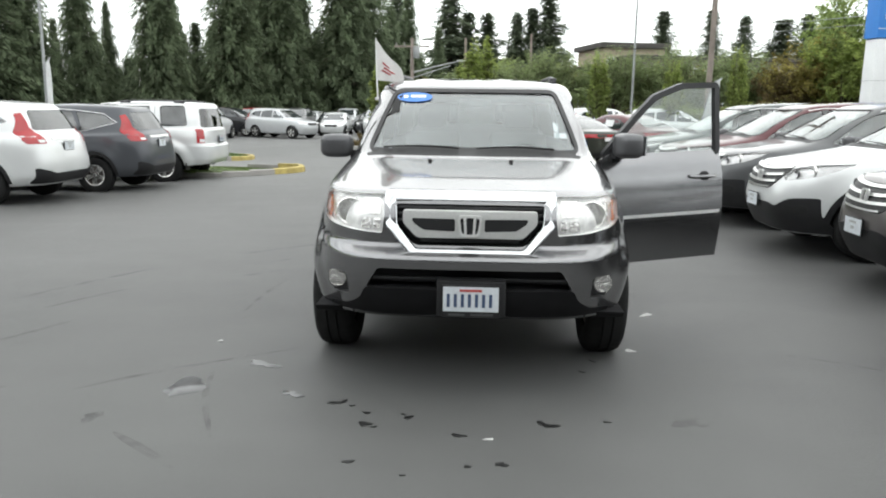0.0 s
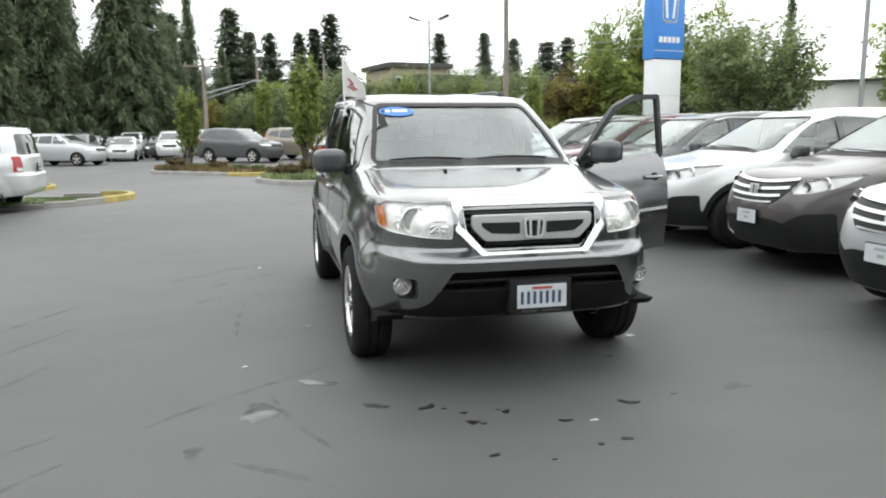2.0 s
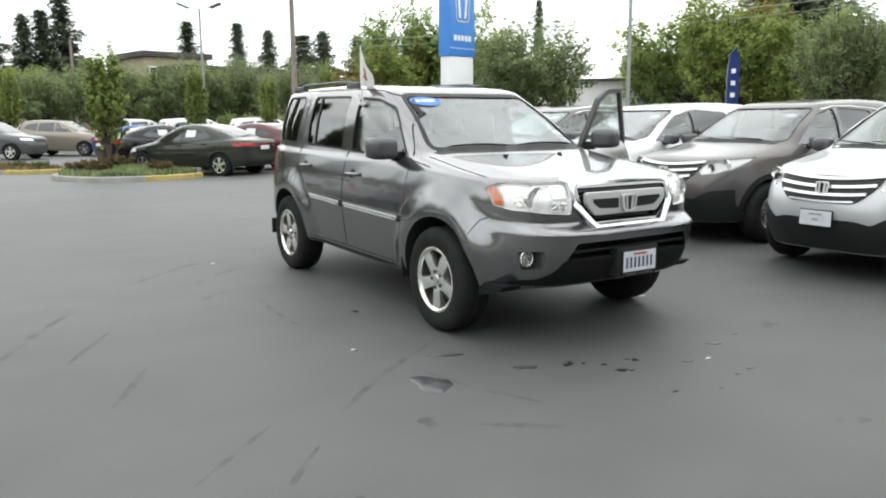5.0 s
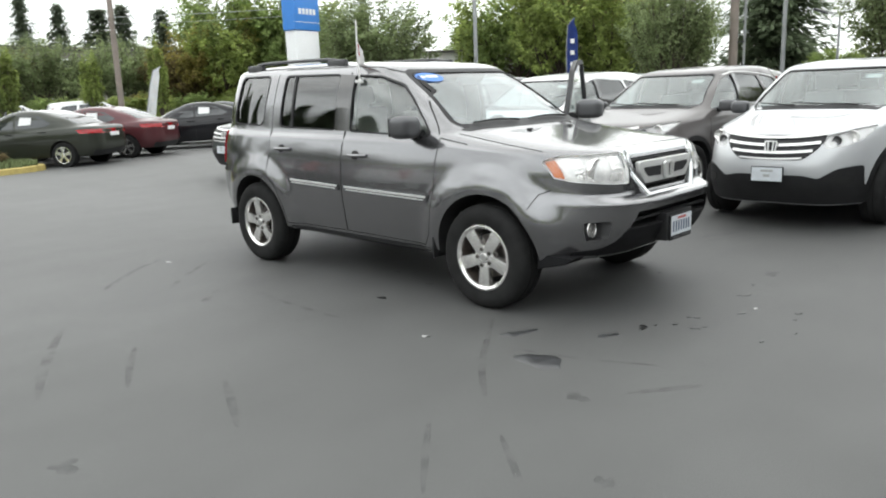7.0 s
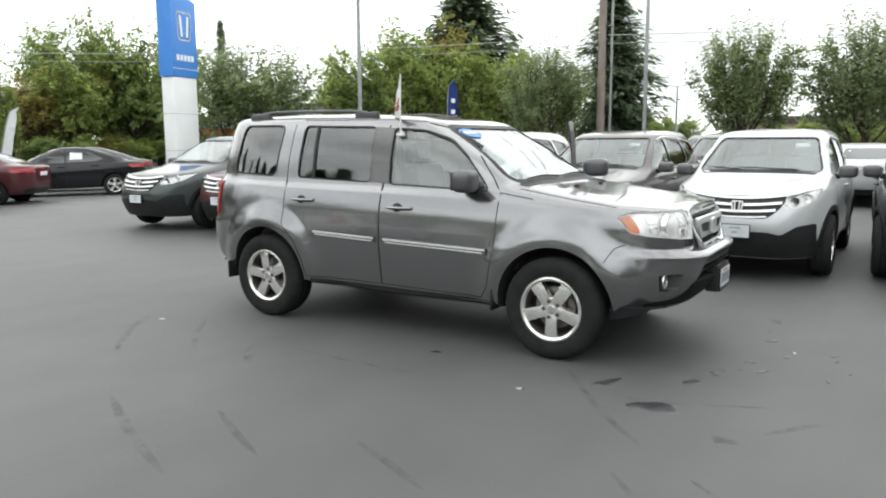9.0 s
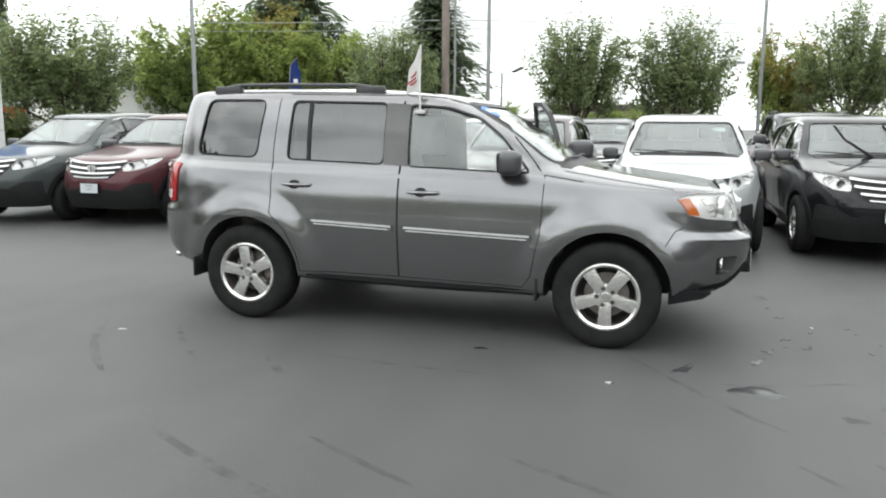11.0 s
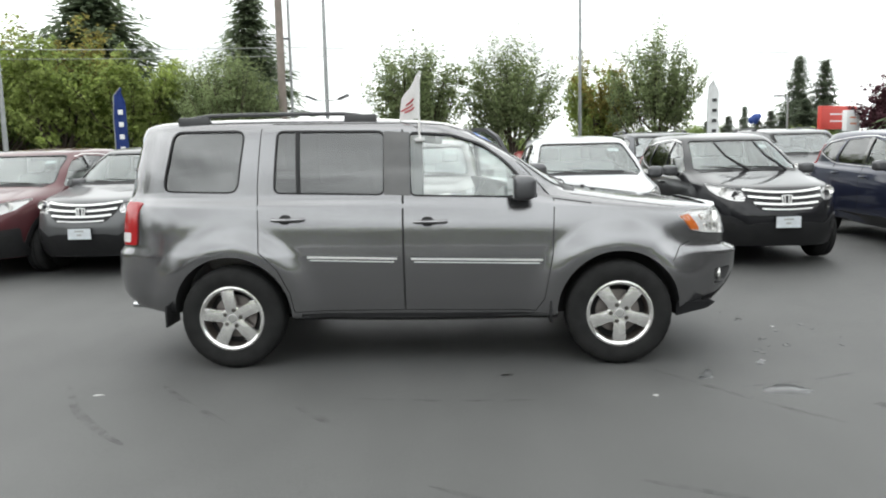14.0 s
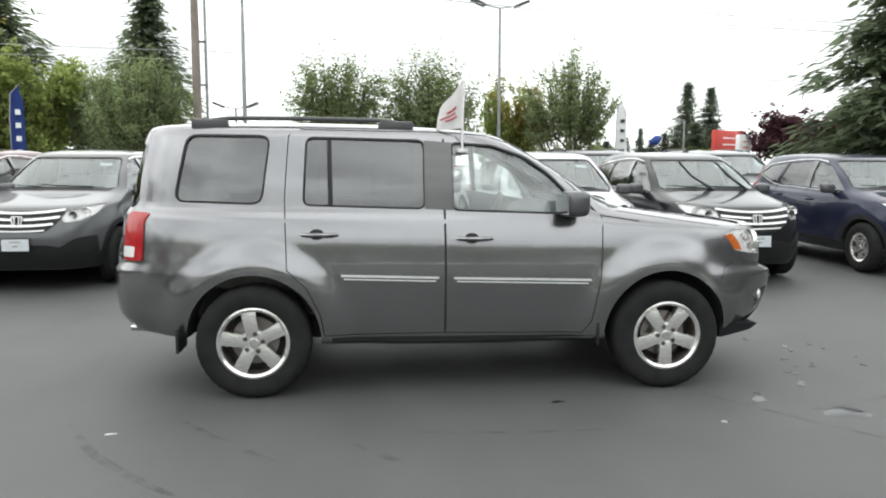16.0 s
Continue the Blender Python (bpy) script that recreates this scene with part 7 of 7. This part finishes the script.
def pylon_sign():
    s = thing("pylon_sign", "tall white dealership pylon with a blue head", "sign", m=pose(12.85, 19.0, lie(12.7, 19), 0, 0, 12))
    bm = bmesh.new()
    box(bm, -0.64, 0.64, -0.26, 0.26, 0.0, 3.85, 0.04)
    col = part("column", bm, M["sign_white"], s)
    for z in (1.28, 2.57):
        bm = bmesh.new()
        box(bm, -0.643, 0.643, -0.263, 0.263, z - 0.006, z + 0.006)
        part("panel_joint", bm, M["metal_pole"], col)
    bm = bmesh.new()
    prism(bm, [(-0.69, 3.86), (0.69, 3.86), (0.69, 6.50), (0.4, 6.60), (-0.3, 6.64), (-0.69, 6.58)], -0.30, 0.30, "xz", bevel=0.04)
    head = part("head", bm, M["sign_blue"], s, "blue sign head")
    for sg in (-1, 1):
        y = sg * 0.308
        bm = bmesh.new()
        o = rounded([(-0.40, 6.12), (-0.34, 5.10), (0.34, 5.10), (0.40, 6.12)], 0.14)
        i = rounded([(-0.34, 6.05), (-0.29, 5.17), (0.29, 5.17), (0.34, 6.05)], 0.11)
        a = [bm.verts.new((p[0], y, p[1])) for p in o]
        b = [bm.verts.new((p[0], y, p[1])) for p in i]
        for k in range(len(o)):
            bm.faces.new((a[k], a[(k + 1) % len(o)], b[(k + 1) % len(o)], b[k]))
        r = bmesh.ops.solidify(bm, geom=bm.faces[:], thickness=0.012)
        part("badge_frame", bm, M["sign_white"], head)
        for q in (-1, 1):
            bm = bmesh.new()
            prism(bm, [(q * 0.26, 5.97), (q * 0.15, 5.97), (q * 0.09, 5.25), (q * 0.19, 5.25)], y - 0.008, y + 0.008, "xz")
            part("badge_bar", bm, M["sign_white"], head)
        for k in range(5):
            bm = bmesh.new()
            box(bm, -0.47 + k * 0.196, -0.33 + k * 0.196, y - 0.008, y + 0.008, 4.42, 4.62)
            part("letter_bar", bm, M["sign_white"], head)
        bm = bmesh.new()
        box(bm, -0.68, 0.68, y - 0.006, y + 0.006, 4.13, 4.15)
        part("seam", bm, M["sign_white"], head)


pylon_sign()


def feather_flag(x, y, h, turn, cloth, mark, label, lean=0.0, width=0.42):
    f = thing("feather_flag", label, "flag", "feather flags", m=pose(x, y, lie(x, y), 0, lean, turn))
    bm = bmesh.new()
    tube(bm, [(0, 0, 0), (0, 0, h * 0.75), (0.05, 0, h * 0.93), (0.28, 0, h)], 0.022, 0.012, 8)
    part("pole", bm, M["metal_pole"], f)
    bm = bmesh.new()
    lathe(bm, [(0.22, 0), (0.22, 0.05), (0.05, 0.08)], "z", 16)
    part("base", bm, M["dark_metal"], f)
    grid = []
    bm = bmesh.new()
    z0 = h * 0.24
    for k in range(19):
        t = k / 18
        z = z0 + (h - 0.02 - z0) * t
        w = width * (1 - 0.08 * t) * (1 if t < 0.82 else max(0.12, math.cos((t - 0.82) / 0.18 * math.pi / 2)))
        x0 = 0.012 + (0.25 * max(0, (t - 0.85) / 0.15) ** 2)
        grid.append([bm.verts.new((x0 + w * j / 6, 0.05 * math.sin(t * 7 + j * 0.6) * j / 6, z)) for j in range(7)])
    for a, b in zip(grid, grid[1:]):
        for j in range(6):
            bm.faces.new((a[j], a[j + 1], b[j + 1], b[j]))
    bmesh.ops.solidify(bm, geom=bm.faces[:], thickness=0.004)
    c = part("cloth", bm, cloth, f)
    for k in range(5):
        z = z0 + (h - z0) * (0.16 + 0.14 * k)
        for sg in (-1, 1):
            bm = bmesh.new()
            box(bm, width * 0.36, width * 0.72, sg * 0.062 - 0.003, sg * 0.062 + 0.003, z - 0.09, z + 0.07)
            part("letter_bar", bm, mark, c)
    return f


feather_flag(19.5, 11.8, 3.9, -65, M["flag_blue"], M["sign_white"], "blue feather flag with white lettering bars")
feather_flag(32.4, -12.1, 4.7, -85, M["sign_white"], M["grey_plastic"], "white feather flag with pale lettering bars", 0, 0.62)
feather_flag(7.9, 22.4, 2.9, -20, M["sign_white"], M["flag_white"], "white feather flag leaning in the wind", 12, 0.3)
feather_flag(-19.9, 28.4, 3.9, 20, M["sign_white"], M["flag_white"], "white feather flag beside a lamp post", 0, 0.25)
feather_flag(-4.9, 34.0, 2.6, 20, M["sign_white"], M["flag_white"], "white feather flag at the edge of the lot", 0, 0.28)


def board(x, y, turn, w, z0, z1, mat, bar, label):
    b = thing("sign_board", label, "sign", "roadside signs", m=pose(x, y, lie(x, y), 0, 0, turn))
    bm = bmesh.new()
    box(bm, -w / 2, w / 2, -0.15, 0.15, z0, z1, 0.03)
    part("panel", bm, mat, b)
    for s in (-1, 1):
        bm = bmesh.new()
        tube(bm, [(s * w * 0.3, 0, 0), (s * w * 0.3, 0, z0 + 0.05)], 0.08, sides=8)
        part("post", bm, M["metal_pole"], b)
    for k in range(2):
        for s in (-1, 1):
            bm = bmesh.new()
            zc = z0 + (z1 - z0) * (0.35 + 0.3 * k)
            box(bm, -w * 0.26, w * (0.26 - 0.12 * k), s * 0.155 - 0.004, s * 0.155 + 0.004, zc - 0.04, zc + 0.04)
            part("letter_bar", bm, bar, b)


board(43.4, -23.6, -62, 3.3, 2.3, 3.75, M["red_board"], M["sign_white"], "red roadside sign board on posts")
board(37.7, -21.7, -62, 1.1, 2.1, 3.25, M["sign_white"], M["orange_band"], "white roadside sign board on posts")


def arm_lamp(x, y, h, reach, turn):
    p = thing("street_lamp", "grey street lamp with a single curved arm", "street lamp", "street lamps", m=pose(x, y, lie(x, y), 0, 0, turn))
    bm = bmesh.new()
    tube(bm, [(0, 0, 0), (0, 0, h)], 0.07, 0.05, 10)
    part("pole", bm, M["metal_pole"], p)
    bm = bmesh.new()
    tube(bm, [(0, 0, h - 0.25), (reach * 0.4, 0, h + 0.05), (reach, 0, h + 0.1)], 0.05, 0.04, 8)
    part("arm", bm, M["metal_pole"], p)
    bm = bmesh.new()
    box(bm, reach - 0.05, reach + 0.55, -0.13, 0.13, h + 0.03, h + 0.16, 0.05)
    part("lamp_head", bm, M["metal_pole"], p)


arm_lamp(44.7, -21.0, 4.45, 0.6, 115)
arm_lamp(38.9, -4.1, 4.9, 0.7, 270)
# a cluster of blue balloons on a stake by the road
balloons = thing("balloon_cluster", "dark blue balloons tied to a thin stake by the road", "balloons", m=pose(40.7, -17.5, lie(40.7, -17.5)))
bm = bmesh.new()
tube(bm, [(0, 0, 0), (0, 0, 2.75)], 0.02, 0.015, 6)
part("stake", bm, M["metal_pole"], balloons)
for dx, dy, z, r in ((0.0, 0.0, 3.0, 0.27), (0.1, 0.2, 2.92, 0.2), (0.05, -0.18, 3.12, 0.18)):
    bm = bmesh.new()
    lathe(bm, [(0.0, -r * 1.25), (r * 0.12, -r * 1.2), (r * 0.55, -r * 0.85), (r * 0.93, -r * 0.2), (r, r * 0.15), (r * 0.8, r * 0.72), (r * 0.4, r * 1.0), (0.0, r * 1.08)], "z", 20, m=Matrix.Translation((dx, dy, z)))
    part("balloon", bm, M["flag_blue"], balloons)
board(29.0, -3.2, -85, 0.55, 2.4, 3.1, M["sign_white"], M["dark_metal"], "small white street sign on a post")


# ---- buildings ----
def building(name, x, y, turn, w, d, h, wall, label, floors=2, bays=6, roof=0.35, band=None):
    b = thing(name, label, "building", "", m=pose(x, y, lie(x, y), 0, 0, turn))
    bm = bmesh.new()
    box(bm, -w / 2, w / 2, -d / 2, d / 2, 0, h)
    part("wall", bm, wall, b)
    bm = bmesh.new()
    box(bm, -w / 2 - 0.4, w / 2 + 0.4, -d / 2 - 0.4, d / 2 + 0.4, h + 0.004, h + roof, 0.04)
    part("roof", bm, M["roof_dark"], b)
    fh = h / max(floors, 1)
    for f in range(floors):
        for k in range(bays):
            cx = -w / 2 + w * (k + 0.5) / bays
            bm = bmesh.new()
            box(bm, cx - 0.62, cx + 0.62, -d / 2 - 0.06, -d / 2 + 0.01, f * fh + fh * 0.32, f * fh + fh * 0.78)
            fr = part("window", bm, M["sign_white"], b)
            for s in (-1, 1):
                bm = bmesh.new()
                box(bm, cx + s * 0.29 - 0.25, cx + s * 0.29 + 0.25, -d / 2 - 0.075, -d / 2 - 0.058, f * fh + fh * 0.36, f * fh + fh * 0.74)
                part("pane", bm, M["pane_dark"], fr)
    if band:
        bm = bmesh.new()
        box(bm, -w / 2 - 0.02, w / 2 + 0.02, -d / 2 - 0.02, -d / 2 + 0.3, h * 0.62, h * 0.82)
        part("band", bm, band, b)
    return b


building("office_building", 21.0, 68.5, 12, 17, 8, 6.0, M["wall_grey"], "grey flat-roofed office block behind trees", 2, 7)
building("office_building", 13.5, 70.5, 12, 6, 7, 7.2, M["wall_tan"], "taller tan end of a flat-roofed office block", 2, 3, 0.5)
building("office_building", 6.0, 71.5, 12, 9, 7, 5.2, M["wall_tan"], "low tan office wing behind trees", 1, 4)
building("shop_building", 31.0, 29.0, -42, 9, 6, 3.7, M["wall_white"], "low white shop with a flat roof", 1, 0, 0.12)
building("shop_building", 30.5, 37.0, -40, 9, 6, 3.0, M["wall_white"], "low white shop with an orange band", 1, 0, 0.2, M["orange_band"])
building("house", 72.0, 4.0, -85, 14, 8, 3.0, M["wall_tan"], "low tan house far behind the lot", 1, 6, 0.6)


# ---- simpler cars farther off ----
SEDAN = [
    (-1.90, 1.95, 0.60, 4.0, 4.0, 0.22, 0.22, 0.28, 0.2),
    (-2.10, 2.12, 0.820, 4.0, 5.0, 0.20, 0.24, 0.28, 0.2),
    (-2.20, 2.25, 0.865, 3.8, 5.0, 0.45, 0.45, 0.48, 0.9),
    (-2.18, 2.25, 0.875, 3.8, 5.0, 0.62, 0.66, 0.74, 1.0),
    (-2.02, 2.22, 0.850, 4.2, 5.0, 0.76, 0.87, 0.98, 0.6),
    (-1.15, 1.78, 0.800, 5.5, 5.0, 0.94, 0.94, 1.05, 0.3),
    (-0.75, 1.38, 0.730, 5.5, 5.0, 1.16, 1.20, 1.21, 1.0),
    (-0.30, 0.88, 0.600, 5.0, 5.0, 1.36, 1.39, 1.36, 0.8),
    (-0.05, 0.62, 0.420, 4.0, 4.0, 1.41, 1.435, 1.41, 1.0),
    (0.15, 0.45, 0.050, 2.5, 2.5, 1.435, 1.44, 1.435, 1.0),
]
HATCH = [tuple(v) for v in CX_LEVELS]
M["far_glass"] = material("dark_car_glass", (0.03, 0.035, 0.038), 0.05, 0, 0.1, 2, 20, spec=0.9)


def simple_car(name, levels, sides, shield, back, wy, r, track, tail, head, hood_z):
    car = thing(name, "parked car", "car", "cars farther off")
    sh = Shell(skin(levels, 72, 3))
    arch_cuts(sh, wy, r, r + 0.045, 0.26, track + 0.12)
    body = new("body", sh.finish("body", M["paint"]))
    body.parent = car
    for poly in sides:
        for pl in ("right", "left"):
            part("side_window", sh.patch(rounded(poly, 0.04), pl, 0.004, 0.01, 0.2), M["far_glass"], car)
    part("windshield", sh.patch(rounded(shield, 0.05), "front", 0.005, 0.012, 0.14), M["far_glass"], car)
    part("rear_window", sh.patch(rounded(back, 0.05), "rear", 0.005, 0.012, 0.14), M["far_glass"], car)
    for s in (-1, 1):
        t = [(s * p[0], p[1]) for p in tail]
        part("tail_light", sh.patch(rounded(t, 0.02), "rear", 0.01, 0.03, 0.06), M["red_lamp"], car)
        t = [(s * p[0], p[1]) for p in head]
        part("headlight", sh.patch(rounded(t, 0.02), "front", 0.01, 0.03, 0.06), M["reflector"], car)
    part("grille", sh.patch([(-0.4, hood_z), (0.4, hood_z), (0.36, hood_z - 0.14), (-0.36, hood_z - 0.14)], "front", 0.008, 0.02, 0.1), M["black_plastic"], car)
    for y in (-wy, wy):
        for s in (-1, 1):
            w = new("wheel")
            w.parent = car
            w.matrix_local = pose(s * track, y, r, 0, 0, 0 if s < 0 else 180)
            bm = bmesh.new()
            lathe(bm, [(r * 0.62, -0.09), (r * 0.66, -0.11), (r * 0.95, -0.11), (r, -0.08), (r, 0.1), (r * 0.6, 0.1)], "x", 28)
            part("tyre", bm, M["rubber"], w)
            bm = bmesh.new()
            lathe(bm, [(r * 0.6, -0.06), (0.0, -0.06)], "x", 20)
            part("backing", bm, M["under"], w)
            bm = bmesh.new()
            lathe(bm, [(r * 0.60, -0.06), (r * 0.66, -0.115), (r * 0.60, -0.112), (r * 0.57, -0.06)], "x", 24, caps=False)
            lathe(bm, [(0.0, -0.118), (r * 0.16, -0.112), (r * 0.17, -0.06)], "x", 16, caps=False)
            for k in range(5):
                prism(bm, [(-0.03, 0.03), (-0.042, r * 0.6), (0.042, r * 0.6), (0.03, 0.03)], -0.113, -0.085, "yz")
                bmesh.ops.rotate(bm, cent=(0, 0, 0), matrix=Matrix.Rotation(math.tau / 5, 3, "X"), verts=bm.verts)
            part("rim", bm, M["alloy"], w)
    if tail[0][1] < 1.1:
        for pl in ("right", "left"):
            part("paper_slip", sh.patch([(0.16, 1.07), (0.50, 1.08), (0.50, 1.26), (0.18, 1.27)], pl, 0.012, 0.003, 0.2), M["sign_white"], car)
            part("lamp_side", sh.patch(rounded([(2.06, 0.92), (2.26, 0.92), (2.26, 0.83), (2.14, 0.83)], 0.02), pl, 0.01, 0.02, 0.06), M["red_lamp"], car)
            part("panel_gap", sh.strip([(0.05, 0.30), (0.05, 0.98)], pl, 0.01, 0.002, 0.004, step=0.1), M["gap"], car)
        for y, z in ((-0.08, 0.86), (0.82, 0.90)):
            for pl in ("right", "left"):
                door_handle(car, sh, pl, y, z, M["paint"])
        part("rear_plate", sh.patch([(-0.2, 0.74), (0.2, 0.74), (0.2, 0.84), (-0.2, 0.84)], "rear", 0.01, 0.01, 0.1), M["sign_white"], car)
        part("rear_bumper", sh.patch(rounded([(-0.7, 0.42), (0.7, 0.42), (0.66, 0.28), (-0.66, 0.28)], 0.03), "rear", 0.01, 0.02, 0.1), M["black_plastic"], car)
        part("sill", sh.strip([(-0.9, 0.24), (0.9, 0.25)], "right", 0.06, 0.006, 0.02, step=0.2), M["black_plastic"], car)
    sh.bm.free()
    return car


sedan = simple_car("sedan_car", SEDAN, [[(0.02, 0.98), (-0.80, 0.955), (-0.50, 1.19), (-0.22, 1.32), (0.0, 1.35)], [(0.08, 0.985), (0.85, 1.02), (1.05, 1.09), (0.70, 1.28), (0.08, 1.35)]],
                   [(-0.68, 0.97), (0.68, 0.97), (0.52, 1.33), (-0.52, 1.33)], [(-0.62, 1.08), (0.62, 1.08), (0.48, 1.32), (-0.48, 1.32)], 1.335, 0.32, 0.76,
                   [(0.46, 0.93), (0.82, 0.93), (0.82, 0.83), (0.62, 0.84)], [(0.48, 0.72), (0.72, 0.76), (0.76, 0.66), (0.50, 0.60)], 0.70)
hatch = simple_car("estate_car", HATCH, [lowered(q) for q in [[(0.06, 1.15), (-0.72, 1.12), (-0.42, 1.37), (-0.22, 1.48), (0.05, 1.56)], [(0.14, 1.15), (0.92, 1.17), (0.86, 1.54), (0.14, 1.57)], [(1.0, 1.18), (1.65, 1.30), (1.45, 1.49), (0.95, 1.54)]]],
                   lowered([(-0.70, 1.16), (0.70, 1.16), (0.56, 1.57), (-0.56, 1.57)]), lowered([(-0.62, 1.22), (0.62, 1.22), (0.50, 1.53), (-0.50, 1.53)]), 1.31, 0.345, 0.79,
                   [(0.66, 1.45), (0.74, 1.2), (0.82, 0.98), (0.66, 0.98)], [(0.46, 0.90), (0.76, 0.93), (0.74, 0.83), (0.44, 0.81)], 0.88)
FAR = "cars farther off"
park(sedan, used, "dark_green", 2.3, 16.7, 216, "dark green sedan parked beside a planted island", FAR)
park(sedan, used, "maroon", 4.3, 17.6, 217, "maroon sedan parked tail out", FAR)
park(sedan, used, "black", 7.7, 18.1, 236, "black sedan parked side on", FAR)
park(sedan, used, "grey", 9.6, 20.2, 236, "dark grey sedan parked side on", FAR)
park(sedan, used, "black", 2.6, 22.4, 100, "black sedan parked behind an island", FAR)
park(hatch, used, "grey", -2.2, 32.5, 52, "dark grey crossover parked by a planted island", FAR)
park(hatch, used, "tan", 0.9, 34.5, 52, "tan estate car parked by a planted island", FAR)
park(hatch, used, "silver", -11.3, 37.5, 65, "silver estate car with dark trim, side on", FAR)
park(hatch, used, "white", -14.6, 34.5, 180, "white estate car parked nose away", FAR)
park(hatch, used, "black", -14.6, 39.0, 75, "dark estate car parked side on", FAR)
park(sedan, used, "blue", 3.2, 27.2, 60, "bright blue sedan parked beyond an island", FAR)
park(hatch, used, "white", 6.2, 30.2, 95, "white estate car parked beyond an island", FAR)
park(hatch, used, "silver", 4.0, 32.0, 95, "silver estate car parked beyond an island", FAR)
park(sedan, used, "silver", 15.6, -2.5, 100, "silver sedan behind the crossovers", FAR)
park(sedan, used, "white", 18.6, -4.8, 100, "white sedan behind the crossovers", FAR)
park(sedan, used, "red", 19.6, -2.4, 95, "red sedan behind the crossovers", FAR)
park(hatch, used, "grey", 16.2, 1.2, -90, "grey estate car behind the crossovers", FAR)
park(hatch, used, "silver", 16.2, 4.0, -90, "silver estate car behind the crossovers", FAR)
park(hatch, used, "white", 8.6, 27.4, 75, "white estate car beyond the front row", FAR)
shades = ["white", "silver", "grey", "black", "white", "silver", "white", "red", "silver", "white"]
rng = random.Random(9)
for row, (y, n, x0, dx) in enumerate(((42.5, 7, -17.0, 2.6), (47.5, 7, -18.5, 2.7), (52.5, 9, -21.0, 2.7), (58.0, 9, -22.0, 2.8))):
    for k in range(n):
        c = shades[rng.randrange(10)]
        park(sedan if rng.random() < 0.55 else hatch, used, c, x0 + dx * k + rng.uniform(-0.2, 0.2), y + rng.uniform(-0.3, 0.3), rng.choice((0, 180)) + rng.uniform(-3, 3), c + " car in a far row of parked cars", "far rows of parked cars")

# unseen building, added so that paint and glass reflect something dark
building("showroom_building", -6, -25, 180, 44, 8, 8.2, M["wall_dark"], "unseen dark two-storey building added for the car reflections", 2, 12, 0.5)
